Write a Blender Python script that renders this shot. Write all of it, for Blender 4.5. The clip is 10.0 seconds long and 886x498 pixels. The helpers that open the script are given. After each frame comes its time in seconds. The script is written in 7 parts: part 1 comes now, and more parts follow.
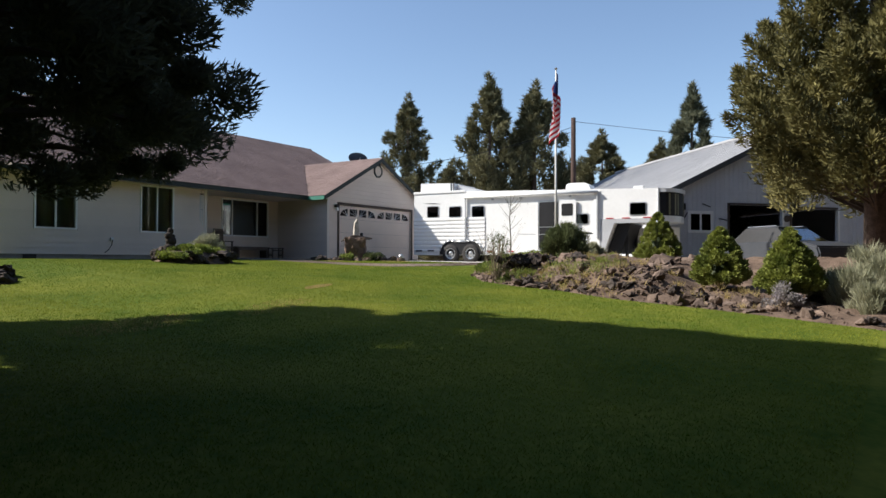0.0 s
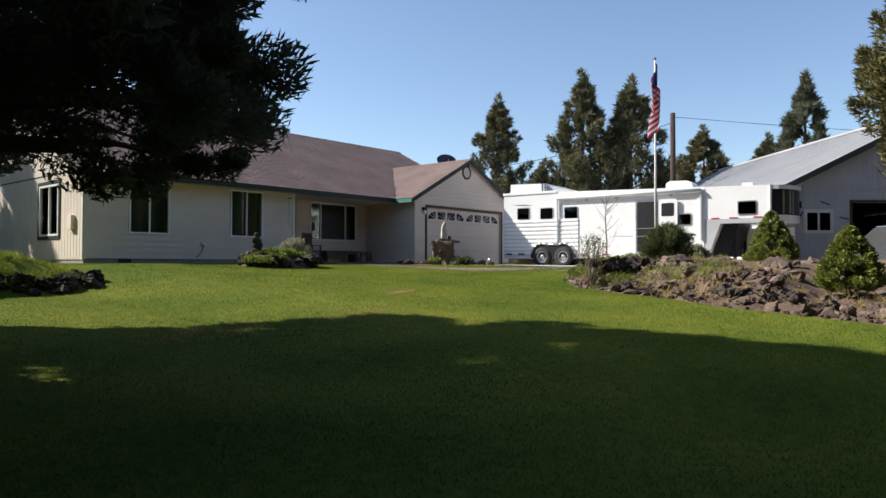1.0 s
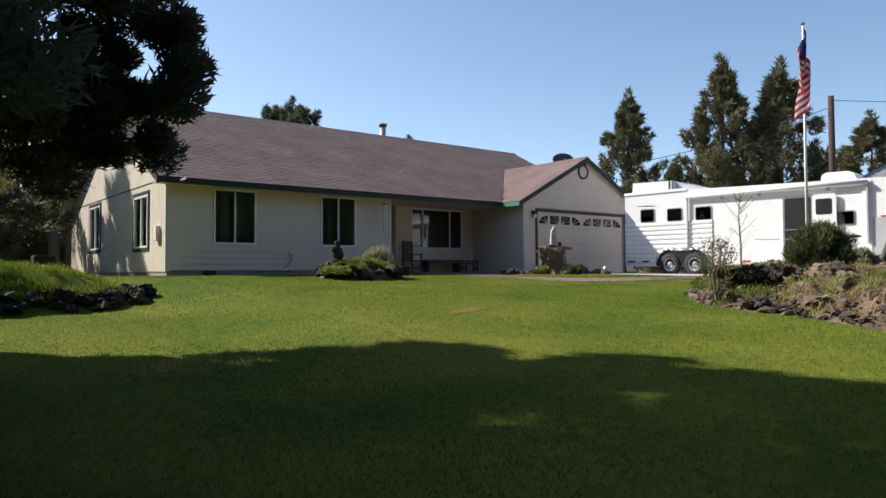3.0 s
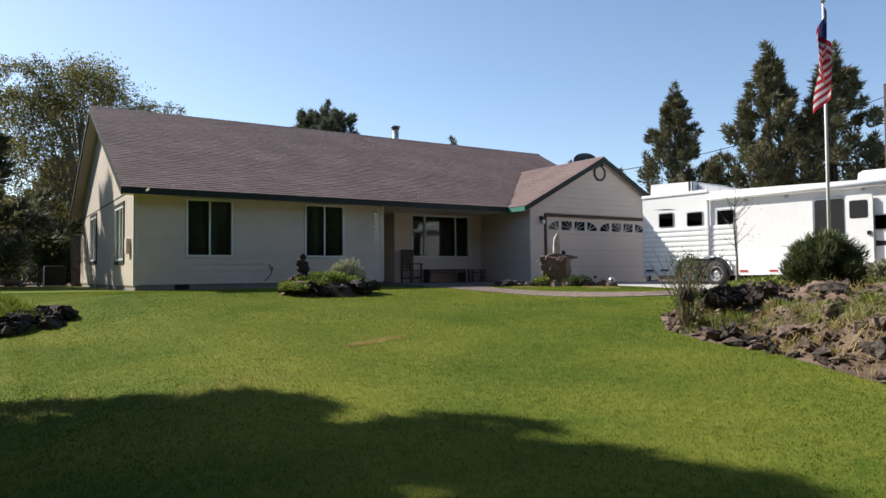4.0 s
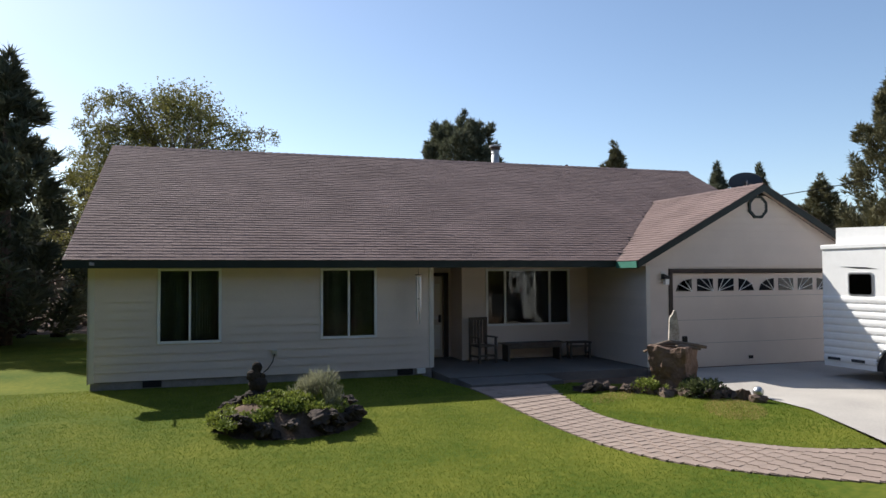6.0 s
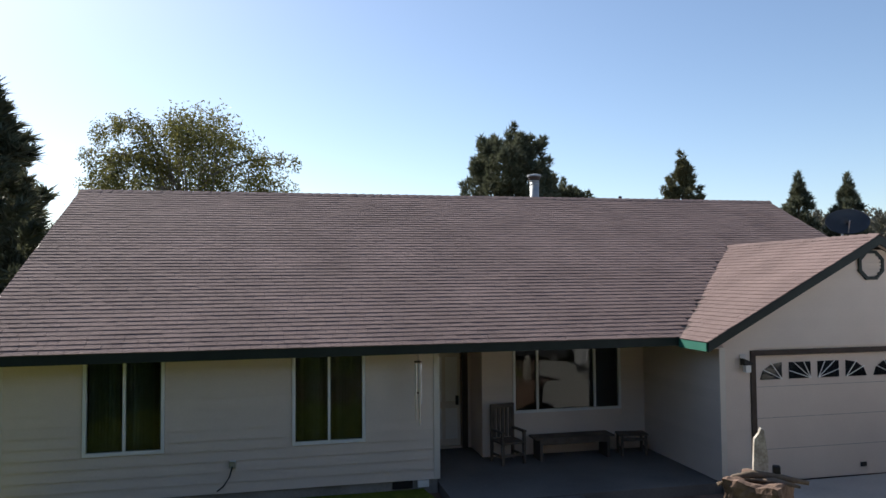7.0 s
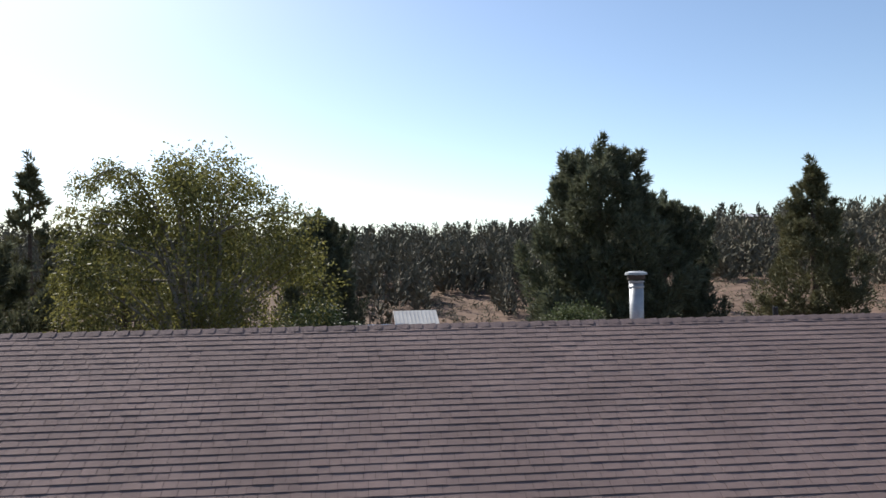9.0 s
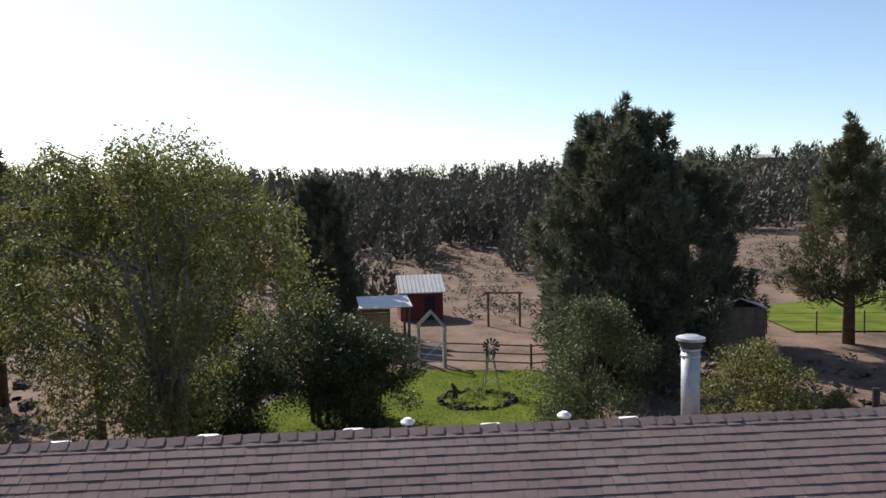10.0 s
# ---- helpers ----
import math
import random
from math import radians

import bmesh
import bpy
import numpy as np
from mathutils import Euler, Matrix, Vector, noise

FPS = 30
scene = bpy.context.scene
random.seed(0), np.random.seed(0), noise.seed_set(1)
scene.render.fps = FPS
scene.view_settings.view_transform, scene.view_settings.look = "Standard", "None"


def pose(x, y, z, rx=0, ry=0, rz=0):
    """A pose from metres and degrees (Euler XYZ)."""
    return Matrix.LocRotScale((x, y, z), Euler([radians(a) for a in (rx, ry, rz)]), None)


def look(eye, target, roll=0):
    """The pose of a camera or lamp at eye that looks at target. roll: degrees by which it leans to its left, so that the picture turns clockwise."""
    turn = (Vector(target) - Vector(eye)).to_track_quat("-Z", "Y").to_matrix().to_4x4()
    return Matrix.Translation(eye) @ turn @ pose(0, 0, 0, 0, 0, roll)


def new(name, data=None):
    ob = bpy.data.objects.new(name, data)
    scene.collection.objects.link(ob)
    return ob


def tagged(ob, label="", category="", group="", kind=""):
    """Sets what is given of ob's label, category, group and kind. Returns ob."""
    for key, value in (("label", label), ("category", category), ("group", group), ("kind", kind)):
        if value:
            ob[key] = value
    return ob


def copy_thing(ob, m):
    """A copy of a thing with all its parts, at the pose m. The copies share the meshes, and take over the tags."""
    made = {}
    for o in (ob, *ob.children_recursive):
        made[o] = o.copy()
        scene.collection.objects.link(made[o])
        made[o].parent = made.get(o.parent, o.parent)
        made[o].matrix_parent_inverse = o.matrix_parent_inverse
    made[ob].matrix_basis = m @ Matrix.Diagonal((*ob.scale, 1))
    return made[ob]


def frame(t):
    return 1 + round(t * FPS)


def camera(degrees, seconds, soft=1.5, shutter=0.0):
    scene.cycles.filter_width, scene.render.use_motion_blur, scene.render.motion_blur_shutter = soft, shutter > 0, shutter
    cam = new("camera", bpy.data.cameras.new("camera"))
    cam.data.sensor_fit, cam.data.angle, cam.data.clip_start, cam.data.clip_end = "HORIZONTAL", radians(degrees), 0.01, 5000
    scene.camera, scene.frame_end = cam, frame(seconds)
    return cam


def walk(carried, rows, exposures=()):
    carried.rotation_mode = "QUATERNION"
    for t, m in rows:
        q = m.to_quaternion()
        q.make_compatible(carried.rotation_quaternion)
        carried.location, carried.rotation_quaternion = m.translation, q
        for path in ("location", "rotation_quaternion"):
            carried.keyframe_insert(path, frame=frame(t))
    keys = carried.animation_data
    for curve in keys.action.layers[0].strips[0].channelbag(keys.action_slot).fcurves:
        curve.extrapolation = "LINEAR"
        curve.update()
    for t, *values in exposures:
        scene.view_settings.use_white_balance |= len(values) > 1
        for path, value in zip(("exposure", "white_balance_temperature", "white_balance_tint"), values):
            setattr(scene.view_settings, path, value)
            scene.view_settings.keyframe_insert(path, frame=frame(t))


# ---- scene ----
cam = camera(63.7, 10.0)
PATH = [
    (0, (-9.227, -20.882, -0.029), (-7.558, -19.781, 0.007), 0.2),
    (0.5, (-8.836, -20.683, -0.036), (-7.242, -19.475, 0.005), 0.2),
    (1, (-8.417, -20.4, -0.013), (-6.903, -19.094, 0.032), 0.1),
    (1.5, (-7.971, -20.046, -0.006), (-6.543, -18.647, 0.044), 0.1),
    (2, (-7.464, -19.708, 0.012), (-6.109, -18.237, 0.067), 0.0),
    (2.5, (-6.838, -19.467, 0.027), (-5.546, -17.941, 0.089), -0.2),
    (3.8, (-3.837, -19.667, 0.27), (-2.719, -18.01, 0.34), -0.4),
    (4, (-3.216, -19.658, 0.373), (-2.136, -17.976, 0.443), -0.5),
    (4.5, (-1.758, -19.387, 0.681), (-0.762, -17.654, 0.749), -0.6),
    (5, (-0.3, -18.599, 1.13), (0.613, -16.821, 1.194), -0.6),
    (5.5, (1.139, -17.307, 1.653), (1.889, -15.454, 1.72), -0.4),
    (7, (4.515, -12.703, 3.737), (4.943, -10.752, 3.821), -0.5),
    (7.5, (5.267, -11.137, 4.445), (5.629, -9.173, 4.537), -0.6),
    (8, (5.907, -9.497, 5.259), (6.157, -7.515, 5.35), -0.6),
    (8.5, (6.343, -7.805, 6.207), (6.551, -5.817, 6.277), -0.7),
    (9, (6.703, -6.112, 7.058), (6.888, -4.121, 7.094), -0.9),
    (9.5, (6.973, -4.432, 7.95), (7.144, -2.44, 7.913), -0.9),
    (10, (7.239, -2.797, 8.883), (7.398, -0.808, 8.745), -1.0),
]
EXPOSURES = [(0, 0.74), (2.5, 0.74), (4.0, 0.72), (5.5, 0.62), (7.0, 0.58), (10, 0.58)]
walk(cam, [(t, look(eye, target, roll)) for t, eye, target, roll in PATH], EXPOSURES)

# ---- light ----
SUN = Vector((-1.62, 2.76, 2.5)).normalized()   # towards the sun
sun = new("sun", bpy.data.lights.new("sun", "SUN"))
sun.data.energy, sun.data.angle, sun.data.color = 5.0, radians(0.53), (1.0, 0.95, 0.87)
sun.matrix_world = look((0, 0, 60), Vector((0, 0, 60)) - SUN)
world = bpy.data.worlds.new("sky")
scene.world = world
world.use_nodes = True
sky = world.node_tree.nodes.new("ShaderNodeTexSky")
sky.sky_type, sky.sun_disc = "NISHITA", False
sky.sun_elevation = math.asin(SUN.z)
sky.sun_rotation = math.atan2(SUN.x, SUN.y)
sky.altitude, sky.air_density, sky.dust_density, sky.ozone_density = 1000, 1.0, 1.2, 1.6
back = world.node_tree.nodes["Background"]
back.inputs["Strength"].default_value = 0.108
world.node_tree.links.new(sky.outputs[0], back.inputs[0])

# ---- materials ----
def mat(name, col, col2=None, rough=0.8, scale=3.0, fine=40.0, bump=0.15, metal=0.0, rand=0.0, island=0.0, spec=0.3, sheen=0.0, through_light=0.0, mid=0.5):
    """A surface that varies between two colours at two scales, with relief, and from piece to piece."""
    m = bpy.data.materials.new(name)
    m.use_nodes = True
    nt = m.node_tree
    b = nt.nodes["Principled BSDF"]
    add = nt.nodes.new
    geo = add("ShaderNodeNewGeometry")
    n1 = add("ShaderNodeTexNoise"); n1.inputs["Scale"].default_value = scale; n1.inputs["Detail"].default_value = 6
    n2 = add("ShaderNodeTexNoise"); n2.inputs["Scale"].default_value = fine; n2.inputs["Detail"].default_value = 4
    for n in (n1, n2):
        nt.links.new(geo.outputs["Position"], n.inputs["Vector"])
    mix = add("ShaderNodeMath"); mix.operation = "ADD"
    half = add("ShaderNodeMath"); half.operation = "MULTIPLY"; half.inputs[1].default_value = 0.55
    nt.links.new(n2.outputs["Fac"], half.inputs[0])
    nt.links.new(n1.outputs["Fac"], mix.inputs[0]); nt.links.new(half.outputs[0], mix.inputs[1])
    ramp = add("ShaderNodeValToRGB")
    c2 = col2 or tuple(c * 0.78 for c in col)
    ramp.color_ramp.elements[0].position, ramp.color_ramp.elements[1].position = mid + 0.05, mid + 0.5
    ramp.color_ramp.elements[0].color, ramp.color_ramp.elements[1].color = (*c2, 1), (*col, 1)
    nt.links.new(mix.outputs[0], ramp.inputs[0])
    out = ramp.outputs[0]
    if rand or island:
        hsv = add("ShaderNodeHueSaturation")
        mr = add("ShaderNodeMapRange")
        amount = rand or island
        mr.inputs["To Min"].default_value, mr.inputs["To Max"].default_value = 1 - amount, 1 + amount
        if rand:
            nt.links.new(add("ShaderNodeObjectInfo").outputs["Random"], mr.inputs["Value"])
        else:
            nt.links.new(geo.outputs["Random Per Island"], mr.inputs["Value"])
        nt.links.new(mr.outputs[0], hsv.inputs["Value"])
        nt.links.new(out, hsv.inputs["Color"])
        out = hsv.outputs[0]
    nt.links.new(out, b.inputs["Base Color"])
    b.inputs["Roughness"].default_value, b.inputs["Metallic"].default_value = rough, metal
    b.inputs["Specular IOR Level"].default_value = spec
    if bump:
        bp = add("ShaderNodeBump"); bp.inputs["Strength"].default_value = bump; bp.inputs["Distance"].default_value = 0.02
        nt.links.new(n2.outputs["Fac"], bp.inputs["Height"])
        nt.links.new(bp.outputs[0], b.inputs["Normal"])
    if through_light:
        tr = add("ShaderNodeBsdfTranslucent"); ms = add("ShaderNodeMixShader")
        ms.inputs[0].default_value = through_light
        nt.links.new(out, tr.inputs[0])
        nt.links.new(b.outputs[0], ms.inputs[1]); nt.links.new(tr.outputs[0], ms.inputs[2])
        nt.links.new(ms.outputs[0], nt.nodes["Material Output"].inputs[0])
    return m


def glass(name, tint, rough=0.02, ior=1.5):
    m = bpy.data.materials.new(name)
    m.use_nodes = True
    nt = m.node_tree
    tr, gl, ms, fr = (nt.nodes.new(k) for k in ("ShaderNodeBsdfTransparent", "ShaderNodeBsdfGlossy", "ShaderNodeMixShader", "ShaderNodeFresnel"))
    tr.inputs[0].default_value = (*tint, 1)
    gl.inputs["Roughness"].default_value = rough
    fr.inputs[0].default_value = ior
    nt.links.new(fr.outputs[0], ms.inputs[0]); nt.links.new(tr.outputs[0], ms.inputs[1]); nt.links.new(gl.outputs[0], ms.inputs[2])
    nt.links.new(ms.outputs[0], nt.nodes["Material Output"].inputs[0])
    return m


M_LAWN = mat("lawn_turf", (0.150, 0.160, 0.026), (0.050, 0.088, 0.012), rough=0.95, scale=0.5, fine=9, bump=0.5, spec=0.05)
M_BLADE = mat("grass_blade", (0.275, 0.295, 0.044), (0.074, 0.140, 0.014), rough=0.75, scale=0.38, fine=3.4, bump=0, island=0.16, spec=0.08, through_light=0.3)
M_DRYGRASS = mat("dry_grass", (0.48, 0.37, 0.16), (0.30, 0.235, 0.09), rough=0.9, scale=2, fine=30, bump=0, island=0.25, through_light=0.45)
M_DIRT = mat("dry_ground", (0.215, 0.146, 0.110), (0.090, 0.063, 0.048), rough=0.95, scale=0.35, fine=5, bump=0.6, spec=0.1)
M_BEDSOIL = mat("bed_soil", (0.190, 0.134, 0.100), (0.085, 0.060, 0.046), rough=0.95, scale=2.2, fine=25, bump=0.9, spec=0.1)
M_LAVA = mat("lava_rock", (0.085, 0.068, 0.058), (0.028, 0.024, 0.022), rough=0.95, scale=3, fine=22, bump=1.0, rand=0.4, spec=0.15)
M_LAVA_BROWN = mat("brown_lava_rock", (0.205, 0.150, 0.118), (0.082, 0.060, 0.049), rough=0.95, scale=3, fine=20, bump=1.0, rand=0.35, spec=0.15)
M_BOULDER = mat("boulder_stone", (0.25, 0.165, 0.12), (0.11, 0.072, 0.056), rough=0.9, scale=3, fine=16, bump=0.9)
M_SIDING = mat("siding_paint", (0.70, 0.595, 0.505), (0.64, 0.54, 0.46), rough=0.6, scale=1.2, fine=35, bump=0.05, rand=0.025)
M_TRIM = mat("cream_trim", (0.66, 0.60, 0.52), (0.60, 0.55, 0.48), rough=0.55, scale=2, fine=30, bump=0.04)
M_GREEN = mat("dark_green_trim", (0.020, 0.030, 0.026), (0.012, 0.017, 0.015), rough=0.55, scale=2, fine=30, bump=0.05)
# lit copy of the green trim: sunlight is put into the colour
M_GREENLIT = mat("sun_brightened_green_trim", (0.045, 0.20, 0.145), (0.035, 0.15, 0.11), rough=0.6, scale=2, fine=30, bump=0.05)
M_SHINGLE = mat("asphalt_shingle", (0.235, 0.172, 0.160), (0.165, 0.120, 0.112), rough=0.93, scale=0.8, fine=160, bump=0.5, rand=0.05, spec=0.15)
M_SHINGLES = mat("asphalt_shingles", (0.235, 0.172, 0.160), (0.165, 0.120, 0.112), rough=0.93, scale=0.8, fine=160, bump=0.5, island=0.05, spec=0.15)
M_UNDERLAY = mat("roof_deck", (0.10, 0.08, 0.075), rough=0.95)
M_CONCRETE = mat("concrete", (0.47, 0.44, 0.40), (0.36, 0.335, 0.31), rough=0.9, scale=0.7, fine=30, bump=0.2)
# concrete darkened in its colour to stand for the porch shade
M_PORCH = mat("shade_toned_porch_concrete", (0.17, 0.16, 0.15), (0.11, 0.105, 0.10), rough=0.75, scale=0.8, fine=24, bump=0.15)
M_BIGJUNIPER = mat("shaded_juniper_foliage", (0.20, 0.20, 0.135), (0.10, 0.11, 0.08), rough=0.8, scale=0.9, fine=6, bump=0, island=0.22, through_light=0.42)
M_SILVERCAR = mat("grey_car_paint", (0.075, 0.08, 0.09), (0.06, 0.065, 0.075), rough=0.3, metal=0.2, scale=2, fine=20, bump=0.01, spec=0.5)
M_FOUND = mat("foundation_concrete", (0.34, 0.31, 0.28), (0.22, 0.20, 0.18), rough=0.92, scale=2, fine=25, bump=0.3)
M_PAVER = mat("paver", (0.33, 0.255, 0.215), (0.27, 0.21, 0.178), rough=0.9, scale=2, fine=30, bump=0.4, rand=0.05)
M_JOINT = mat("paver_joint", (0.30, 0.235, 0.195), (0.24, 0.19, 0.16), rough=0.95, fine=50)
M_VINYL = mat("white_vinyl", (0.80, 0.79, 0.76), (0.72, 0.71, 0.68), rough=0.4, scale=3, fine=30, bump=0.02)
M_GLASS = glass("window_glass", (0.78, 0.82, 0.80), ior=1.34)
M_PORCHGLASS = glass("picture_window_glass", (0.70, 0.74, 0.73))
M_DARKGLASS = glass("tinted_glass", (0.10, 0.10, 0.11))
M_DRAPE = mat("sage_drape", (0.52, 0.58, 0.54), (0.40, 0.46, 0.42), rough=0.9, scale=6, fine=80, bump=0.2)
M_CURTAIN = mat("curtain_fabric", (0.66, 0.68, 0.64), (0.54, 0.56, 0.53), rough=0.9, scale=6, fine=80, bump=0.2)
M_INSIDE = mat("interior_paint", (0.30, 0.27, 0.23), (0.25, 0.22, 0.19), rough=0.9)
M_WHITE = mat("trailer_white_paint", (0.86, 0.86, 0.85), (0.79, 0.79, 0.78), rough=0.28, scale=1.0, fine=10, bump=0.01, spec=0.5)
M_GREYPANEL = mat("grey_panel", (0.50, 0.51, 0.53), (0.42, 0.43, 0.45), rough=0.35, scale=1.5, fine=14, bump=0.02, spec=0.5)
M_ALU = mat("aluminium", (0.72, 0.73, 0.74), (0.60, 0.61, 0.62), rough=0.3, metal=0.9, scale=3, fine=40, bump=0.03)
M_GALV = mat("galvanised_steel", (0.62, 0.63, 0.64), (0.45, 0.46, 0.47), rough=0.38, metal=0.9, scale=6, fine=25, bump=0.05)
M_FLUE = mat("dull_galvanised_steel", (0.44, 0.45, 0.46), (0.32, 0.33, 0.34), rough=0.55, metal=0.6, scale=5, fine=25, bump=0.05)
M_RUBBER = mat("rubber", (0.055, 0.052, 0.05), (0.03, 0.028, 0.027), rough=0.85, scale=6, fine=60, bump=0.3)
M_BLACK = mat("black_plastic", (0.02, 0.02, 0.022), (0.012, 0.012, 0.013), rough=0.5, bump=0.05)
M_RED = mat("red_reflector", (0.45, 0.02, 0.03), (0.35, 0.015, 0.02), rough=0.3, bump=0)
M_FLAGRED = mat("red_cloth", (0.52, 0.045, 0.06), (0.42, 0.03, 0.04), rough=0.85, fine=120, through_light=0.55)
M_FLAGWHITE = mat("white_cloth", (0.75, 0.74, 0.72), (0.62, 0.61, 0.60), rough=0.85, fine=120, through_light=0.55)
M_FLAGBLUE = mat("blue_cloth", (0.022, 0.03, 0.10), (0.015, 0.02, 0.07), rough=0.85, fine=120, through_light=0.55)
M_WOOD = mat("weathered_wood", (0.24, 0.18, 0.13), (0.12, 0.09, 0.065), rough=0.85, scale=3, fine=30, bump=0.4, rand=0.15)
M_GREYWOOD = mat("grey_driftwood", (0.58, 0.53, 0.46), (0.30, 0.26, 0.22), rough=0.85, scale=7, fine=28, bump=0.8)
M_DARKWOOD = mat("dark_wood", (0.085, 0.06, 0.045), (0.05, 0.035, 0.028), rough=0.7, scale=4, fine=30, bump=0.3)
M_PORCHWOOD = mat("porch_wood", (0.15, 0.115, 0.088), (0.08, 0.06, 0.047), rough=0.8, scale=3, fine=30, bump=0.4)
M_POLEWOOD = mat("pole_wood", (0.075, 0.044, 0.034), (0.04, 0.026, 0.02), rough=0.85, scale=3, fine=20, bump=0.3)
M_BARNRED = mat("barn_red_paint", (0.22, 0.045, 0.035), (0.14, 0.03, 0.025), rough=0.75, scale=2, fine=20, bump=0.2)
M_TINROOF = mat("pale_metal_roof", (0.62, 0.60, 0.57), (0.50, 0.48, 0.46), rough=0.5, scale=1.0, fine=12, bump=0.05)
M_SHOPROOF = mat("grey_metal_roof", (0.40, 0.40, 0.41), (0.33, 0.33, 0.34), rough=0.55, metal=0.1, scale=0.8, fine=14, bump=0.05)
M_SHOPWALL = mat("white_metal_siding", (0.58, 0.58, 0.60), (0.50, 0.50, 0.52), rough=0.55, scale=0.9, fine=14, bump=0.04)
M_BARK = mat("bark", (0.17, 0.12, 0.09), (0.075, 0.052, 0.04), rough=0.95, scale=6, fine=30, bump=1.0)
M_PALEBARK = mat("pale_bark", (0.30, 0.27, 0.23), (0.16, 0.14, 0.12), rough=0.9, scale=6, fine=30, bump=0.8)
M_JUNIPER = mat("juniper_foliage", (0.185, 0.170, 0.085), (0.095, 0.095, 0.050), rough=0.75, scale=0.9, fine=6, bump=0, island=0.22, through_light=0.15)
M_JUNIPER_WARM = mat("olive_juniper_foliage", (0.190, 0.165, 0.055), (0.090, 0.086, 0.032), rough=0.75, scale=0.8, fine=6, bump=0, island=0.22, through_light=0.15)
M_JUNIPER_DARK = mat("dark_conifer_foliage", (0.150, 0.155, 0.095), (0.076, 0.086, 0.054), rough=0.75, scale=0.9, fine=6, bump=0, island=0.22, through_light=0.25)
M_BUSH = mat("evergreen_needles", (0.13, 0.15, 0.06), (0.065, 0.085, 0.034), rough=0.7, scale=2, fine=12, bump=0, island=0.4, through_light=0.2)
M_SAGE = mat("sagebrush_leaf", (0.19, 0.175, 0.115), (0.085, 0.08, 0.055), rough=0.9, scale=0.6, fine=8, bump=0, island=0.4)
M_SPRUCE = mat("dwarf_spruce_foliage", (0.29, 0.31, 0.07), (0.13, 0.165, 0.036), rough=0.75, scale=3, fine=20, bump=0, island=0.35, through_light=0.2)
M_LEAF = mat("broad_leaf", (0.12, 0.15, 0.035), (0.06, 0.085, 0.02), rough=0.6, scale=1.2, fine=9, bump=0, island=0.4, through_light=0.35)
M_LEAF_WILLOW = mat("pale_willow_leaf", (0.225, 0.205, 0.065), (0.105, 0.108, 0.034), rough=0.6, scale=0.5, fine=6, bump=0, island=0.4, through_light=0.4)
M_LEAF_DARK = mat("dark_leaf", (0.07, 0.09, 0.035), (0.035, 0.05, 0.02), rough=0.55, scale=1.2, fine=9, bump=0, island=0.4, through_light=0.2)
M_GROUNDCOVER = mat("ground_cover_leaf", (0.27, 0.30, 0.06), (0.11, 0.155, 0.03), rough=0.7, scale=1.5, fine=9, bump=0, island=0.4, through_light=0.3)
M_SILVER = mat("silver_foliage", (0.38, 0.37, 0.25), (0.23, 0.24, 0.15), rough=0.8, scale=2, fine=9, bump=0, island=0.35, through_light=0.3)
M_LAVENDER = mat("lavender_flower", (0.36, 0.32, 0.33), (0.25, 0.24, 0.22), rough=0.8, scale=2, fine=9, bump=0, island=0.3, through_light=0.3)
M_TWIG = mat("twig", (0.28, 0.22, 0.16), (0.15, 0.115, 0.085), rough=0.9, scale=8, fine=30, bump=0.4)
M_FOREST = mat("far_forest", (0.165, 0.148, 0.104), (0.080, 0.075, 0.054), rough=0.85, scale=0.05, fine=0.8, bump=0, island=0.3)
M_CARGREY = mat("grey_car_paint", (0.10, 0.105, 0.115), (0.085, 0.09, 0.10), rough=0.25, metal=0.4, scale=2, fine=20, bump=0.01, spec=0.5)


# ---- shape helpers ----
def link(name, bm, material, parent=None, label="", smooth=False):
    me = bpy.data.meshes.new(name)
    bm.to_mesh(me)
    bm.free()
    for m in (material if isinstance(material, (list, tuple)) else [material]):
        me.materials.append(m)
    if smooth:
        me.polygons.foreach_set("use_smooth", [True] * len(me.polygons))
    ob = new(name, me)
    if parent is not None:
        ob.parent = parent
    if label:
        ob["label"] = label
    return ob


def part(name, bm, material, parent, label="", smooth=False):
    return link(name, bm, material, parent, label, smooth)


def raw(name, verts, faces, material, parent=None, label="", smooth=False):
    me = bpy.data.meshes.new(name)
    me.from_pydata([tuple(v) for v in verts], [], [tuple(f) for f in faces])
    me.materials.append(material)
    if smooth:
        me.polygons.foreach_set("use_smooth", [True] * len(me.polygons))
    ob = new(name, me)
    if parent is not None:
        ob.parent = parent
    if label:
        ob["label"] = label
    return ob


def tris_mesh(name, verts, tris, material, parent=None, label=""):
    """A mesh from numpy arrays of corners and triangles."""
    me = bpy.data.meshes.new(name)
    verts, tris = np.asarray(verts, np.float32), np.asarray(tris, np.int32)
    me.vertices.add(len(verts)); me.vertices.foreach_set("co", verts.ravel())
    me.loops.add(tris.size); me.loops.foreach_set("vertex_index", tris.ravel())
    me.polygons.add(len(tris)); me.polygons.foreach_set("loop_start", np.arange(0, tris.size, 3, dtype=np.int32))
    me.materials.append(material)
    me.update(calc_edges=True)
    me.shade_flat()
    ob = new(name, me)
    if parent is not None:
        ob.parent = parent
    if label:
        ob["label"] = label
    return ob


def empty(name, x=0, y=0, z=0, rz=0):
    ob = new(name)
    ob.empty_display_size = 0.2
    ob.matrix_basis = pose(x, y, z, 0, 0, rz)
    return ob


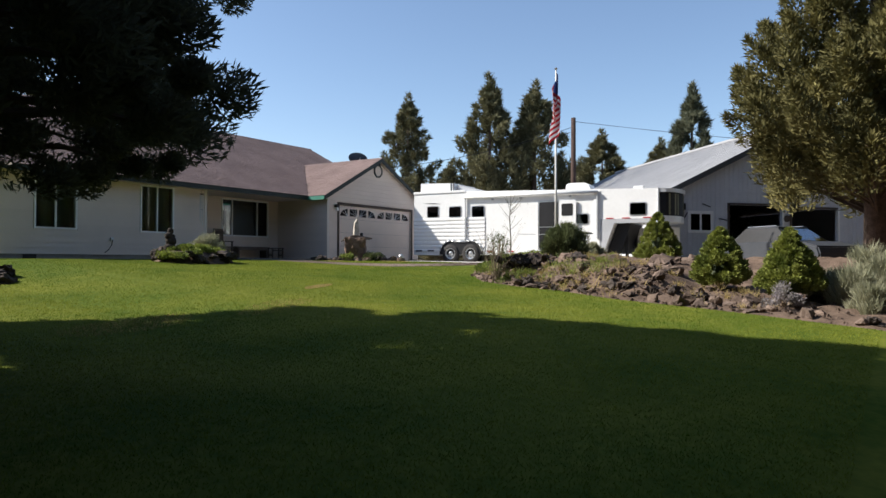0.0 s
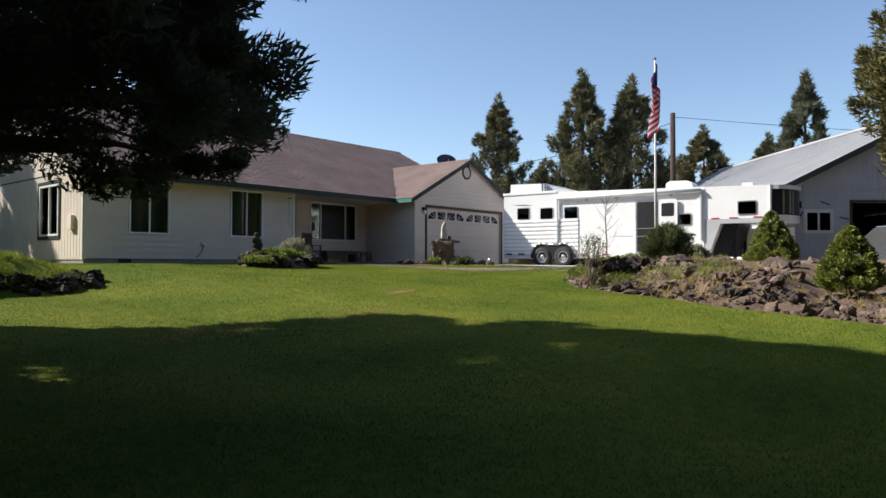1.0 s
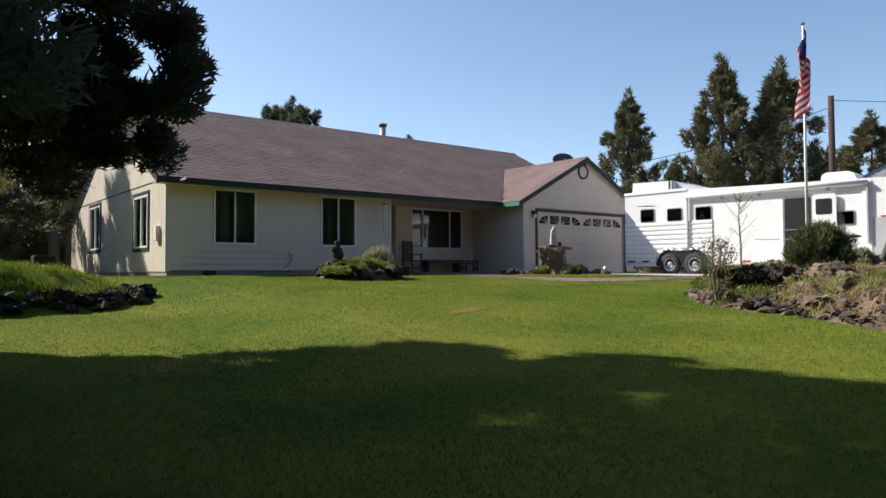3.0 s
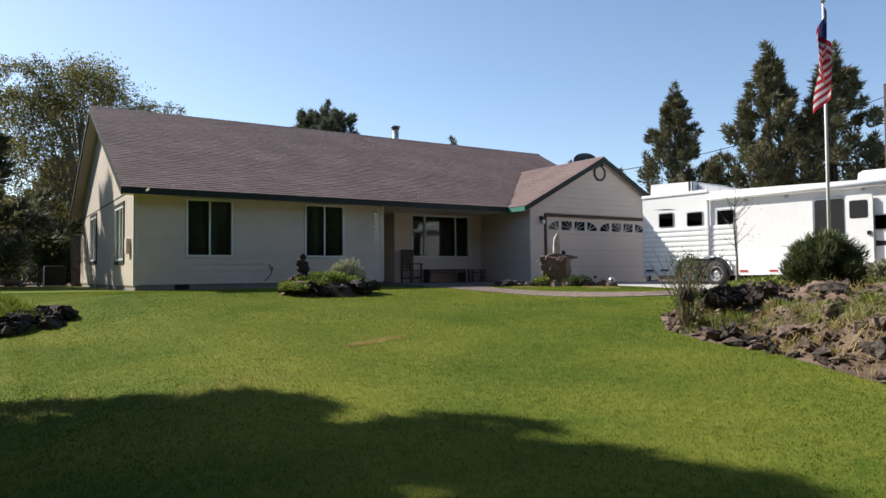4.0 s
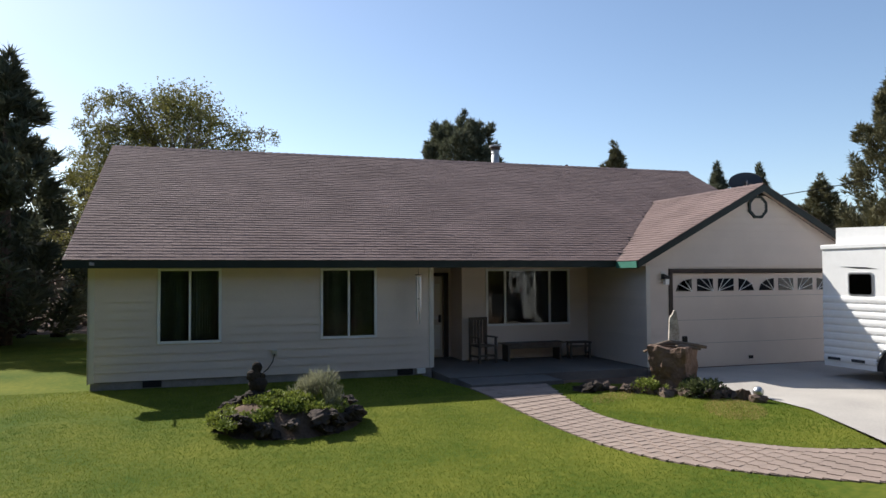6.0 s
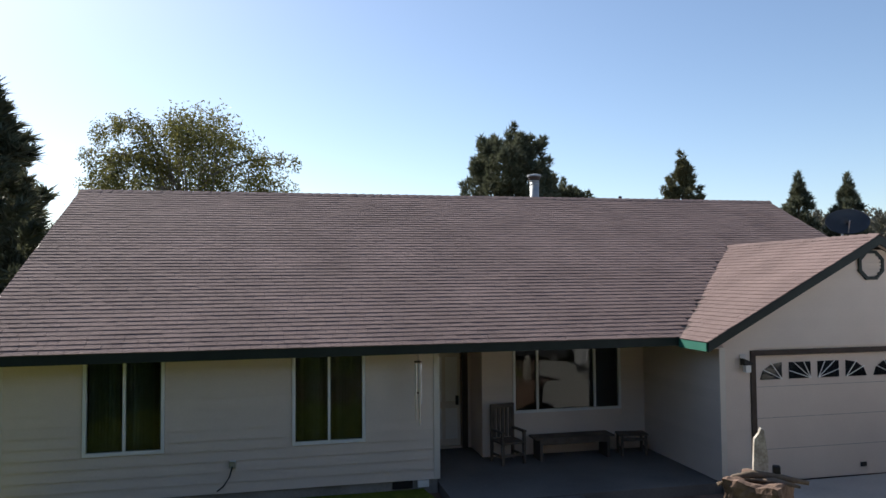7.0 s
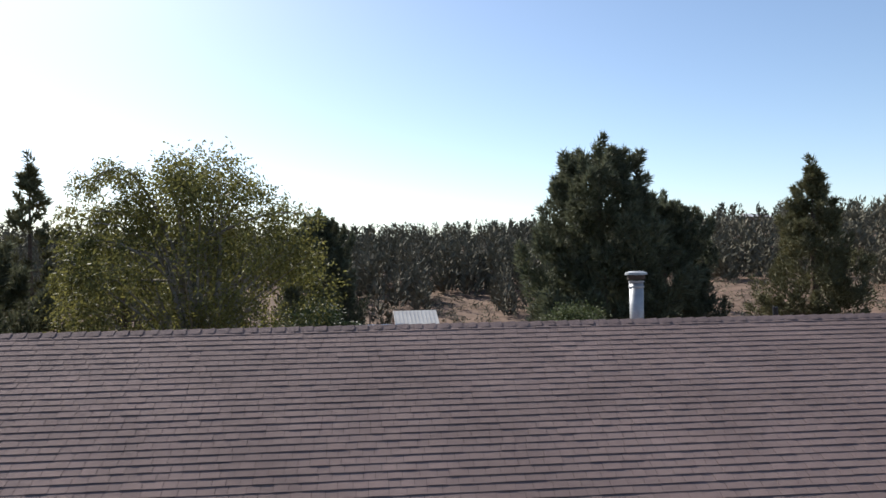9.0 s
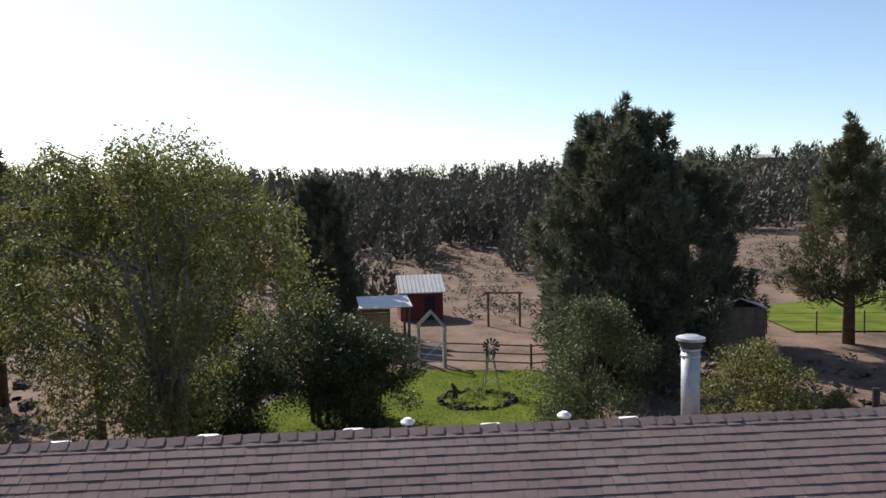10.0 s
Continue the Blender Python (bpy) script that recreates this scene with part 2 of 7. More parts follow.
def box(bm, x0, y0, z0, x1, y1, z1, bevel=0.0):
    r = bmesh.ops.create_cube(bm, size=1.0, matrix=Matrix.Translation(((x0 + x1) / 2, (y0 + y1) / 2, (z0 + z1) / 2)) @ Matrix.Diagonal((abs(x1 - x0), abs(y1 - y0), abs(z1 - z0), 1)))
    if bevel:
        es = {e for v in r["verts"] for e in v.link_edges}
        bmesh.ops.bevel(bm, geom=list(es), offset=bevel, segments=2, affect="EDGES", profile=0.5)
    return bm


def boxes(*rows, bevel=0.0):
    bm = bmesh.new()
    for r in rows:
        box(bm, *r, bevel=bevel)
    return bm


def tube(bm, pts, radii, sides=8, cap=True):
    """A tapered pipe along points."""
    pts = [Vector(p) for p in pts]
    if not isinstance(radii, (list, tuple)):
        radii = [radii] * len(pts)
    rings = []
    for i, p in enumerate(pts):
        d = (pts[min(i + 1, len(pts) - 1)] - pts[max(i - 1, 0)]).normalized()
        a = d.orthogonal().normalized() if abs(d.z) < 0.95 else Vector((1, 0, 0)).cross(d).normalized()
        b = d.cross(a)
        rings.append([bm.verts.new(p + (a * math.cos(2 * math.pi * k / sides) + b * math.sin(2 * math.pi * k / sides)) * radii[i]) for k in range(sides)])
    for r, s in zip(rings, rings[1:]):
        # turn the second ring to the nearest start
        off = min(range(sides), key=lambda o: (s[o].co - r[0].co).length)
        for k in range(sides):
            bm.faces.new((r[k], r[(k + 1) % sides], s[(k + 1 + off) % sides], s[(k + off) % sides]))
    if cap:
        bm.faces.new(rings[0][::-1]); bm.faces.new(rings[-1])
    bmesh.ops.recalc_face_normals(bm, faces=bm.faces)
    return bm


def pipe(pts, radii, sides=8):
    return tube(bmesh.new(), pts, radii, sides)


def prism(bm, outline, axis, a, b):
    """An outline of (p, q) pushed along an axis from a to b. x: (y, z); y: (x, z); z: (x, y)."""
    at = {"x": lambda p, q, s: (s, p, q), "y": lambda p, q, s: (p, s, q), "z": lambda p, q, s: (p, q, s)}[axis]
    lo = [bm.verts.new(at(p, q, a)) for p, q in outline]
    hi = [bm.verts.new(at(p, q, b)) for p, q in outline]
    n = len(outline)
    fs = [bm.faces.new(lo[::-1]), bm.faces.new(hi)] + [bm.faces.new((lo[i], lo[(i + 1) % n], hi[(i + 1) % n], hi[i])) for i in range(n)]
    bmesh.ops.recalc_face_normals(bm, faces=fs)
    return bm


def smooth_step(a, b, v):
    u = min(1.0, max(0.0, (v - a) / (b - a)))
    return u * u * (3 - 2 * u)


def rock_mesh(name, seed, material, rough=0.35, sub=1):
    """A broken, angular, pitted stone about one metre across."""
    bm = bmesh.new()
    rnd = random.Random(seed)
    for _ in range(17):
        v = Vector((rnd.gauss(0, 1), rnd.gauss(0, 1), rnd.gauss(0, 1))).normalized()
        m = max(abs(v.x), abs(v.y), abs(v.z))
        v = v * (0.5 * v.length + 0.5 / m) * rnd.uniform(0.72, 1.0) * 0.55
        bm.verts.new((v.x, v.y * rnd.uniform(0.8, 1.0), v.z * 0.75))
    bmesh.ops.convex_hull(bm, input=bm.verts)
    bmesh.ops.delete(bm, geom=[v for v in bm.verts if not v.link_faces], context="VERTS")
    off = Vector((rnd.random() * 50, rnd.random() * 50, rnd.random() * 50))
    for _ in range(sub):
        bmesh.ops.subdivide_edges(bm, edges=bm.edges[:], cuts=1, use_grid_fill=True)
        bmesh.ops.triangulate(bm, faces=bm.faces[:])
        bm.normal_update()
        for v in bm.verts:
            v.co += v.co.normalized() * rough * (0.20 * noise.noise(v.co * 5 + off) + rnd.uniform(-0.05, 0.05))
    me = bpy.data.meshes.new(name)
    bm.to_mesh(me)
    bm.free()
    me.materials.append(material)
    return me


# ---- ground ----
from mathutils import geometry

def ground_z(x, y):
    """Height of the land: level about the house, falling away in front, rising to wooded hills behind."""
    s = max(0.0, -y - 3.2)
    z = -0.072 * min(s, 26) * (1 - 0.045 * min(6, max(-6, x)))
    z *= 1 - 0.75 * smooth_step(6, 11.5, x)
    z -= 0.33 * smooth_step(-0.3, -3.2, x) * smooth_step(-0.5, -5, y) * (1 - 0.5 * smooth_step(-8, -14, y))
    d = math.hypot(x - 6, y) if y > 0 else abs(x - 6) * 0.7
    far = max(0.0, d - 62)
    z += 0.057 * min(far, 300) + 0.022 * max(0, min(far, 300) * smooth_step(20, 130, x))
    if far > 0:
        z += 1.6 * noise.noise(Vector((x * 0.012, y * 0.012, 0))) * min(1, far / 60)
    z += 0.04 * noise.noise(Vector((x * 0.25, y * 0.25, 3.3))) * smooth_step(4, 9, abs(y + 2))
    return z


def spaced(lo, hi, near_lo, near_hi, step, growth=1.16):
    out = list(np.arange(near_lo, near_hi + 1e-6, step))
    s, v = step, near_hi
    while v < hi:
        s *= growth; v += s; out.append(v)
    s, v = step, near_lo
    while v > lo:
        s *= growth; v -= s; out.insert(0, v)
    return out


def sheet(name, xs, ys, zf, material, keep=None):
    nx = len(xs)
    verts = [(x, y, zf(x, y)) for y in ys for x in xs]
    faces = [(j * nx + i, j * nx + i + 1, (j + 1) * nx + i + 1, (j + 1) * nx + i)
             for j in range(len(ys) - 1) for i in range(nx - 1)
             if keep is None or keep((xs[i] + xs[i + 1]) / 2, (ys[j] + ys[j + 1]) / 2)]
    used = sorted({v for f in faces for v in f})
    back_to = {v: i for i, v in enumerate(used)}
    return raw(name, [verts[v] for v in used], [tuple(back_to[v] for v in f) for f in faces], material, smooth=True)


def in_poly(x, y, poly):
    inside = False
    for (x0, y0), (x1, y1) in zip(poly, poly[1:] + poly[:1]):
        if (y0 > y) != (y1 > y) and x < (x1 - x0) * (y - y0) / (y1 - y0) + x0:
            inside = not inside
    return inside


FRONT_LAWN = [(-30, -60), (3.4, -60), (3.3, -21), (3.9, -18.2), (4.3, -16), (5.0, -14.4), (5.0, -13.5), (5.5, -12.3), (7.2, -11.0),
              (9.0, -10.1), (9.86, -9.5), (8.87, -8.72), (8.07, -7.7), (7.66, -6.68), (7.48, -5.56), (7.36, -4.12), (7.28, -2.2), (7.1, -1.2), (6.9, -0.02), (0, -0.02), (0, 14), (-3, 16), (-30, 10)]
ISLAND_LAWN = [(8.95, -2.4), (8.64, -3.78), (8.57, -5.25), (8.98, -6.47), (9.52, -7.34), (10.17, -8.04), (11.1, -8.4), (12.0, -6.2), (12.1, -5.2), (11.6, -3.4), (9.6, -2.2)]
BACK_LAWN = [(1.5, 15), (1.2, 27), (3, 31), (7.5, 34.3), (15, 33), (16, 29), (15.4, 22), (14, 15)]
FIELD_LAWN = [(33.5, 41), (35, 51), (75, 62), (90, 50), (50, 38.5)]

ground = sheet("ground", spaced(-1500, 1500, -30, 44, 1.0), spaced(-1500, 1500, -40, 70, 1.0), lambda x, y: ground_z(x, y) - 0.10, M_DIRT)
tagged(ground, "dry brown volcanic earth reaching to the hills", "ground", kind="structure")


def poly_sheet(name, poly, step, zf, material):
    """A sheet with a clean outline over the land."""
    edge = []
    for (x0, y0), (x1, y1) in zip(poly, poly[1:] + poly[:1]):
        n = max(1, round(math.hypot(x1 - x0, y1 - y0) / step))
        edge += [Vector((x0 + (x1 - x0) * k / n, y0 + (y1 - y0) * k / n)) for k in range(n)]
    xs = np.arange(min(p[0] for p in poly) + step / 2, max(p[0] for p in poly), step)
    ys = np.arange(min(p[1] for p in poly) + step / 2, max(p[1] for p in poly), step)
    pts = edge + [Vector((x, y)) for x in xs for y in ys if in_poly(x, y, poly)]
    loop = [(k, (k + 1) % len(edge)) for k in range(len(edge))]
    vs, _, fs, *_ = geometry.delaunay_2d_cdt(pts, loop, [], 1, 1e-4)
    return raw(name, [(v.x, v.y, zf(v.x, v.y)) for v in vs], fs, material, smooth=True)


def lawn_sheet(name, poly, step, label):
    return tagged(poly_sheet(name, poly, step, ground_z, M_LAWN), label, "lawn", kind="structure")


lawn_sheet("lawn_front", FRONT_LAWN, 0.3, "mown green lawn with yellowing patches sloping to the house")
lawn_sheet("lawn_island", ISLAND_LAWN, 0.15, "small patch of mown lawn between the path and the driveway")
lawn_sheet("lawn_back", BACK_LAWN, 0.35, "watered green lawn behind the house")
lawn_sheet("lawn_field", FIELD_LAWN, 1.5, "fenced green field beyond the shed")

DRIVE = [(12.06, -1.28), (12.05, -5.2), (12.02, -6.1), (11.15, -8.42), (12.9, -8.85), (14.6, -9.4), (14.2, -10.9), (14.6, -12.6), (16.5, -17), (24, -22), (40, -12), (27, -2), (18.3, -1.2)]
tagged(poly_sheet("driveway", DRIVE, 0.5, lambda x, y: ground_z(x, y) + 0.02, M_CONCRETE), "pale concrete driveway before the garage", "driveway", kind="structure")
# the slab's shade is partly in its colour
tagged(link("porch_slab", boxes((7.19, -1.25, -0.2, 12.05, 2.4, 0.085), (7.35, -2.2, -0.2, 9.4, -1.25, 0.06)), M_PORCH), "grey concrete porch slab with the shade put into its colour", "porch", kind="structure")

# ---- house ----
house = empty("house", 0, 0, 0)
tagged(house, "beige single-storey ranch house with brown shingle roof and attached garage", "house")
EAVE_Y, EAVE_Z, RIDGE_Y, RIDGE_Z = -0.542, 2.62, 6.108, 5.97
ROOF_X0, ROOF_X1 = -0.385, 18.67
SL = (RIDGE_Z - EAVE_Z) / (RIDGE_Y - EAVE_Y)
GX, GZ, GY = 15.31, 4.49, -1.47          # garage ridge and front rake
GE0, GE1, GEZ = 11.70, 18.92, 2.60
GSL = (GZ - GEZ) / (GX - GE0)
WALL_TOP = 2.56


def pierced(bm, axis, at, thick, u0, u1, z0, z1, holes):
    """A wall in the plane axis = at, from at to at + thick, with openings (u0, u1, z0, z1) through it."""
    us = sorted({u0, u1, *[h[0] for h in holes], *[h[1] for h in holes]})
    for a, b in zip(us, us[1:]):
        cuts = sorted((h[2], h[3]) for h in holes if h[0] < (a + b) / 2 < h[1])
        z = z0
        for c, d in cuts + [(z1, z1)]:
            if c > z + 1e-4:
                if axis == "y":
                    box(bm, a, at, z, b, at + thick, c)
                else:
                    box(bm, at, a, z, at + thick, b, c)
            z = d
    return bm


H_FRONT = [(1.29, 2.51, 0.91, 2.43), (4.63, 5.85, 0.91, 2.43)]
H_PORCH = [(9.10, 11.47, 0.97, 2.41)]
H_ENTRY = [(7.42, 8.22, 0.14, 2.26)]
H_GABLE = [(1.68, 3.08, 0.85, 2.33), (7.40, 8.95, 0.95, 2.45)]
H_GARAGE = [(12.76, 17.756, 0.02, 2.31)]
T = 0.15
front = part("wall_front", pierced(bmesh.new(), "y", 0.0, T, 0.0, 7.19, 0.18, WALL_TOP, H_FRONT), M_SIDING, house)
porch_wall = part("wall_porch", pierced(bmesh.new(), "y", 1.505, T, 8.42, 12.05, 0.10, WALL_TOP, H_PORCH), M_SIDING, house)
part("wall_entry", pierced(bmesh.new(), "y", 2.40, T, 7.19, 8.42, 0.10, WALL_TOP, H_ENTRY), M_SIDING, house)
part("wall_entry_side", boxes((8.42, 1.655, 0.10, 8.57, 2.40, WALL_TOP)), M_SIDING, house)
part("wall_porch_side", boxes((7.04, 0.15, 0.10, 7.19, 2.40, WALL_TOP)), M_SIDING, house)
garage_side = part("wall_garage_side", boxes((12.05, -1.27, 0.10, 12.20, 1.505, WALL_TOP)), M_SIDING, house)
bm = pierced(bmesh.new(), "y", -1.27, T, 12.201, 18.35, 0.08, WALL_TOP, H_GARAGE)
prism(bm, [(12.05, WALL_TOP), (18.55, WALL_TOP), (GX, WALL_TOP + (18.55 - GX) * GSL - 0.02)], "y", -1.27, -1.12)
garage_front = part("wall_garage_front", bm, M_SIDING, house)
part("wall_garage_end", boxes((18.20, -1.12, 0.05, 18.35, 12.2, WALL_TOP)), M_SIDING, house)
part("wall_back", boxes((0.15, 12.05, 0.05, 18.20, 12.2, WALL_TOP)), M_SIDING, house)
M_GABLE = mat("gable_panel_paint", (0.62, 0.545, 0.46), (0.56, 0.49, 0.415), rough=0.65, scale=1.0, fine=30, bump=0.06)
bm = pierced(bmesh.new(), "x", 0.0, T, 0.15, 12.05, 0.12, WALL_TOP, H_GABLE)
prism(bm, [(0.0, WALL_TOP), (12.2, WALL_TOP), (12.2, 2.75), (RIDGE_Y, RIDGE_Z - 0.17), (0.0, 2.75)], "x", 0.0, 0.15)
gable = part("wall_gable", bm, M_GABLE, house, "sunlit beige gable wall of vertical grooved panels")
bm = bmesh.new()
prism(bm, [(0.0, WALL_TOP), (12.2, WALL_TOP), (12.2, 2.75), (RIDGE_Y, RIDGE_Z - 0.17), (0.0, 2.75)], "x", 18.20, 18.35)
part("wall_gable_far", bm, M_SIDING, house)
# vertical boards of the gable, one by one
for i in range(0, 60):
    y = i * 0.203
    if y > 12.1:
        break
    top = RIDGE_Z - 0.2 - abs(y + 0.1 - RIDGE_Y) * SL
    z = 0.14
    for c, d in sorted((h[2] - 0.13, h[3] + 0.13) for h in H_GABLE if h[0] - 0.13 < y + 0.19 and y + 0.01 < h[1] + 0.13) + [(top, top)]:
        if c > z:
            part("gable_board", boxes((-0.008, y + 0.01, z, 0.0, y + 0.19, c)), M_GABLE, gable)
        z = d
part("panel_seam", boxes((-0.014, 0.0, 2.62, 0.0, 12.2, 2.66)), M_GREEN, gable, "dark horizontal flashing seam")
part("foundation", boxes((0.02, 0.02, -0.5, 7.17, 0.13, 0.18)), M_FOUND, house, "grey concrete foundation")
part("foundation", boxes((0.02, 0.13, -0.6, 0.13, 12.1, 0.13)), M_FOUND, house)
part("foundation", boxes((12.07, -1.25, -0.3, 12.75, -1.14, 0.10)), M_FOUND, house)
part("foundation", boxes((17.78, -1.25, -0.3, 18.33, -1.14, 0.10)), M_FOUND, house)
for x in (1.0, 6.35):
    part("foundation_vent", boxes((x, -0.012, 0.02, x + 0.36, 0.03, 0.155)), M_BLACK, house, "black crawl-space vent")
part("vent_box", boxes((6.80, -0.05, 0.03, 7.0, 0.02, 0.15), bevel=0.01), M_VINYL, house, "small white service box")
part("interior_floor", boxes((0.15, 0.15, -0.05, 18.2, 12.05, 0.08)), M_INSIDE, house)
part("interior_wall", boxes((0.15, 4.6, 0.08, 18.2, 4.7, 2.56), (3.6, 0.15, 0.08, 3.7, 4.6, 2.56)), M_INSIDE, house)
part("interior_ceiling", boxes((0.15, 0.15, 2.50, 18.2, 12.05, 2.56), (0.15, -1.1, 2.50, 0.16, 0.15, 2.56)), M_INSIDE, house)


# roof decks
def slab(bm, corners, thick):
    lo = [bm.verts.new((x, y, z - thick)) for x, y, z in corners]
    hi = [bm.verts.new(c) for c in corners]
    n = len(corners)
    fs = [bm.faces.new(lo[::-1]), bm.faces.new(hi)] + [bm.faces.new((lo[i], lo[(i + 1) % n], hi[(i + 1) % n], hi[i])) for i in range(n)]
    bmesh.ops.recalc_face_normals(bm, faces=fs)
    return bm


BACK_Y = 2 * RIDGE_Y - EAVE_Y
roof_front = part("roof_front", slab(bmesh.new(), [(ROOF_X0, EAVE_Y, EAVE_Z), (ROOF_X1, EAVE_Y, EAVE_Z), (ROOF_X1, RIDGE_Y, RIDGE_Z), (ROOF_X0, RIDGE_Y, RIDGE_Z)], 0.10), M_UNDERLAY, house, "brown asphalt shingle roof slope")
roof_back = part("roof_back", slab(bmesh.new(), [(ROOF_X0, RIDGE_Y, RIDGE_Z), (ROOF_X1, RIDGE_Y, RIDGE_Z), (ROOF_X1, BACK_Y, EAVE_Z), (ROOF_X0, BACK_Y, EAVE_Z)], 0.10), M_SHINGLES, house)


def main_y(z):
    return EAVE_Y + (z - EAVE_Z) / SL


bm = slab(bmesh.new(), [(GE0, GY, GEZ), (GX, GY, GZ), (GX, main_y(GZ) + 0.25, GZ), (GE0, main_y(GEZ) + 0.25, GEZ)], 0.10)
slab(bm, [(GX, GY, GZ), (GE1, GY, GZ - (GE1 - GX) * GSL), (GE1, main_y(GEZ) + 0.25, GZ - (GE1 - GX) * GSL), (GX, main_y(GZ) + 0.25, GZ)], 0.10)
roof_garage = part("roof_garage", bm, M_UNDERLAY, house, "garage roof of brown asphalt shingles")

# fascia, soffit and rakes
part("fascia", boxes((ROOF_X0, EAVE_Y - 0.02, EAVE_Z - 0.17, GE0 + 0.05, EAVE_Y + 0.02, EAVE_Z - 0.015)), M_GREEN, house, "dark green eave board")
part("soffit", boxes((ROOF_X0 + 0.02, EAVE_Y + 0.02, WALL_TOP - 0.09, GE0 + 0.3, -0.001, WALL_TOP - 0.07), (7.19, 0.0, WALL_TOP - 0.09, 12.05, 2.4, WALL_TOP - 0.07)), M_SIDING, house)


def rake(a, b, drop, y0, y1, axis):
    bm = bmesh.new()
    (p0, z0), (p1, z1) = a, b
    prism(bm, [(p0, z0), (p1, z1), (p1, z1 - drop), (p0, z0 - drop)], axis, y0, y1)
    return bm


part("rake_board", rake((EAVE_Y, EAVE_Z - 0.01), (RIDGE_Y, RIDGE_Z - 0.01), 0.19, ROOF_X0 - 0.025, ROOF_X0 + 0.015, "x"), M_GREEN, house, "dark green rake board")
part("rake_board", rake((RIDGE_Y, RIDGE_Z - 0.01), (BACK_Y, EAVE_Z - 0.01), 0.19, ROOF_X0 - 0.025, ROOF_X0 + 0.015, "x"), M_GREEN, house, "dark green rake board")
part("rake_board", rake((EAVE_Y, EAVE_Z - 0.01), (RIDGE_Y, RIDGE_Z - 0.01), 0.19, ROOF_X1 - 0.015, ROOF_X1 + 0.025, "x"), M_GREEN, house, "dark green rake board")
part("rake_board", rake((GE0, GEZ - 0.01), (GX, GZ - 0.01), 0.17, GY - 0.025, GY + 0.015, "y"), M_GREEN, house, "dark green rake board")
part("rake_board", rake((GX, GZ - 0.01), (GE1, GZ - 0.01 - (GE1 - GX) * GSL), 0.17, GY - 0.025, GY + 0.015, "y"), M_GREEN, house, "dark green rake board")
part("garage_fascia", boxes((GE0 - 0.025, GY + 0.015, GEZ - 0.17, GE0 + 0.015, EAVE_Y - 0.02, GEZ - 0.015)), M_GREENLIT, house, "green eave board of the garage with sunlight put into its colour")
part("garage_soffit", boxes((GE0 + 0.016, GY + 0.02, GEZ - 0.13, 12.05, EAVE_Y - 0.02, GEZ - 0.11)), M_SIDING, house)
bm = bmesh.new()
for s in (-1, 1):
    tip = GE0 if s < 0 else GE1
    zt = GEZ if s < 0 else GZ - (GE1 - GX) * GSL
    prism(bm, [(tip, zt - 0.11), (GX, GZ - 0.11), (GX, GZ - 0.13), (tip, zt - 0.13)], "y", GY + 0.016, -1.271)
part("rake_soffit", bm, M_SIDING, house)
bm = bmesh.new()
for a, b in (((EAVE_Y, EAVE_Z), (RIDGE_Y, RIDGE_Z)), ((RIDGE_Y, RIDGE_Z), (BACK_Y, EAVE_Z))):
    prism(bm, [(a[0], a[1] - 0.11), (b[0], b[1] - 0.11), (b[0], b[1] - 0.13), (a[0], a[1] - 0.13)], "x", ROOF_X0 + 0.016, -0.001)
part("gable_soffit", bm, M_SIDING, house)
# corner and end trims
part("corner_trim", boxes((-0.02, -0.03, 0.14, 0.09, 0.0, WALL_TOP - 0.09)), M_TRIM, front)
part("corner_trim", boxes((-0.035, -0.03, 0.12, -0.009, 0.09, 2.62)), M_TRIM, gable)
part("corner_trim", boxes((7.10, -0.03, 0.16, 7.21, 0.0, WALL_TOP - 0.09)), M_TRIM, front)
part("corner_trim", boxes((12.03, -1.30, 0.10, 12.14, -1.271, 2.48)), M_TRIM, garage_front)


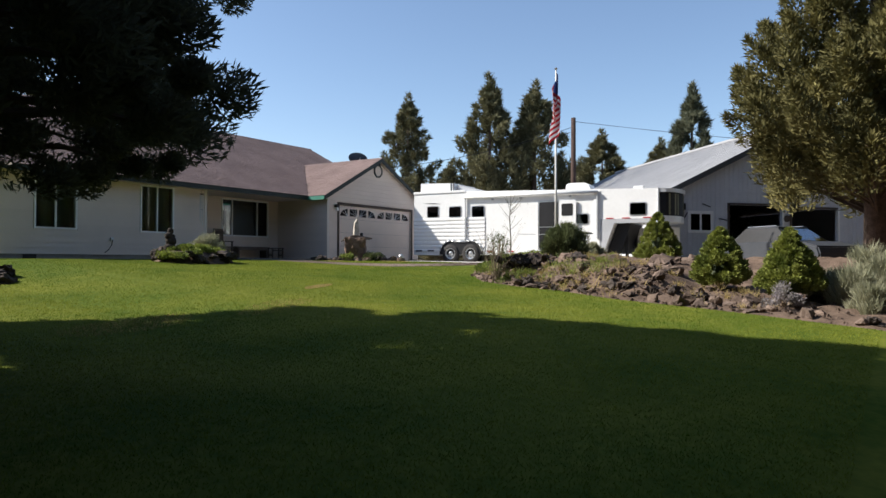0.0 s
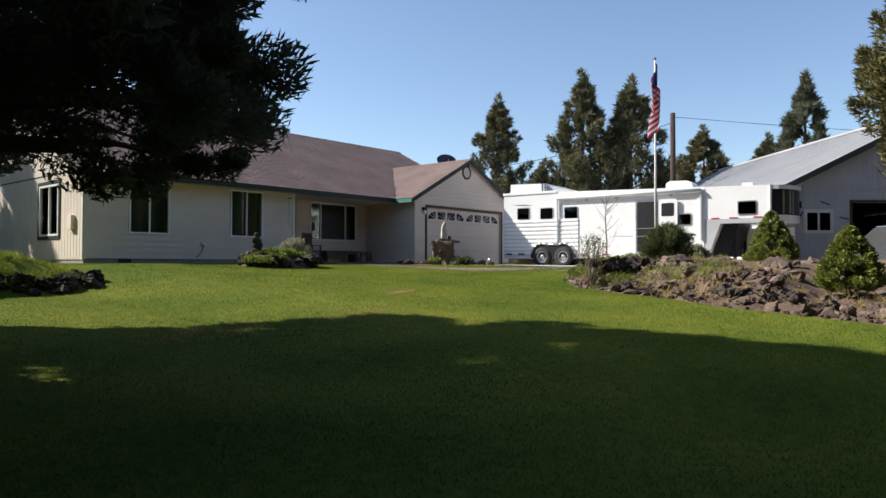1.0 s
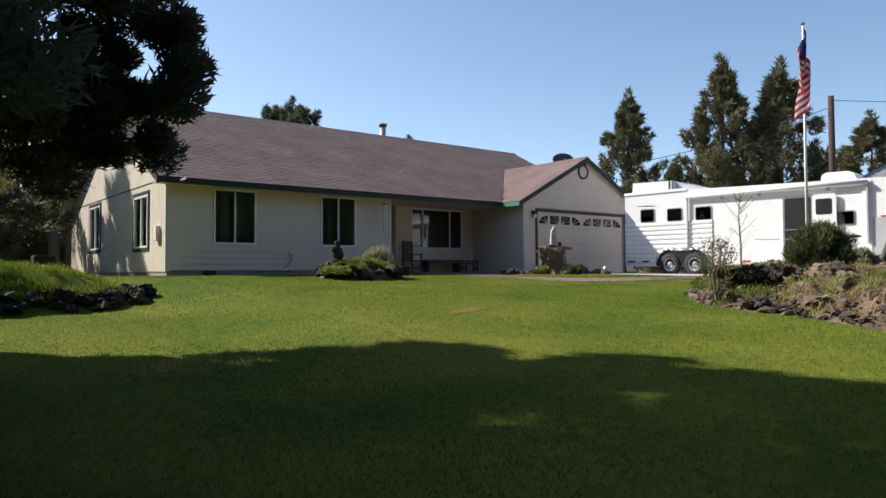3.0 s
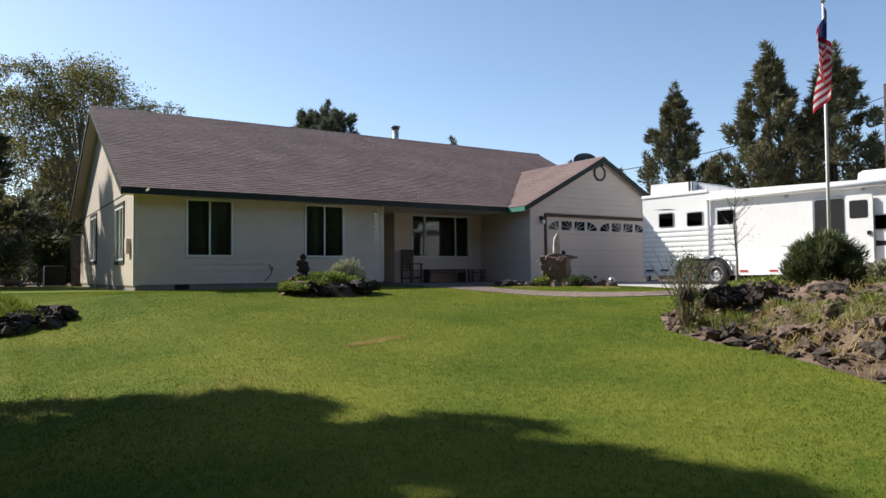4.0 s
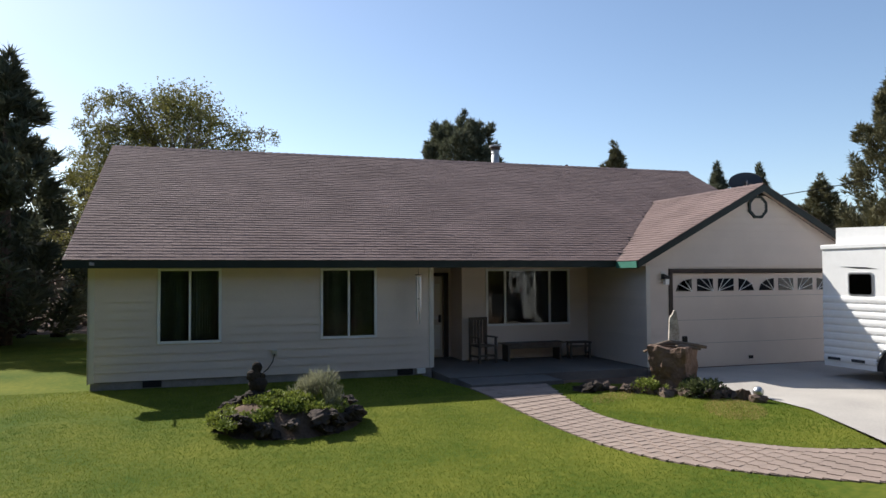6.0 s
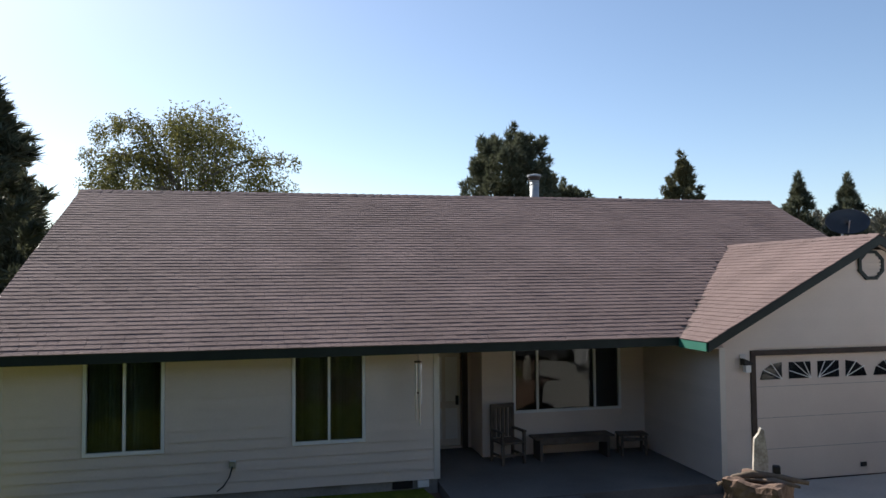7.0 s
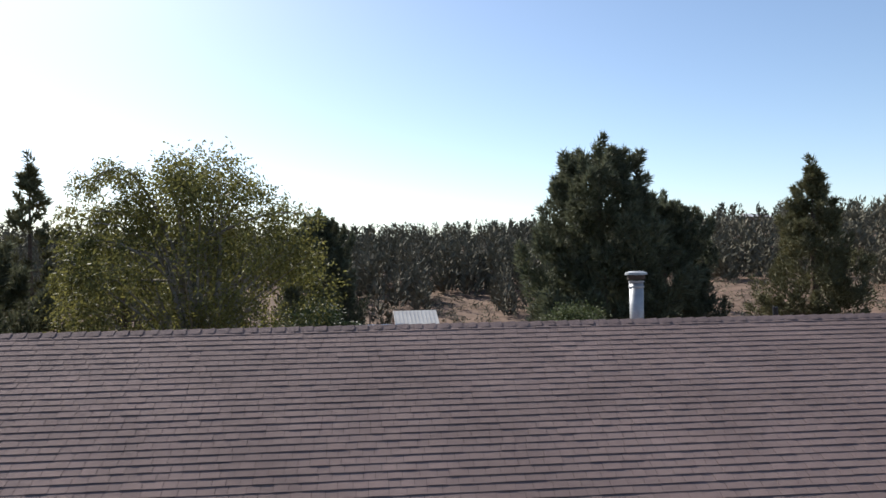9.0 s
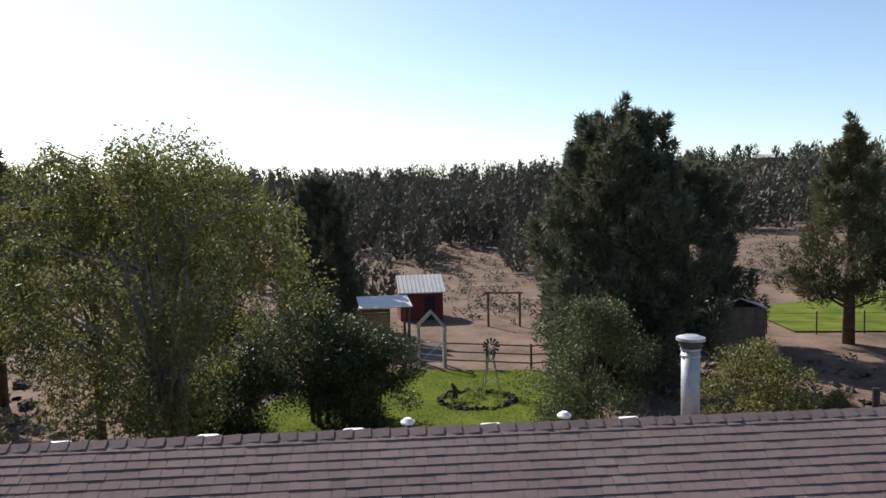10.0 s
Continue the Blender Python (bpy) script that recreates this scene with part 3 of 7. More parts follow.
# windows
def slider_window(parent, axis, at, u0, u1, z0, z1, mullions, label="", curtain=(), glazing=M_GLASS):
    """A sliding window with a white frame set into a wall's opening; at is the wall's outer face."""
    win = empty("window")
    win.parent = parent
    win["label"] = label or "white-framed sliding window with dark glass"

    def b(bm, ua, ub, za, zb, d0, d1):
        if axis == "y":
            box(bm, ua, at + d0, za, ub, at + d1, zb)
        else:
            box(bm, at + d0, ua, za, at + d1, ub, zb)
    f = 0.034
    bm = bmesh.new()
    b(bm, u0 - 0.02, u1 + 0.02, z1 - f, z1 + 0.02, -0.030, 0.06)
    b(bm, u0 - 0.02, u1 + 0.02, z0 - 0.02, z0 + f, -0.030, 0.06)
    b(bm, u0 - 0.02, u0 + f, z0 + f, z1 - f, -0.035, 0.06)
    b(bm, u1 - f, u1 + 0.02, z0 + f, z1 - f, -0.035, 0.06)
    part("frame", bm, M_VINYL, win)
    cuts = [u0 + f] + list(mullions) + [u1 - f]
    for m in mullions:
        bm = bmesh.new()
        b(bm, m - 0.022, m + 0.022, z0 + f, z1 - f, -0.02, 0.05)
        part("mullion", bm, M_VINYL, win)
    for a, c in zip(cuts, cuts[1:]):
        bm = bmesh.new()
        b(bm, a, c, z0 + f, z1 - f, 0.02, 0.028)
        pane = part("pane", bm, glazing, win)
        pane.visible_shadow = False
    for a, c, back in [(*q, False) for q in curtain] + ([(u0 + f, u1 - f, True)] if curtain else []):
        bm = bmesh.new()
        n = 70 if back else 26
        rows = []
        for k in range(n + 1):
            u = a + (c - a) * k / n
            w = at + (0.17 if back else 0.10) + 0.02 * math.sin(k * 1.9) + 0.012 * math.sin(k * 4.1)
            rows.append([bm.verts.new((u, w, z) if axis == "y" else (w, u, z)) for z in (z0 - 0.1, z1 + 0.02)])
        for r, s in zip(rows, rows[1:]):
            bm.faces.new((r[0], s[0], s[1], r[1]))
        bmesh.ops.solidify(bm, geom=bm.faces[:], thickness=0.004)
        if back:
            part("drape", bm, M_DRAPE, win, "dim sage green pleated drape", smooth=True)
        else:
            part("curtain", bm, M_CURTAIN, win, "pale pleated curtain", smooth=True)
    return win


slider_window(front, "y", 0.0, *H_FRONT[0], [1.90], curtain=[(1.83, 1.87), (2.33, 2.46)])
slider_window(front, "y", 0.0, *H_FRONT[1], [5.24], curtain=[(4.68, 4.80), (5.28, 5.42)])
slider_window(porch_wall, "y", 1.505, *H_PORCH[0], [9.62, 10.90], "wide three-pane picture window with white frame", glazing=M_PORCHGLASS)
for h, m in ((H_GABLE[0], 2.38), (H_GABLE[1], 8.17)):
    w = slider_window(gable, "x", 0.0, *h, [m], "white sliding window with dark green surround", curtain=[(h[0] + 0.05, h[0] + 0.5)])
    bm = bmesh.new()
    for a in ((h[0] - 0.13, h[0] - 0.03, h[2] - 0.13, h[3] + 0.13), (h[1] + 0.03, h[1] + 0.13, h[2] - 0.13, h[3] + 0.13), (h[0] - 0.03, h[1] + 0.03, h[3] + 0.03, h[3] + 0.13), (h[0] - 0.03, h[1] + 0.03, h[2] - 0.13, h[2] - 0.03)):
        box(bm, -0.03, a[0], a[2], -0.008, a[1], a[3])
    part("surround", bm, M_GREEN, w, "dark green surround")

# ---- horse trailer ----
# local: x along the trailer from its tail to its nose, y out of the side that faces the lawn, z up
TR_DIR = Vector((0.08, -1, 0)).normalized()
trailer = empty("horse_trailer")
tagged(trailer, "long white gooseneck horse trailer with living quarters parked on the driveway", "trailer")
trailer.matrix_basis = Matrix.Translation((15.238, -3.35, 0)) @ Matrix(((TR_DIR.x, TR_DIR.y, 0, 0), (TR_DIR.y, -TR_DIR.x, 0, 0), (0, 0, 1, 0), (0, 0, 0, 1)))
W = -2.4   # far side
bm = bmesh.new()
prism(bm, [(-0.07, 0.26), (-0.07, 2.84), (0.02, 2.90), (7.9, 2.68), (10.05, 2.62), (10.05, 1.42), (8.46, 1.42), (8.05, 0.30), (3.15, 0.26)], "y", 0.0, W)
body = part("body", bm, M_WHITE, trailer)
part("roof_edge", boxes((-0.09, -0.02, 2.80, 2.35, 0.03, 2.90), bevel=0.012), M_WHITE, trailer)
def nose_plan(grow):
    """Half-round plan of the trailer's front."""
    pts = [(10.06, grow)] + [(10.06 + (0.62 + grow) * math.sin(radians(q)), (1.2 + grow) * (math.cos(radians(q))) - 1.2) for q in range(20, 161, 10)] + [(10.06, W - grow)]
    return pts


nose = part("nose", prism(bmesh.new(), nose_plan(-0.02), "z", 1.42, 1.64), M_WHITE, trailer, "rounded white sill of the trailer nose")
part("nose_brow", prism(bmesh.new(), nose_plan(0.03), "z", 2.48, 2.61), M_WHITE, trailer, "white roof brow over the nose")
nw = part("nose_window", prism(bmesh.new(), nose_plan(-0.03), "z", 1.641, 2.479), M_BLACK, trailer, "curved dark nose window with pale curtains")
edge = nose_plan(-0.026)
for k in (2, 4, 5, 8, 10):   # gathered curtains showing in the glass
    (x0, y0), (x1, y1) = edge[k], edge[k + 1]
    part("nose_curtain", prism(bmesh.new(), [(x0, y0), (x0 + (x1 - x0) * 0.6, y0 + (y1 - y0) * 0.6), (x0 + (x1 - x0) * 0.6 - 0.01, y0 + (y1 - y0) * 0.6 - 0.01), (x0 - 0.01, y0 - 0.01)], "z", 1.68, 2.44), M_SILVER, nw)
part("front_column", boxes((10.02, -0.03, 1.42, 10.08, 0.035, 2.64), bevel=0.01), M_ALU, trailer)


def rounded(u0, u1, z0, z1, y0, y1, r=0.06):
    bm = bmesh.new()
    pts = []
    for cx, cz, a0 in ((u1 - r, z1 - r, 0), (u0 + r, z1 - r, 90), (u0 + r, z0 + r, 180), (u1 - r, z0 + r, 270)):
        for k in range(5):
            a = radians(a0 + 22.5 * k)
            pts.append((cx + r * math.cos(a), cz + r * math.sin(a)))
    return prism(bm, pts, "y", y0, y1)


for u0, u1, z0, z1 in ((0.56, 1.13, 1.80, 2.29), (1.60, 2.18, 1.78, 2.25), (2.64, 3.23, 1.76, 2.24), (7.02, 7.50, 1.38, 1.80), (9.01, 9.62, 1.67, 2.14)):
    w = part("trailer_window", rounded(u0, u1, z0, z1, 0.001, 0.018), M_ALU, trailer, "rounded window with dark glass")
    part("pane", rounded(u0 + 0.035, u1 - 0.035, z0 + 0.035, z1 - 0.035, 0.019, 0.024, 0.045), M_DARKGLASS, w)
    part("backing", rounded(u0 + 0.035, u1 - 0.035, z0 + 0.035, z1 - 0.035, 0.0185, 0.0188, 0.045), M_BLACK, w)
# ribbed lower side
for k in range(9):
    z = 0.36 + k * 0.16
    bm = bmesh.new()
    prism(bm, [(0.001, z), (0.028, z + 0.03), (0.034, z + 0.075), (0.028, z + 0.12), (0.001, z + 0.148)], "x", -0.06 if z > 0.0 else 0, 3.24)
    part("slat", bm, M_WHITE, trailer, smooth=False)
# wheel arch, wheels
bm = bmesh.new()
arch = [(1.20, 0.27), (1.20, 0.42)] + [(1.72 + 0.52 * math.cos(radians(a)), 0.34 + 0.50 * math.sin(radians(a))) for a in (165, 140, 115, 90, 65)] + [(2.63 + 0.52 * math.cos(radians(a)), 0.34 + 0.50 * math.sin(radians(a))) for a in (115, 90, 65, 40, 15)] + [(3.15, 0.42), (3.15, 0.27)]
prism(bm, arch, "y", -0.25, 0.055)
part("wheel_well", bm, M_BLACK, trailer)
bm = bmesh.new()
for (a, b), (c, d) in zip(arch[1:], arch[2:-1]):
    tube(bm, [(a, 0.06, b), (c, 0.06, d)], 0.035, 6)
part("fender_lip", bm, M_ALU, trailer, "polished fender lip", smooth=True)
for u in (1.72, 2.63):
    wheel = empty("wheel")
    wheel.parent = trailer
    wheel.matrix_basis = pose(u, 0.0, 0.31)
    bm = bmesh.new()
    prof = [(0.225, -0.10), (0.34, -0.11), (0.372, -0.075), (0.376, 0.0), (0.372, 0.075), (0.34, 0.11), (0.225, 0.10)]
    ring = [[bm.verts.new((r * math.cos(2 * math.pi * k / 32), y, r * math.sin(2 * math.pi * k / 32))) for r, y in prof] for k in range(32)]
    for k in range(32):
        for j in range(len(prof) - 1):
            bm.faces.new((ring[k][j], ring[k][j + 1], ring[(k + 1) % 32][j + 1], ring[(k + 1) % 32][j]))
    bmesh.ops.recalc_face_normals(bm, faces=bm.faces)
    part("tyre", bm, M_RUBBER, wheel, smooth=True)
    bm = bmesh.new()
    prof = [(0.232, 0.09), (0.20, 0.085), (0.175, 0.03), (0.11, 0.035), (0.085, 0.075), (0.05, 0.085), (0.0, 0.085)]
    ring = [[bm.verts.new((r * math.cos(2 * math.pi * k / 24), y, r * math.sin(2 * math.pi * k / 24))) for r, y in prof[:-1]] for k in range(24)]
    mid = bm.verts.new((0, 0.085, 0))
    for k in range(24):
        for j in range(len(prof) - 2):
            bm.faces.new((ring[k][j], ring[k][j + 1], ring[(k + 1) % 24][j + 1], ring[(k + 1) % 24][j]))
        bm.faces.new((ring[k][-1], mid, ring[(k + 1) % 24][-1]))
    bmesh.ops.recalc_face_normals(bm, faces=bm.faces)
    rim = part("rim", bm, M_ALU, wheel, "polished alloy rim")
    for k in range(8):
        a = k * math.pi / 4
        part("rim_hole", pipe([(0.142 * math.cos(a), 0.028, 0.142 * math.sin(a)), (0.142 * math.cos(a), 0.040, 0.142 * math.sin(a))], 0.022, 8), M_BLACK, rim)
for u in (1.72, 2.63):
    part("far_wheel", pipe([(u, -2.15, 0.31), (u, -2.38, 0.31)], 0.375, 24), M_RUBBER, trailer)
part("axle", pipe([(1.72, -2.2, 0.31), (1.72, -0.1, 0.31)], 0.05, 8), M_BLACK, trailer)
# awning
part("awning_roller", pipe([(2.34, 0.10, 2.60), (7.86, 0.10, 2.56)], 0.062, 12), M_WHITE, trailer, "rolled white awning", smooth=True)
for u in (2.39, 7.84):
    part("awning_arm", boxes((u - 0.03, 0.03, 0.86, u + 0.03, 0.09, 2.60), bevel=0.008), M_GREYPANEL, trailer)
for u in (3.6, 4.8, 6.8):
    part("awning_bracket", boxes((u - 0.05, 0.01, 2.42, u + 0.05, 0.07, 2.50), bevel=0.01), M_GREYPANEL, trailer)
# entry door standing open beside its opening
part("door_opening", rounded(5.50, 6.36, 0.42, 2.33, 0.002, 0.02, 0.08), M_ALU, trailer)
part("screen_door", rounded(5.56, 6.31, 0.48, 2.27, 0.021, 0.026, 0.06), M_BLACK, trailer, "dark screen door")
for z in (1.02, 1.30):
    part("screen_bar", boxes((5.56, 0.027, z, 6.31, 0.038, z + 0.03)), M_ALU, trailer)
door = part("entry_door", rounded(6.38, 7.04, 0.46, 2.32, 0.06, 0.10, 0.08), M_WHITE, trailer, "white entry door folded open")
part("door_window", rounded(6.48, 6.92, 1.72, 2.18, 0.101, 0.108, 0.05), M_BLACK, door)
part("door_handle", boxes((6.90, 0.10, 1.28, 6.99, 0.14, 1.38), bevel=0.01), M_BLACK, door)
part("entry_step", boxes((5.6, 0.0, 0.18, 6.25, 0.35, 0.22)), M_ALU, trailer)
# roof pod, air conditioner, vents
bm = bmesh.new()
prism(bm, [(0.15, 2.86), (0.17, 3.27), (1.72, 3.22), (1.75, 2.84)], "y", -0.15, W + 0.25)
part("hay_pod", bm, M_WHITE, trailer, "white boxed roof pod")
part("pod_strap", boxes((1.60, -0.145, 2.84, 1.64, -0.13, 3.23), (1.72, -0.145, 2.84, 1.76, -0.13, 3.21)), M_BLACK, trailer)
bm = bmesh.new()
prism(bm, [(1.80, 2.84), (1.80, 3.17), (3.05, 2.84)], "y", -0.35, W + 0.35)
part("pod_ramp", bm, M_GREYPANEL, trailer, "sloping grey ladder cover")
bm = bmesh.new()
prism(bm, [(6.33, 2.70), (6.37, 2.98), (6.50, 3.04), (7.10, 3.03), (7.26, 2.95), (7.36, 2.70)], "y", -0.75, -1.45)
part("air_conditioner", bm, M_WHITE, trailer, "white rooftop air conditioner")
for u in (4.6, 9.0):
    part("roof_vent", boxes((u, -1.0, 2.70, u + 0.36, -0.64, 2.80), bevel=0.02), M_WHITE, trailer)
# gooseneck trim
part("grey_band", boxes((7.95, 0.002, 1.40, 10.05, 0.015, 1.56)), M_GREYPANEL, trailer)
bm = bmesh.new()
prism(bm, [(7.95, 0.32), (7.95, 1.40), (8.46, 1.40), (8.06, 0.32)], "y", 0.002, 0.016)
part("grey_panel", bm, M_GREYPANEL, trailer)
for u in (8.15, 8.75, 9.5):
    part("side_marker", boxes((u, 0.016, 1.565, u + 0.28, 0.026, 1.60)), M_RED, trailer)
for u in (3.35, 4.25):
    part("side_marker", boxes((u, 0.004, 0.36, u + 0.24, 0.014, 0.41)), M_RED, trailer)
part("corner_post", boxes((7.70, 0.003, 0.32, 7.93, 0.03, 2.62), bevel=0.008), M_WHITE, trailer)
bm = bmesh.new()
prism(bm, [(7.05, 1.13), (7.60, 1.08), (7.68, 1.03), (7.05, 0.98)], "y", 0.003, 0.006)
part("decal", bm, M_BLACK, trailer, "black sweeping stripe")
bm = bmesh.new()
prism(bm, [(0.35, 2.42), (0.95, 2.40), (1.25, 2.36), (0.80, 2.37)], "y", 0.003, 0.006)
part("decal", bm, M_BLACK, trailer, "thin dark swoosh")
bm = bmesh.new()
prism(bm, [(4.55, 1.08), (5.4, 1.06), (5.4, 1.03), (4.7, 1.05)], "y", 0.003, 0.006)
part("decal", bm, M_GREYPANEL, trailer)
part("hatch_seam", boxes((3.25, 0.002, 0.35, 3.27, 0.01, 1.75)), M_GREYPANEL, trailer)
for u in (0.05, 0.62):
    part("tail_light", boxes((u, 0.035, 0.40, u + 0.30, 0.05, 0.46)), M_CARGREY, trailer)
# hitch and jack legs under the gooseneck
part("hitch", pipe([(9.6, -1.2, 1.42), (9.6, -1.2, 0.72)], 0.06, 8), M_BLACK, trailer)
for y in (-0.5, -1.9):
    part("jack_leg", boxes((8.75, y - 0.05, 0.02, 8.85, y + 0.05, 1.42)), M_BLACK, trailer)
# added black block: paints the darkness of the opening under the gooseneck
part("front_bulkhead", prism(bmesh.new(), [(8.10, 0.30), (8.50, 1.40), (8.98, 1.40), (8.62, 0.30)], "y", -0.30, -2.2), M_BLACK, trailer, "black slanted block standing for the dark opening under the gooseneck")
panel = part("far_panel", boxes((8.72, -2.0, 0.10, 10.40, -1.92, 1.30)), M_WHITE, trailer, "white ribbed panel beneath the gooseneck")
for k in range(12):
    part("panel_rib", boxes((8.76 + k * 0.135, -1.92, 0.12, 8.80 + k * 0.135, -1.905, 1.28)), M_WHITE, panel)

# ---- house fittings ----
gdoor = part("garage_door", boxes((12.79, -1.205, 0.03, 17.73, -1.16, 2.29)), M_SIDING, house, "beige sectional garage door with a row of sunburst lights")
part("garage_door_trim", boxes((12.66, -1.30, 0.04, 12.76, -1.265, 2.40)), M_DARKWOOD, house)
part("garage_door_trim", boxes((17.756, -1.30, 0.04, 17.856, -1.265, 2.40)), M_DARKWOOD, house)
part("garage_door_trim", boxes((12.76, -1.30, 2.31, 17.756, -1.265, 2.40)), M_DARKWOOD, house)
for k in range(1, 4):
    z = 0.04 + k * 0.563
    part("section_joint", boxes((12.79, -1.2065, z - 0.004, 17.73, -1.2051, z + 0.004)), M_FOUND, gdoor)
for j in range(8):
    x = 12.90 + j * 0.607
    w, z0, h = 0.45, 1.86, 0.30
    side = j % 4
    pane = [(x, z0), (x + w, z0), (x + w, z0 + h), (x, z0 + h)]
    if side == 0:
        pane = [(x, z0), (x + w, z0), (x + w, z0 + h)] + [(x + w - w * math.sin(radians(a)), z0 + h * math.cos(radians(a))) for a in (30, 60)]
    if side == 3:
        pane = [(x, z0), (x + w, z0)] + [(x + w * math.sin(radians(a)), z0 + h * math.cos(radians(a))) for a in (60, 30)] + [(x, z0 + h)]
    light = part("door_light", prism(bmesh.new(), pane, "y", -1.222, -1.2135), M_DARKGLASS, gdoor, "dark sunburst door light")
    part("backing", prism(bmesh.new(), pane, "y", -1.213, -1.2051), M_BLACK, light)
    hub = (x + w, z0) if side in (0, 1) else (x, z0)
    s = -1 if side in (0, 1) else 1
    spread = (25, 52) if side in (0, 3) else (18, 40, 64)
    for a in spread:
        ln = 0.44 if side in (0, 3) else 0.50
        dx, dz = s * math.cos(radians(a)) * ln, math.sin(radians(a)) * ln
        sc = min(1.0, w / abs(dx), h / max(dz, 1e-3))
        q = pipe([(hub[0], -1.226, hub[1]), (hub[0] + dx * sc, -1.226, hub[1] + dz * sc)], 0.009, 5)
        part("muntin", q, M_VINYL, light)
part("door_pull", boxes((14.98, -1.235, 0.18, 15.10, -1.205, 0.26), bevel=0.006), M_BLACK, gdoor)
# octagonal gable vent
bm = bmesh.new()
octo = lambda r: [(15.26 + r * math.cos(radians(22.5 + 45 * k)), 3.93 + r * math.sin(radians(22.5 + 45 * k))) for k in range(8)]
o, i = octo(0.30), octo(0.235)
for k in range(8):
    a, b, c, d = o[k], o[(k + 1) % 8], i[(k + 1) % 8], i[k]
    prism(bm, [a, b, c, d], "y", -1.33, -1.28)
vent = part("gable_vent", bm, M_GREEN, house, "octagonal louvred gable vent with dark frame")
for k in range(7):
    z = 3.93 - 0.20 + k * 0.065
    hw = min(0.225, 0.31 - abs(z - 3.93) * 0.9)
    part("louvre", boxes((15.26 - hw, -1.315, z, 15.26 + hw, -1.285, z + 0.045)), M_SIDING, vent)
# wall lantern by the garage
lamp = part("wall_lantern", boxes((12.43, -1.31, 2.10, 12.55, -1.285, 2.34), bevel=0.008), M_TRIM, house, "black wall lantern on a pale plate")
part("lantern_hood", prism(bmesh.new(), [(12.43, 2.28), (12.60, 2.20), (12.60, 2.16), (12.43, 2.16)], "y", -1.45, -1.312), M_BLACK, lamp)
part("lantern_glass", boxes((12.47, -1.43, 2.03, 12.57, -1.33, 2.16)), M_VINYL, lamp)
# entry door
edoor = part("entry_door", boxes((7.45, 2.44, 0.15, 8.19, 2.49, 2.24)), M_TRIM, house, "pale panelled front door in the shaded entry")
for z0, z1 in ((0.30, 0.95), (1.10, 2.05)):
    for x0 in (7.52, 7.86):
        part("door_panel", boxes((x0, 2.43, z0, x0 + 0.26, 2.441, z1)), M_VINYL, edoor)
part("door_handle", boxes((8.08, 2.38, 1.02, 8.14, 2.44, 1.22), bevel=0.008), M_BLACK, edoor)
part("door_frame", boxes((8.22, 2.36, 0.10, 8.34, 2.399, 2.34), (7.22, 2.36, 0.10, 7.42, 2.399, 2.34), (7.22, 2.36, 2.26, 8.34, 2.399, 2.34)), M_DARKWOOD, house, "dark door frame")
part("meter_box", boxes((-0.12, 0.52, 0.98, -0.01, 0.80, 1.38), bevel=0.012), M_SIDING, gable, "beige electric meter box")
part("outlet_hose", pipe([(3.62, -0.03, 0.62), (3.62, -0.10, 0.60), (3.58, -0.11, 0.45), (3.48, -0.10, 0.30), (3.38, -0.08, 0.22)], 0.013, 6), M_BLACK, front, "dark garden hose from a wall tap")
part("wall_tap", boxes((3.57, -0.07, 0.58, 3.68, -0.017, 0.70), bevel=0.01), M_GALV, front)
# flue pipe
flue = part("flue_pipe", pipe([(11.70, 7.31, 5.20), (11.70, 7.31, 6.62)], 0.135, 24), M_FLUE, house, "galvanised flue pipe with a flat cap", smooth=True)
for z in (6.50, 6.60):
    part("collar", pipe([(11.70, 7.31, z), (11.70, 7.31, z + 0.03)], 0.15, 24), M_FLUE, flue)
part("cap_band", pipe([(11.70, 7.31, 6.66), (11.70, 7.31, 6.74)], 0.17, 24), M_DARKWOOD, flue)
part("cap", pipe([(11.70, 7.31, 6.75), (11.70, 7.31, 6.79), (11.70, 7.31, 6.82)], [0.215, 0.21, 0.12], 24), M_FLUE, flue, "flat metal rain cap")
for x, y in ((2.5, 7.55), (4.6, 7.5), (6.7, 7.5), (8.75, 7.55), (10.85, 7.5)):
    z = RIDGE_Z - (y - RIDGE_Y) * SL
    part("roof_vent", boxes((x - 0.17, y - 0.17, z - 0.05, x + 0.17, y + 0.17, z + 0.27), bevel=0.05), M_VINYL, house, "white box roof vent behind the ridge")
for x in (7.5, 9.85):
    z = RIDGE_Z - (7.55 - RIDGE_Y) * SL
    v = part("plumbing_vent", pipe([(x, 7.55, z - 0.1), (x, 7.55, z + 0.34)], 0.06, 12), M_BLACK, house)
    part("vent_cap", pipe([(x, 7.55, z + 0.35), (x, 7.55, z + 0.38), (x, 7.55, z + 0.43)], [0.10, 0.11, 0.05], 16), M_VINYL, v)
part("plumbing_stub", pipe([(14.1, 6.6, 5.5), (14.1, 6.6, 6.12)], 0.05, 10), M_BLACK, house)
# satellite dish
dish = empty("satellite_dish")
tagged(dish, "grey satellite dish on a short mast on the roof", "satellite dish")
part("mast", pipe([(17.6, 2.0, 3.8), (17.6, 2.0, 4.75), (17.65, 1.95, 4.95)], 0.025, 8), M_GALV, dish)
bm = bmesh.new()
dm = Matrix.Translation((17.65, 1.9, 4.98)) @ Matrix.Rotation(radians(-35), 4, "Z") @ Matrix.Rotation(radians(62), 4, "X")
rings = [[bm.verts.new(dm @ Vector((r * 0.48 * math.cos(2 * math.pi * k / 24), r * 0.36 * math.sin(2 * math.pi * k / 24), 0.10 * r * r))) for k in range(24)] for r in (0.05, 0.4, 0.7, 0.9, 1.0)]
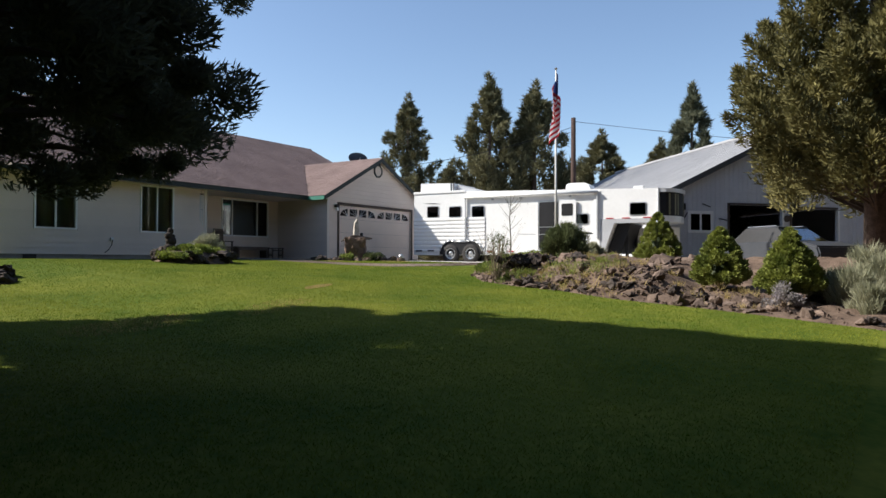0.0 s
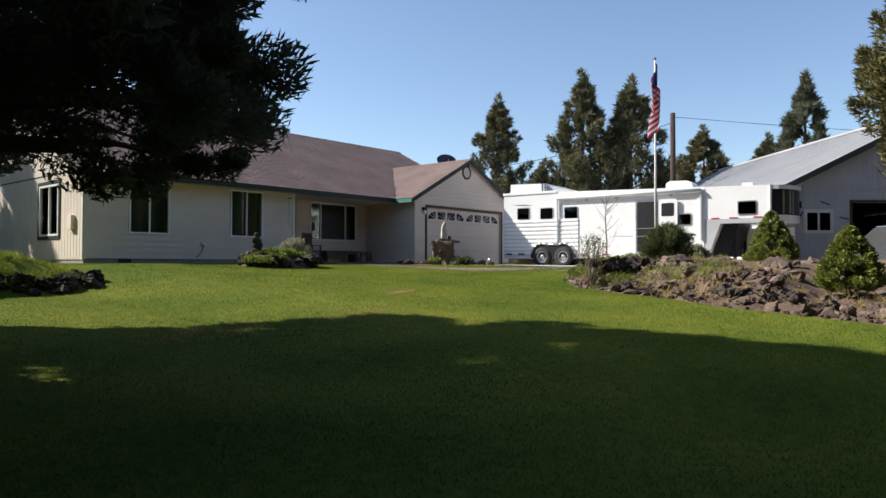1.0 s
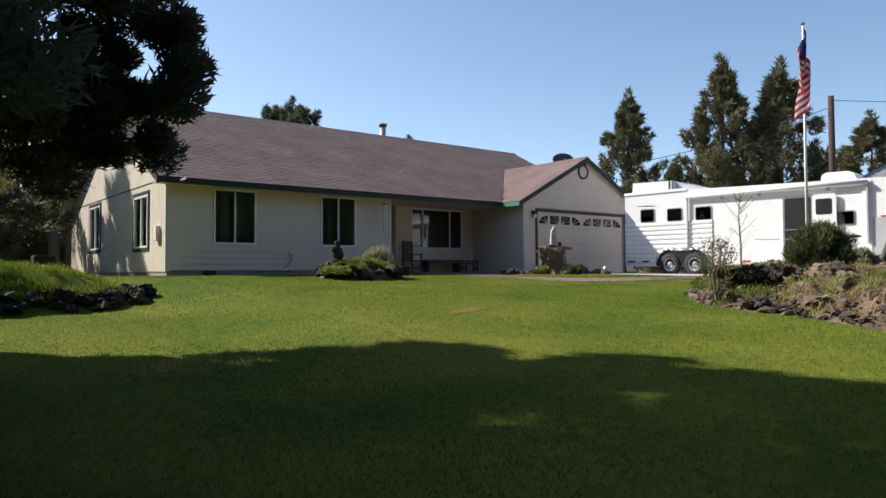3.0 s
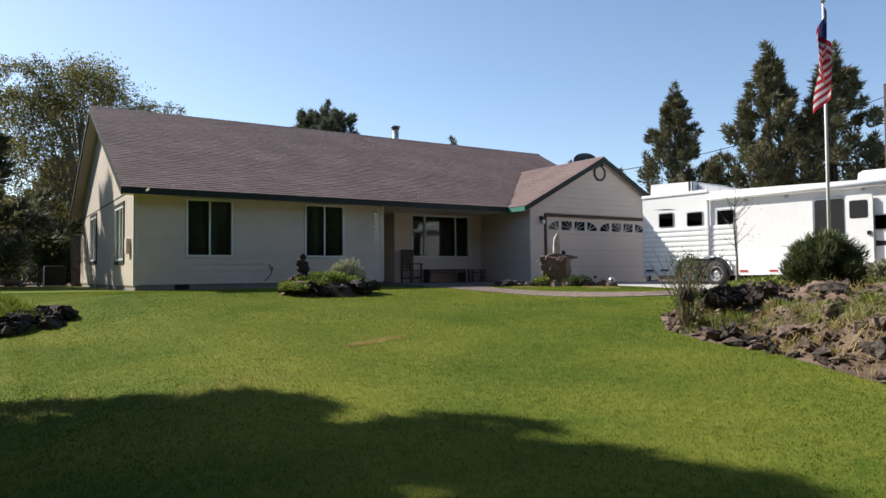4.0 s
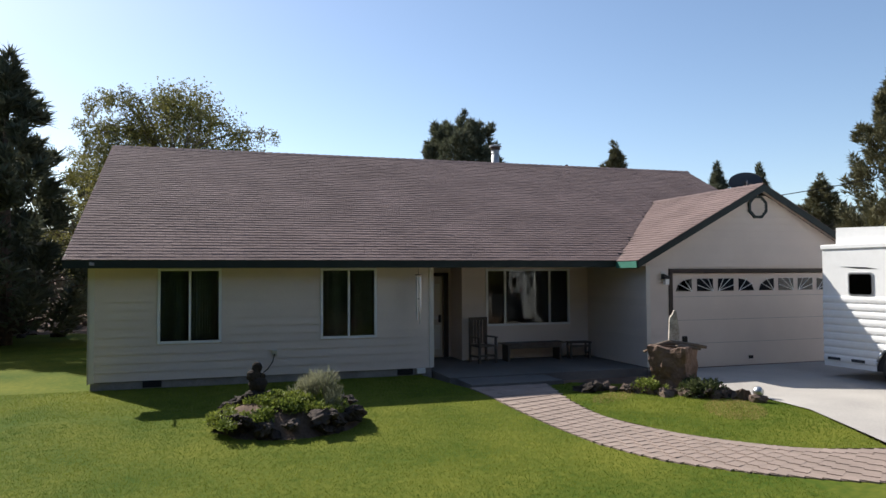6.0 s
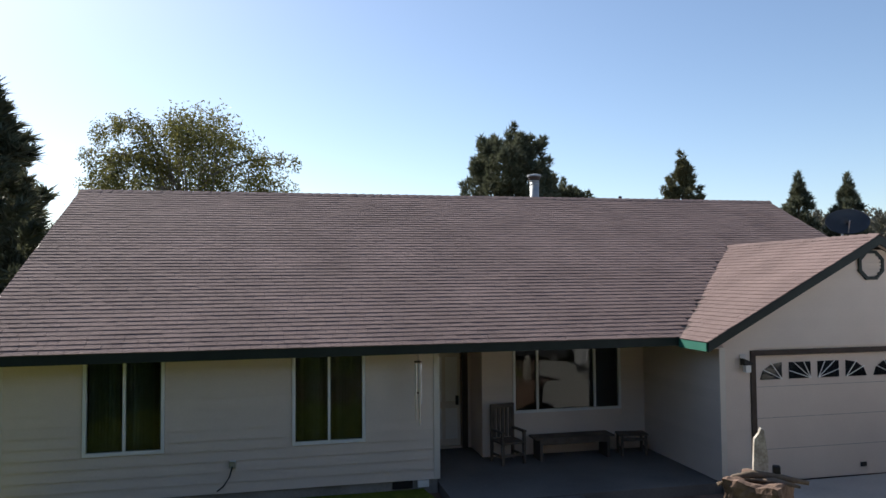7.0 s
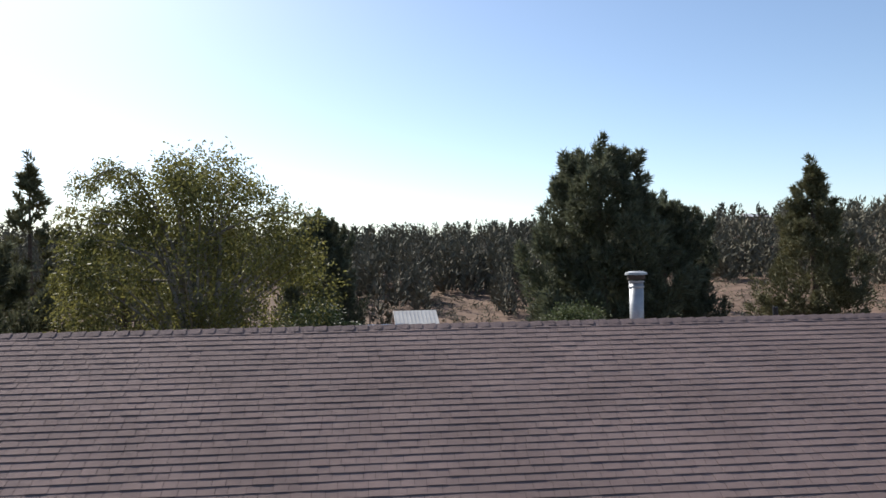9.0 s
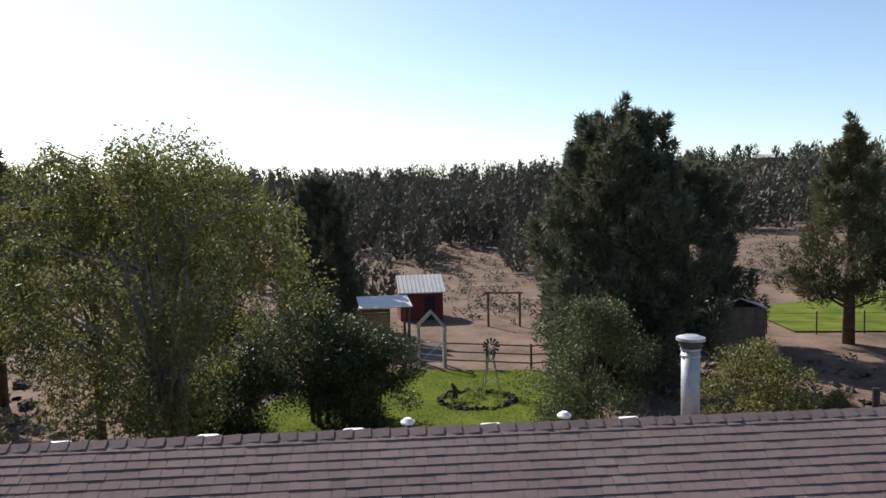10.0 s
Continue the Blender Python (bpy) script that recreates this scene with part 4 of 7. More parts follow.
for r, s in zip(rings, rings[1:]):
    for k in range(24):
        bm.faces.new((r[k], r[(k + 1) % 24], s[(k + 1) % 24], s[k]))
bm.faces.new(rings[0])
bmesh.ops.solidify(bm, geom=bm.faces[:], thickness=0.012)
part("reflector", bm, M_CARGREY, dish, smooth=True)
part("feed_arm", pipe([dm @ Vector((0, -0.3, 0.05)), dm @ Vector((0, -0.2, 0.45))], 0.015, 6), M_GALV, dish)

# outdoor unit beside the gable wall
unit = empty("heat_pump", -0.84, 13.30, ground_z(-0.84, 13.30))
tagged(unit, "dark green outdoor heat pump unit beside the gable wall", "heat pump")
part("cabinet", boxes((-0.38, -0.38, 0.06, 0.38, 0.38, 0.84), bevel=0.03), M_GREEN, unit)
part("base_pad", boxes((-0.45, -0.45, -0.1, 0.45, 0.45, 0.058)), M_CONCRETE, unit)
for k in range(9):
    part("louvre", boxes((-0.33, -0.392, 0.14 + k * 0.07, 0.33, -0.381, 0.17 + k * 0.07)), M_BLACK, unit)
part("fan_guard", pipe([(0, 0, 0.841), (0, 0, 0.865)], 0.28, 20), M_BLACK, unit)

# wind chime
chime = empty("wind_chime", 6.77, -0.30, 2.30)
tagged(chime, "long silver tube wind chime hanging under the eave", "wind chime")
part("plate", pipe([(0, 0, -0.02), (0, 0, 0.0)], 0.07, 16), M_DARKWOOD, chime)
part("cord", pipe([(0, 0, 0), (0, 0, 0.18)], 0.004, 5), M_BLACK, chime)
for k in range(5):
    a = k * 1.257
    part("chime_tube", pipe([(0.052 * math.cos(a), 0.052 * math.sin(a), -0.05), (0.052 * math.cos(a), 0.052 * math.sin(a), -0.75 - 0.09 * k)], 0.013, 8), M_ALU, chime)
part("clapper", pipe([(0, 0, -0.56), (0, 0, -0.54)], 0.035, 12), M_DARKWOOD, chime)


# porch furniture
def wooden_chair(x, y, rz, label):
    c = empty("porch_chair", x, y, 0.085, rz)
    tagged(c, label, "chair")
    part("seat", boxes((-0.26, -0.26, 0.40, 0.26, 0.24, 0.44), bevel=0.01), M_PORCHWOOD, c)
    for sx in (-0.24, 0.24):
        part("leg", boxes((sx - 0.025, -0.25, 0, sx + 0.025, -0.20, 0.62)), M_PORCHWOOD, c)
        part("back_post", boxes((sx - 0.025, 0.20, 0, sx + 0.025, 0.25, 1.12)), M_PORCHWOOD, c)
        part("arm", boxes((sx - 0.035, -0.27, 0.62, sx + 0.035, 0.22, 0.65)), M_PORCHWOOD, c)
        part("side_rail", boxes((sx - 0.02, -0.22, 0.14, sx + 0.02, 0.22, 0.18)), M_PORCHWOOD, c)
    for k in range(5):
        part("back_slat", boxes((-0.2 + k * 0.09, 0.21, 0.46, -0.15 + k * 0.09, 0.235, 1.06)), M_PORCHWOOD, c)
    part("top_rail", boxes((-0.26, 0.20, 1.04, 0.26, 0.245, 1.12)), M_PORCHWOOD, c)
    part("front_rail", boxes((-0.24, -0.24, 0.16, 0.24, -0.21, 0.21)), M_PORCHWOOD, c)


wooden_chair(8.82, 1.05, 12, "high-backed weathered wooden chair on the porch")
stool = empty("porch_stool", 11.5, 1.05, 0.085, -8)
tagged(stool, "low weathered wooden stool in the porch corner", "stool")
part("seat", boxes((-0.30, -0.18, 0.40, 0.30, 0.18, 0.44), bevel=0.008), M_PORCHWOOD, stool)
for sx in (-0.25, 0.25):
    for sy in (-0.14, 0.14):
        part("leg", boxes((sx - 0.022, sy - 0.022, 0, sx + 0.022, sy + 0.022, 0.40)), M_PORCHWOOD, stool)
    part("side_rail", boxes((sx - 0.015, -0.12, 0.12, sx + 0.015, 0.12, 0.16)), M_PORCHWOOD, stool)
part("front_rail", boxes((-0.23, -0.155, 0.30, 0.23, -0.125, 0.36)), M_PORCHWOOD, stool)
bench = empty("porch_bench", 10.2, 1.12, 0.085)
tagged(bench, "long low wooden bench under the picture window", "bench")
for k in range(4):
    part("seat_plank", boxes((-0.85, -0.22 + k * 0.112, 0.42, 0.85, -0.118 + k * 0.112, 0.455), bevel=0.004), M_PORCHWOOD, bench)
for sx in (-0.72, 0.72):
    part("leg", boxes((sx - 0.03, -0.20, 0, sx + 0.03, 0.20, 0.42)), M_PORCHWOOD, bench)
part("apron", boxes((-0.72, -0.21, 0.32, 0.72, -0.18, 0.42)), M_PORCHWOOD, bench)


# lap siding, board by board
def lap_boards(parent, axis, at, u0, u1, z0, z1, holes, step=0.178, top=None):
    z = z0
    while z < z1 - 0.02:
        zt = min(z + step, z1)
        a, b = (u0, u1) if top is None else top(z)
        if b - a < 0.1:
            break
        spans = [(a, b)]
        for h in holes:
            if h[2] - 0.03 < zt and h[3] + 0.03 > z:
                spans = [s for p, q in spans for s in ((p, min(q, h[0] - 0.031)), (max(p, h[1] + 0.031), q)) if s[1] - s[0] > 0.02]
        for p, q in spans:
            bm = bmesh.new()
            prof = [(at - 0.001, z + 0.002), (at - 0.024, z), (at - 0.006, zt), (at - 0.001, zt)]
            if axis == "y":
                prism(bm, prof, "x", p, q)
            else:
                lo = [bm.verts.new((d, p, zz)) for d, zz in prof]; hi = [bm.verts.new((d, q, zz)) for d, zz in prof]
                for k in range(4):
                    bm.faces.new((lo[k], lo[(k + 1) % 4], hi[(k + 1) % 4], hi[k]))
                bm.faces.new(lo); bm.faces.new(hi)
                bmesh.ops.recalc_face_normals(bm, faces=bm.faces)
            part("siding_board", bm, M_SIDING, parent)
        z += step


lap_boards(front, "y", 0.0, 0.09, 7.10, 0.16, WALL_TOP - 0.09, H_FRONT)
lap_boards(porch_wall, "y", 1.505, 8.42, 12.05, 0.10, WALL_TOP - 0.09, H_PORCH)
lap_boards(garage_side, "x", 12.05, -1.27, 1.50, 0.10, 2.48, [])
lap_boards(garage_front, "y", -1.27, 12.14, 18.33, 0.12, 2.44, [(12.66, 17.856, 0, 2.40)])
z = 2.44
while z < 4.2:   # boards of the garage gable, cut to the rake
    zt = min(z + 0.178, 4.26)
    ends = [(max(12.10, GX - (GZ - 0.15 - q) / GSL), min(18.52, GX + (GZ - 0.15 - q) / GSL)) for q in (z, zt)]
    bm = bmesh.new()
    q = [[bm.verts.new((x, y, h)) for x, h in ((ends[0][0], z), (ends[0][1], z), (ends[1][1], zt), (ends[1][0], zt))] for y in (-1.2705, 0)]
    for k, v in enumerate(q[1]):
        v.co.y = -1.294 if k < 2 else -1.276
    bm.faces.new(q[0]); bm.faces.new(q[1][::-1])
    for k in range(4):
        bm.faces.new((q[0][k], q[1][k], q[1][(k + 1) % 4], q[0][(k + 1) % 4]))
    bmesh.ops.recalc_face_normals(bm, faces=bm.faces)
    part("siding_board", bm, M_SIDING, garage_front)
    z += 0.178

# ---- plants ----
def foliage(rnd, lobes, per, length, width, up=0.6, out=0.6, jitter=0.5, stretch=1.2, axis_xy=(0, 0)):
    """Leafy sprays as slender triangles gathered round lobes (x, y, z, radius). Returns corners and triangles."""
    c = np.repeat(np.asarray(lobes, float), per, axis=0)
    n = len(c)
    g = rnd.normal(size=(n, 3))
    g /= np.linalg.norm(g, axis=1)[:, None] + 1e-9
    rad = rnd.random(n) ** 0.45
    p = c[:, :3] + g * (rad * c[:, 3])[:, None] * np.array([1, 1, stretch])
    o = p - np.array([axis_xy[0], axis_xy[1], 0]); o[:, 2] = 0
    o /= np.linalg.norm(o, axis=1)[:, None] + 1e-6
    d = o * out + np.array([0, 0, up]) + g * 0.5 + rnd.normal(size=(n, 3)) * jitter
    d /= np.linalg.norm(d, axis=1)[:, None] + 1e-9
    s = np.cross(d, rnd.normal(size=(n, 3)))
    s /= np.linalg.norm(s, axis=1)[:, None] + 1e-9
    ln = length * rnd.uniform(0.6, 1.35, n)[:, None]
    wd = width * rnd.uniform(0.6, 1.3, n)[:, None]
    v = np.stack([p - d * ln * 0.5, p + s * wd * 0.5, p + d * ln * 0.5, p - s * wd * 0.5], 1).reshape(-1, 3)
    i = np.arange(n)[:, None] * 4
    t = np.concatenate([i + np.array([0, 1, 2]), i + np.array([0, 2, 3])])
    return v, t


def tufts(rnd, lobes, per, length, width, lean=0.55, jitter=0.35, tall=2.1, axis_xy=(0, 0)):
    """Scaly evergreen sprays as slender triangles, gathered into pointed tufts (x, y, z, radius) that reach up and out."""
    L = np.asarray(lobes, float)
    o = L[:, :2] - np.array(axis_xy)
    o /= np.linalg.norm(o, axis=1)[:, None] + 1e-6
    ax = np.column_stack([o * lean, np.ones(len(L))]) + rnd.normal(size=(len(L), 3)) * 0.22
    ax /= np.linalg.norm(ax, axis=1)[:, None]
    c, ax = np.repeat(L, per, axis=0), np.repeat(ax, per, axis=0)
    n = len(c)
    u = rnd.random(n) ** 0.9
    side = rnd.normal(size=(n, 3))
    side -= (side * ax).sum(1)[:, None] * ax
    side /= np.linalg.norm(side, axis=1)[:, None] + 1e-9
    wide = (1 - u) ** 0.65 * np.minimum(1, (u + 0.12) / 0.3) * rnd.random(n) ** 0.4
    p = c[:, :3] + ax * ((u - 0.4) * tall * c[:, 3])[:, None] + side * (0.8 * c[:, 3] * wide)[:, None]
    d = ax * 0.8 + side * 0.65 + rnd.normal(size=(n, 3)) * jitter
    d /= np.linalg.norm(d, axis=1)[:, None] + 1e-9
    s = np.cross(d, rnd.normal(size=(n, 3)))
    s /= np.linalg.norm(s, axis=1)[:, None] + 1e-9
    ln = length * rnd.uniform(0.6, 1.35, n)[:, None]
    wd = width * rnd.uniform(0.6, 1.3, n)[:, None]
    v = np.stack([p - s * wd * 0.5, p + s * wd * 0.5, p + d * ln], 1).reshape(-1, 3)
    return v, np.arange(3 * n).reshape(-1, 3)


def cone_lobes(rnd, h0, h1, radius, count, size, power=0.8, lump=0.48, belly=0.22):
    """Lobes over a pointed crown from height h0 to h1."""
    out = []
    ph = rnd.random(4) * 6.28
    for k in range(count):
        f = (k + rnd.random()) / count
        f = f ** 1.15
        a = rnd.random() * 6.28
        env = min(1.0, (f + 0.12) / belly) ** 0.6 * (1 - f) ** power
        env *= 1 + lump * (0.5 * math.sin(3 * a + ph[0] + f * 9) + 0.5 * math.sin(5 * a + ph[1] - f * 14))
        r = radius * env * (0.55 + 0.45 * rnd.random() ** 0.6)
        out.append((r * math.cos(a), r * math.sin(a), h0 + (h1 - h0) * f, size * (0.35 + 0.65 * (1 - f)) * rnd.uniform(0.7, 1.3)))
    return out


def conifer(name, seed, height, radius, material, label, lobes=110, per=70, length=0.34, width=0.10, bottom=0.06, power=0.75, category="tree", group="", trunk_r=0.16, spread=0.55):
    rnd = np.random.default_rng(seed)
    tree = empty(name)
    L = cone_lobes(rnd, height * bottom, height * 0.93, radius, lobes, radius * spread * 0.42, power)
    L += [(0, 0, height * f, radius * 0.13) for f in (0.80, 0.86, 0.92, 0.97)]
    v, t = tufts(rnd, L, per, length, width)
    tris_mesh("crown", v, t, material, tree)
    part("trunk", pipe([(0, 0, -0.4), (0.05, 0.03, height * 0.3), (0, 0.05, height * 0.6), (0, 0, height * 0.9)], [trunk_r * 1.3, trunk_r, trunk_r * 0.6, 0.02], 8), M_BARK, tree, smooth=True)
    bm = bmesh.new()
    for l in L[:40]:
        tube(bm, [(0, 0, max(0.2, l[2] - 0.35 * math.hypot(l[0], l[1]))), (l[0] * 0.6, l[1] * 0.6, l[2] - 0.1), l[:3]], [0.05, 0.03, 0.008], 5, cap=False)
    part("branching", bm, M_BARK, tree)["kind"] = "stuff"
    return tagged(tree, label, category, group)


def set_at(ob, x, y, z=None, rz=0, s=1.0):
    ob.matrix_basis = pose(x, y, ground_z(x, y) if z is None else z, 0, 0, rz) @ Matrix.Diagonal((s, s, s, 1))
    return ob


def again(ob, x, y, z=None, rz=0, s=1.0, sz=None):
    c = copy_thing(ob, Matrix.Identity(4))
    c.matrix_basis = pose(x, y, ground_z(x, y) if z is None else z, 0, 0, rz) @ Matrix.Diagonal((s, s, sz or s, 1))
    return c


G_TREES = "junipers round the property"
# the large juniper by the lawn, whose boughs hang over the shade
rnd = np.random.default_rng(5)
TX, TY = -8.5, -13.5
big = empty("juniper_tree", TX, TY, -1.25)
tagged(big, "large old juniper with low hanging dark boughs beside the lawn", "tree", G_TREES)
L = []
for k in range(175):
    f = rnd.random() ** 1.1
    a = rnd.random() * 6.28
    env = (min(1, (f + 0.34) / 0.45)) * (1 - f) ** 0.5
    r = 3.75 * env * (0.35 + 0.65 * rnd.random() ** 0.5) * (1 + 0.08 * math.sin(4 * a + 7 * f))
    L.append((r * math.cos(a), r * math.sin(a), 2.55 + 8.6 * f - 0.05 * r + 0.25 * rnd.normal(), rnd.uniform(0.35, 0.62)))
for k in range(120):   # boughs that droop on the lawn side
    a = rnd.uniform(-1.5, 0.75)
    r = 2.4 + 1.65 * rnd.random() ** 0.6 + 0.40 * math.exp(-((a + 0.9) / 0.3) ** 2) - 0.55 * math.exp(-((a + 0.25) / 0.45) ** 2) + 0.12 * math.sin(11 * a)
    L.append((r * math.cos(a), r * math.sin(a), rnd.uniform(1.95, 4.6), rnd.uniform(0.16, 0.36)))
for k in range(42):   # high boughs reaching out over the lawn
    a, r = rnd.uniform(-0.80, -0.05), 3.3 + 1.75 * rnd.random() ** 0.7
    L.append((r * math.cos(a), r * math.sin(a), rnd.uniform(3.95, 5.6), rnd.uniform(0.18, 0.36)))
for k in range(10):   # boughs that reach out past the others
    a, r = rnd.uniform(-1.12, -0.90), rnd.uniform(3.6, 4.2)
    L.append((r * math.cos(a), r * math.sin(a), rnd.uniform(2.35, 3.4), rnd.uniform(0.14, 0.26)))
for k in range(36):
    a, r = rnd.uniform(-0.20, 0.12), rnd.uniform(3.7, 4.4)
    L.append((r * math.cos(a), r * math.sin(a), rnd.uniform(2.2, 4.0), rnd.uniform(0.14, 0.28)))
v, t = foliage(rnd, L, 640, 0.10, 0.022, up=0.35, out=0.5, jitter=0.55, stretch=0.85)
tris_mesh("crown", v, t, M_BIGJUNIPER, big)
part("trunk", pipe([(0, 0, -0.4), (0.1, 0.1, 1.5), (-0.1, 0.0, 4), (0.1, 0.1, 7.5), (0, 0, 10.5)], [0.55, 0.42, 0.33, 0.2, 0.03], 12), M_BARK, big, smooth=True)
for k, l in enumerate(L):
    if k % 3 == 0:
        r = math.hypot(l[0], l[1])
        b = pipe([(0, 0, max(1.2, l[2] - 0.25 * r)), (l[0] * 0.45, l[1] * 0.45, l[2] - 0.05 * r + 0.2), (l[0] * 0.8, l[1] * 0.8, l[2] + 0.12), l[:3]], [0.09, 0.06, 0.03, 0.008], 5)
        part("limb", b, M_BARK, big)

# a second one behind it, which throws the far edge of the shade
jw = empty("juniper_tree")
tagged(jw, "old high-crowned juniper growing beside the grassy rock mound", "tree", G_TREES)
JL = []
for k in range(640):
    h = rnd.uniform(3.2, 12.6)
    a = rnd.random() * 6.28
    r = max(0.5, min(2.5, 0.3 + 0.40 * (h - 3.0))) * min(1, (13.4 - h) / 4.0) ** 0.6 * (0.2 + 0.84 * rnd.random() ** 0.45)
    if h < 11.0 and r < 2.2 and noise.noise(Vector((r * math.cos(a), r * math.sin(a), h)) * 1.15) < -0.16:   # open gaps in the crown
        continue
    JL.append((r * math.cos(a), r * math.sin(a), h, rnd.uniform(0.24, 0.46)))
v, t = tufts(rnd, JL, 200, 0.28, 0.09)
tris_mesh("crown", v, t, M_JUNIPER_DARK, jw)
part("trunk", pipe([(0, 0, -0.4), (0.15, 0.1, 4), (-0.1, 0, 8), (0, 0, 12.5)], [0.45, 0.36, 0.25, 0.03], 10), M_BARK, jw, smooth=True)
for l in JL[::5]:
    part("limb", pipe([(0, 0, max(2.5, l[2] - 0.5 - 0.3 * math.hypot(l[0], l[1]))), (l[0] * 0.6, l[1] * 0.6, l[2] - 0.15), l[:3]], [0.07, 0.04, 0.01], 5), M_BARK, jw)
set_at(jw, -8.0, -6.0, -0.9)

# the juniper by the workshop
rj = conifer("juniper_tree", 21, 11.5, 3.6, M_JUNIPER_WARM, "broad juniper with yellow-green sunlit foliage near the workshop", lobes=420, per=420, length=0.19, width=0.062, bottom=0.22, power=0.40, group=G_TREES, trunk_r=0.3)
set_at(rj, 15.6, -20.0)
rj2 = conifer("juniper_tree", 22, 9.0, 3.0, M_JUNIPER_WARM, "olive-green juniper beside the workshop doors", lobes=220, per=170, length=0.26, width=0.09, bottom=0.2, power=0.5, group=G_TREES, trunk_r=0.25)
set_at(rj2, 19.5, -22.5)

pa = conifer("juniper_tree", 31, 13.4, 3.4, M_JUNIPER, "tall pointed juniper behind the garage", group=G_TREES, lobes=230, per=125, length=0.34, width=0.095, bottom=0.06, power=0.66)
set_at(pa, 37.1, 13.1)
pb_ = conifer("juniper_tree", 32, 11.6, 3.0, M_JUNIPER, "slender pointed juniper behind the horse trailer", group=G_TREES, lobes=210, per=125, length=0.34, width=0.095, bottom=0.04, power=0.70)
set_at(pb_, 29.6, 1.2)
again(pb_, 31.6, -0.9, rz=70, s=1.12, sz=0.97)["label"] = "grey-green juniper beside the utility pole"
again(pa, 33.5, 4.0, rz=40, s=0.62)["label"] = "low bushy juniper behind the horse trailer"
again(pb_, 26.0, 1.9, rz=160, s=0.55, sz=0.5)["label"] = "low dark juniper behind the trailer roof"
pe = conifer("juniper_tree", 33, 10.2, 2.4, M_JUNIPER_DARK, "dark pointed juniper behind the workshop", group=G_TREES, lobes=150, per=110, length=0.34, width=0.095)
set_at(pe, 32.5, -10.4)
for x, y, s in ((42, -1.4, 0.92), (46, 2.0, 0.8), (50, -3.5, 0.95), (54, -8, 0.9), (44, 9, 0.7), (39.5, 20.5, 0.8), (47, 16, 0.7), (58, 4, 0.9), (52, 24, 0.85)):
    again(pa, x, y, rz=x * 37 % 360, s=s * 1.08, sz=s * 0.8)["label"] = "distant rounded juniper beyond the workshop"

tc = conifer("juniper_tree", 41, 13.5, 3.6, M_JUNIPER_DARK, "massive dark juniper standing behind the house", group=G_TREES, lobes=470, per=170, bottom=0.03, power=0.20, length=0.36, width=0.10, trunk_r=0.3, spread=0.72)
set_at(tc, 18.6, 30.9)
# coarse tree for unseen places, added to block sky light
low = conifer("juniper_tree", 43, 13.5, 3.6, M_JUNIPER_DARK, "unseen dark juniper added round the lawn to block sky light", group=G_TREES, lobes=150, per=60, bottom=0.03, power=0.34, length=0.75, width=0.26, trunk_r=0.3)
set_at(low, -13, -26)
again(tc, 25.4, 39.0, rz=80, s=0.84)["label"] = "dark juniper beside the grey shed"
pr = conifer("juniper_tree", 42, 13.4, 3.4, M_JUNIPER, "olive juniper with a bare trunk by the green field", group=G_TREES, lobes=220, per=130, bottom=0.2, power=0.75, length=0.34, width=0.09, trunk_r=0.28)
set_at(pr, 34.6, 37.2)
again(tc, 2.4, 48.7, rz=130, s=0.72, sz=0.82)["label"] = "dark rounded juniper beyond the paddock"
again(tc, -8.2, 18.8, rz=200, s=0.80)["label"] = "dark juniper behind the gable end"
thin = conifer("juniper_tree", 44, 12.8, 2.2, M_JUNIPER, "thin ragged juniper with open grey boughs", group=G_TREES, lobes=150, per=44, bottom=0.2, power=0.7, spread=0.36)
set_at(thin, -14.5, 33.5, rz=50)
# another added tree that stays out of view
again(low, 14.0, -27, rz=90, s=0.9)["label"] = "unseen dark juniper added at the edge of the drive"
again(pe, -4.4, 11.6, rz=70, s=1.3, sz=0.97)["label"] = "dark pointed juniper close behind the gable end"
for x, y, s in ((42.3, 34, 1.12), (44.5, 31.6, 1.08)):
    again(pe, x, y, rz=x * 9, s=s)["label"] = "far slender juniper beyond the garage roof"
again(thin, -10.2, 30.5, rz=20)["label"] = "thin ragged juniper beyond the back yard"
for x, y, s in ((-9.5, 14.0, 0.62), (-15.5, 9.0, 0.7), (-13, 20, 0.9), (-17, 12, 0.9), (-14, 1, 0.8), (-19, 28, 0.9), (-5, 42, 0.75)):
    again(tc, x, y, rz=x * 53 % 360, s=s)["label"] = "dark juniper in the shade west of the house"


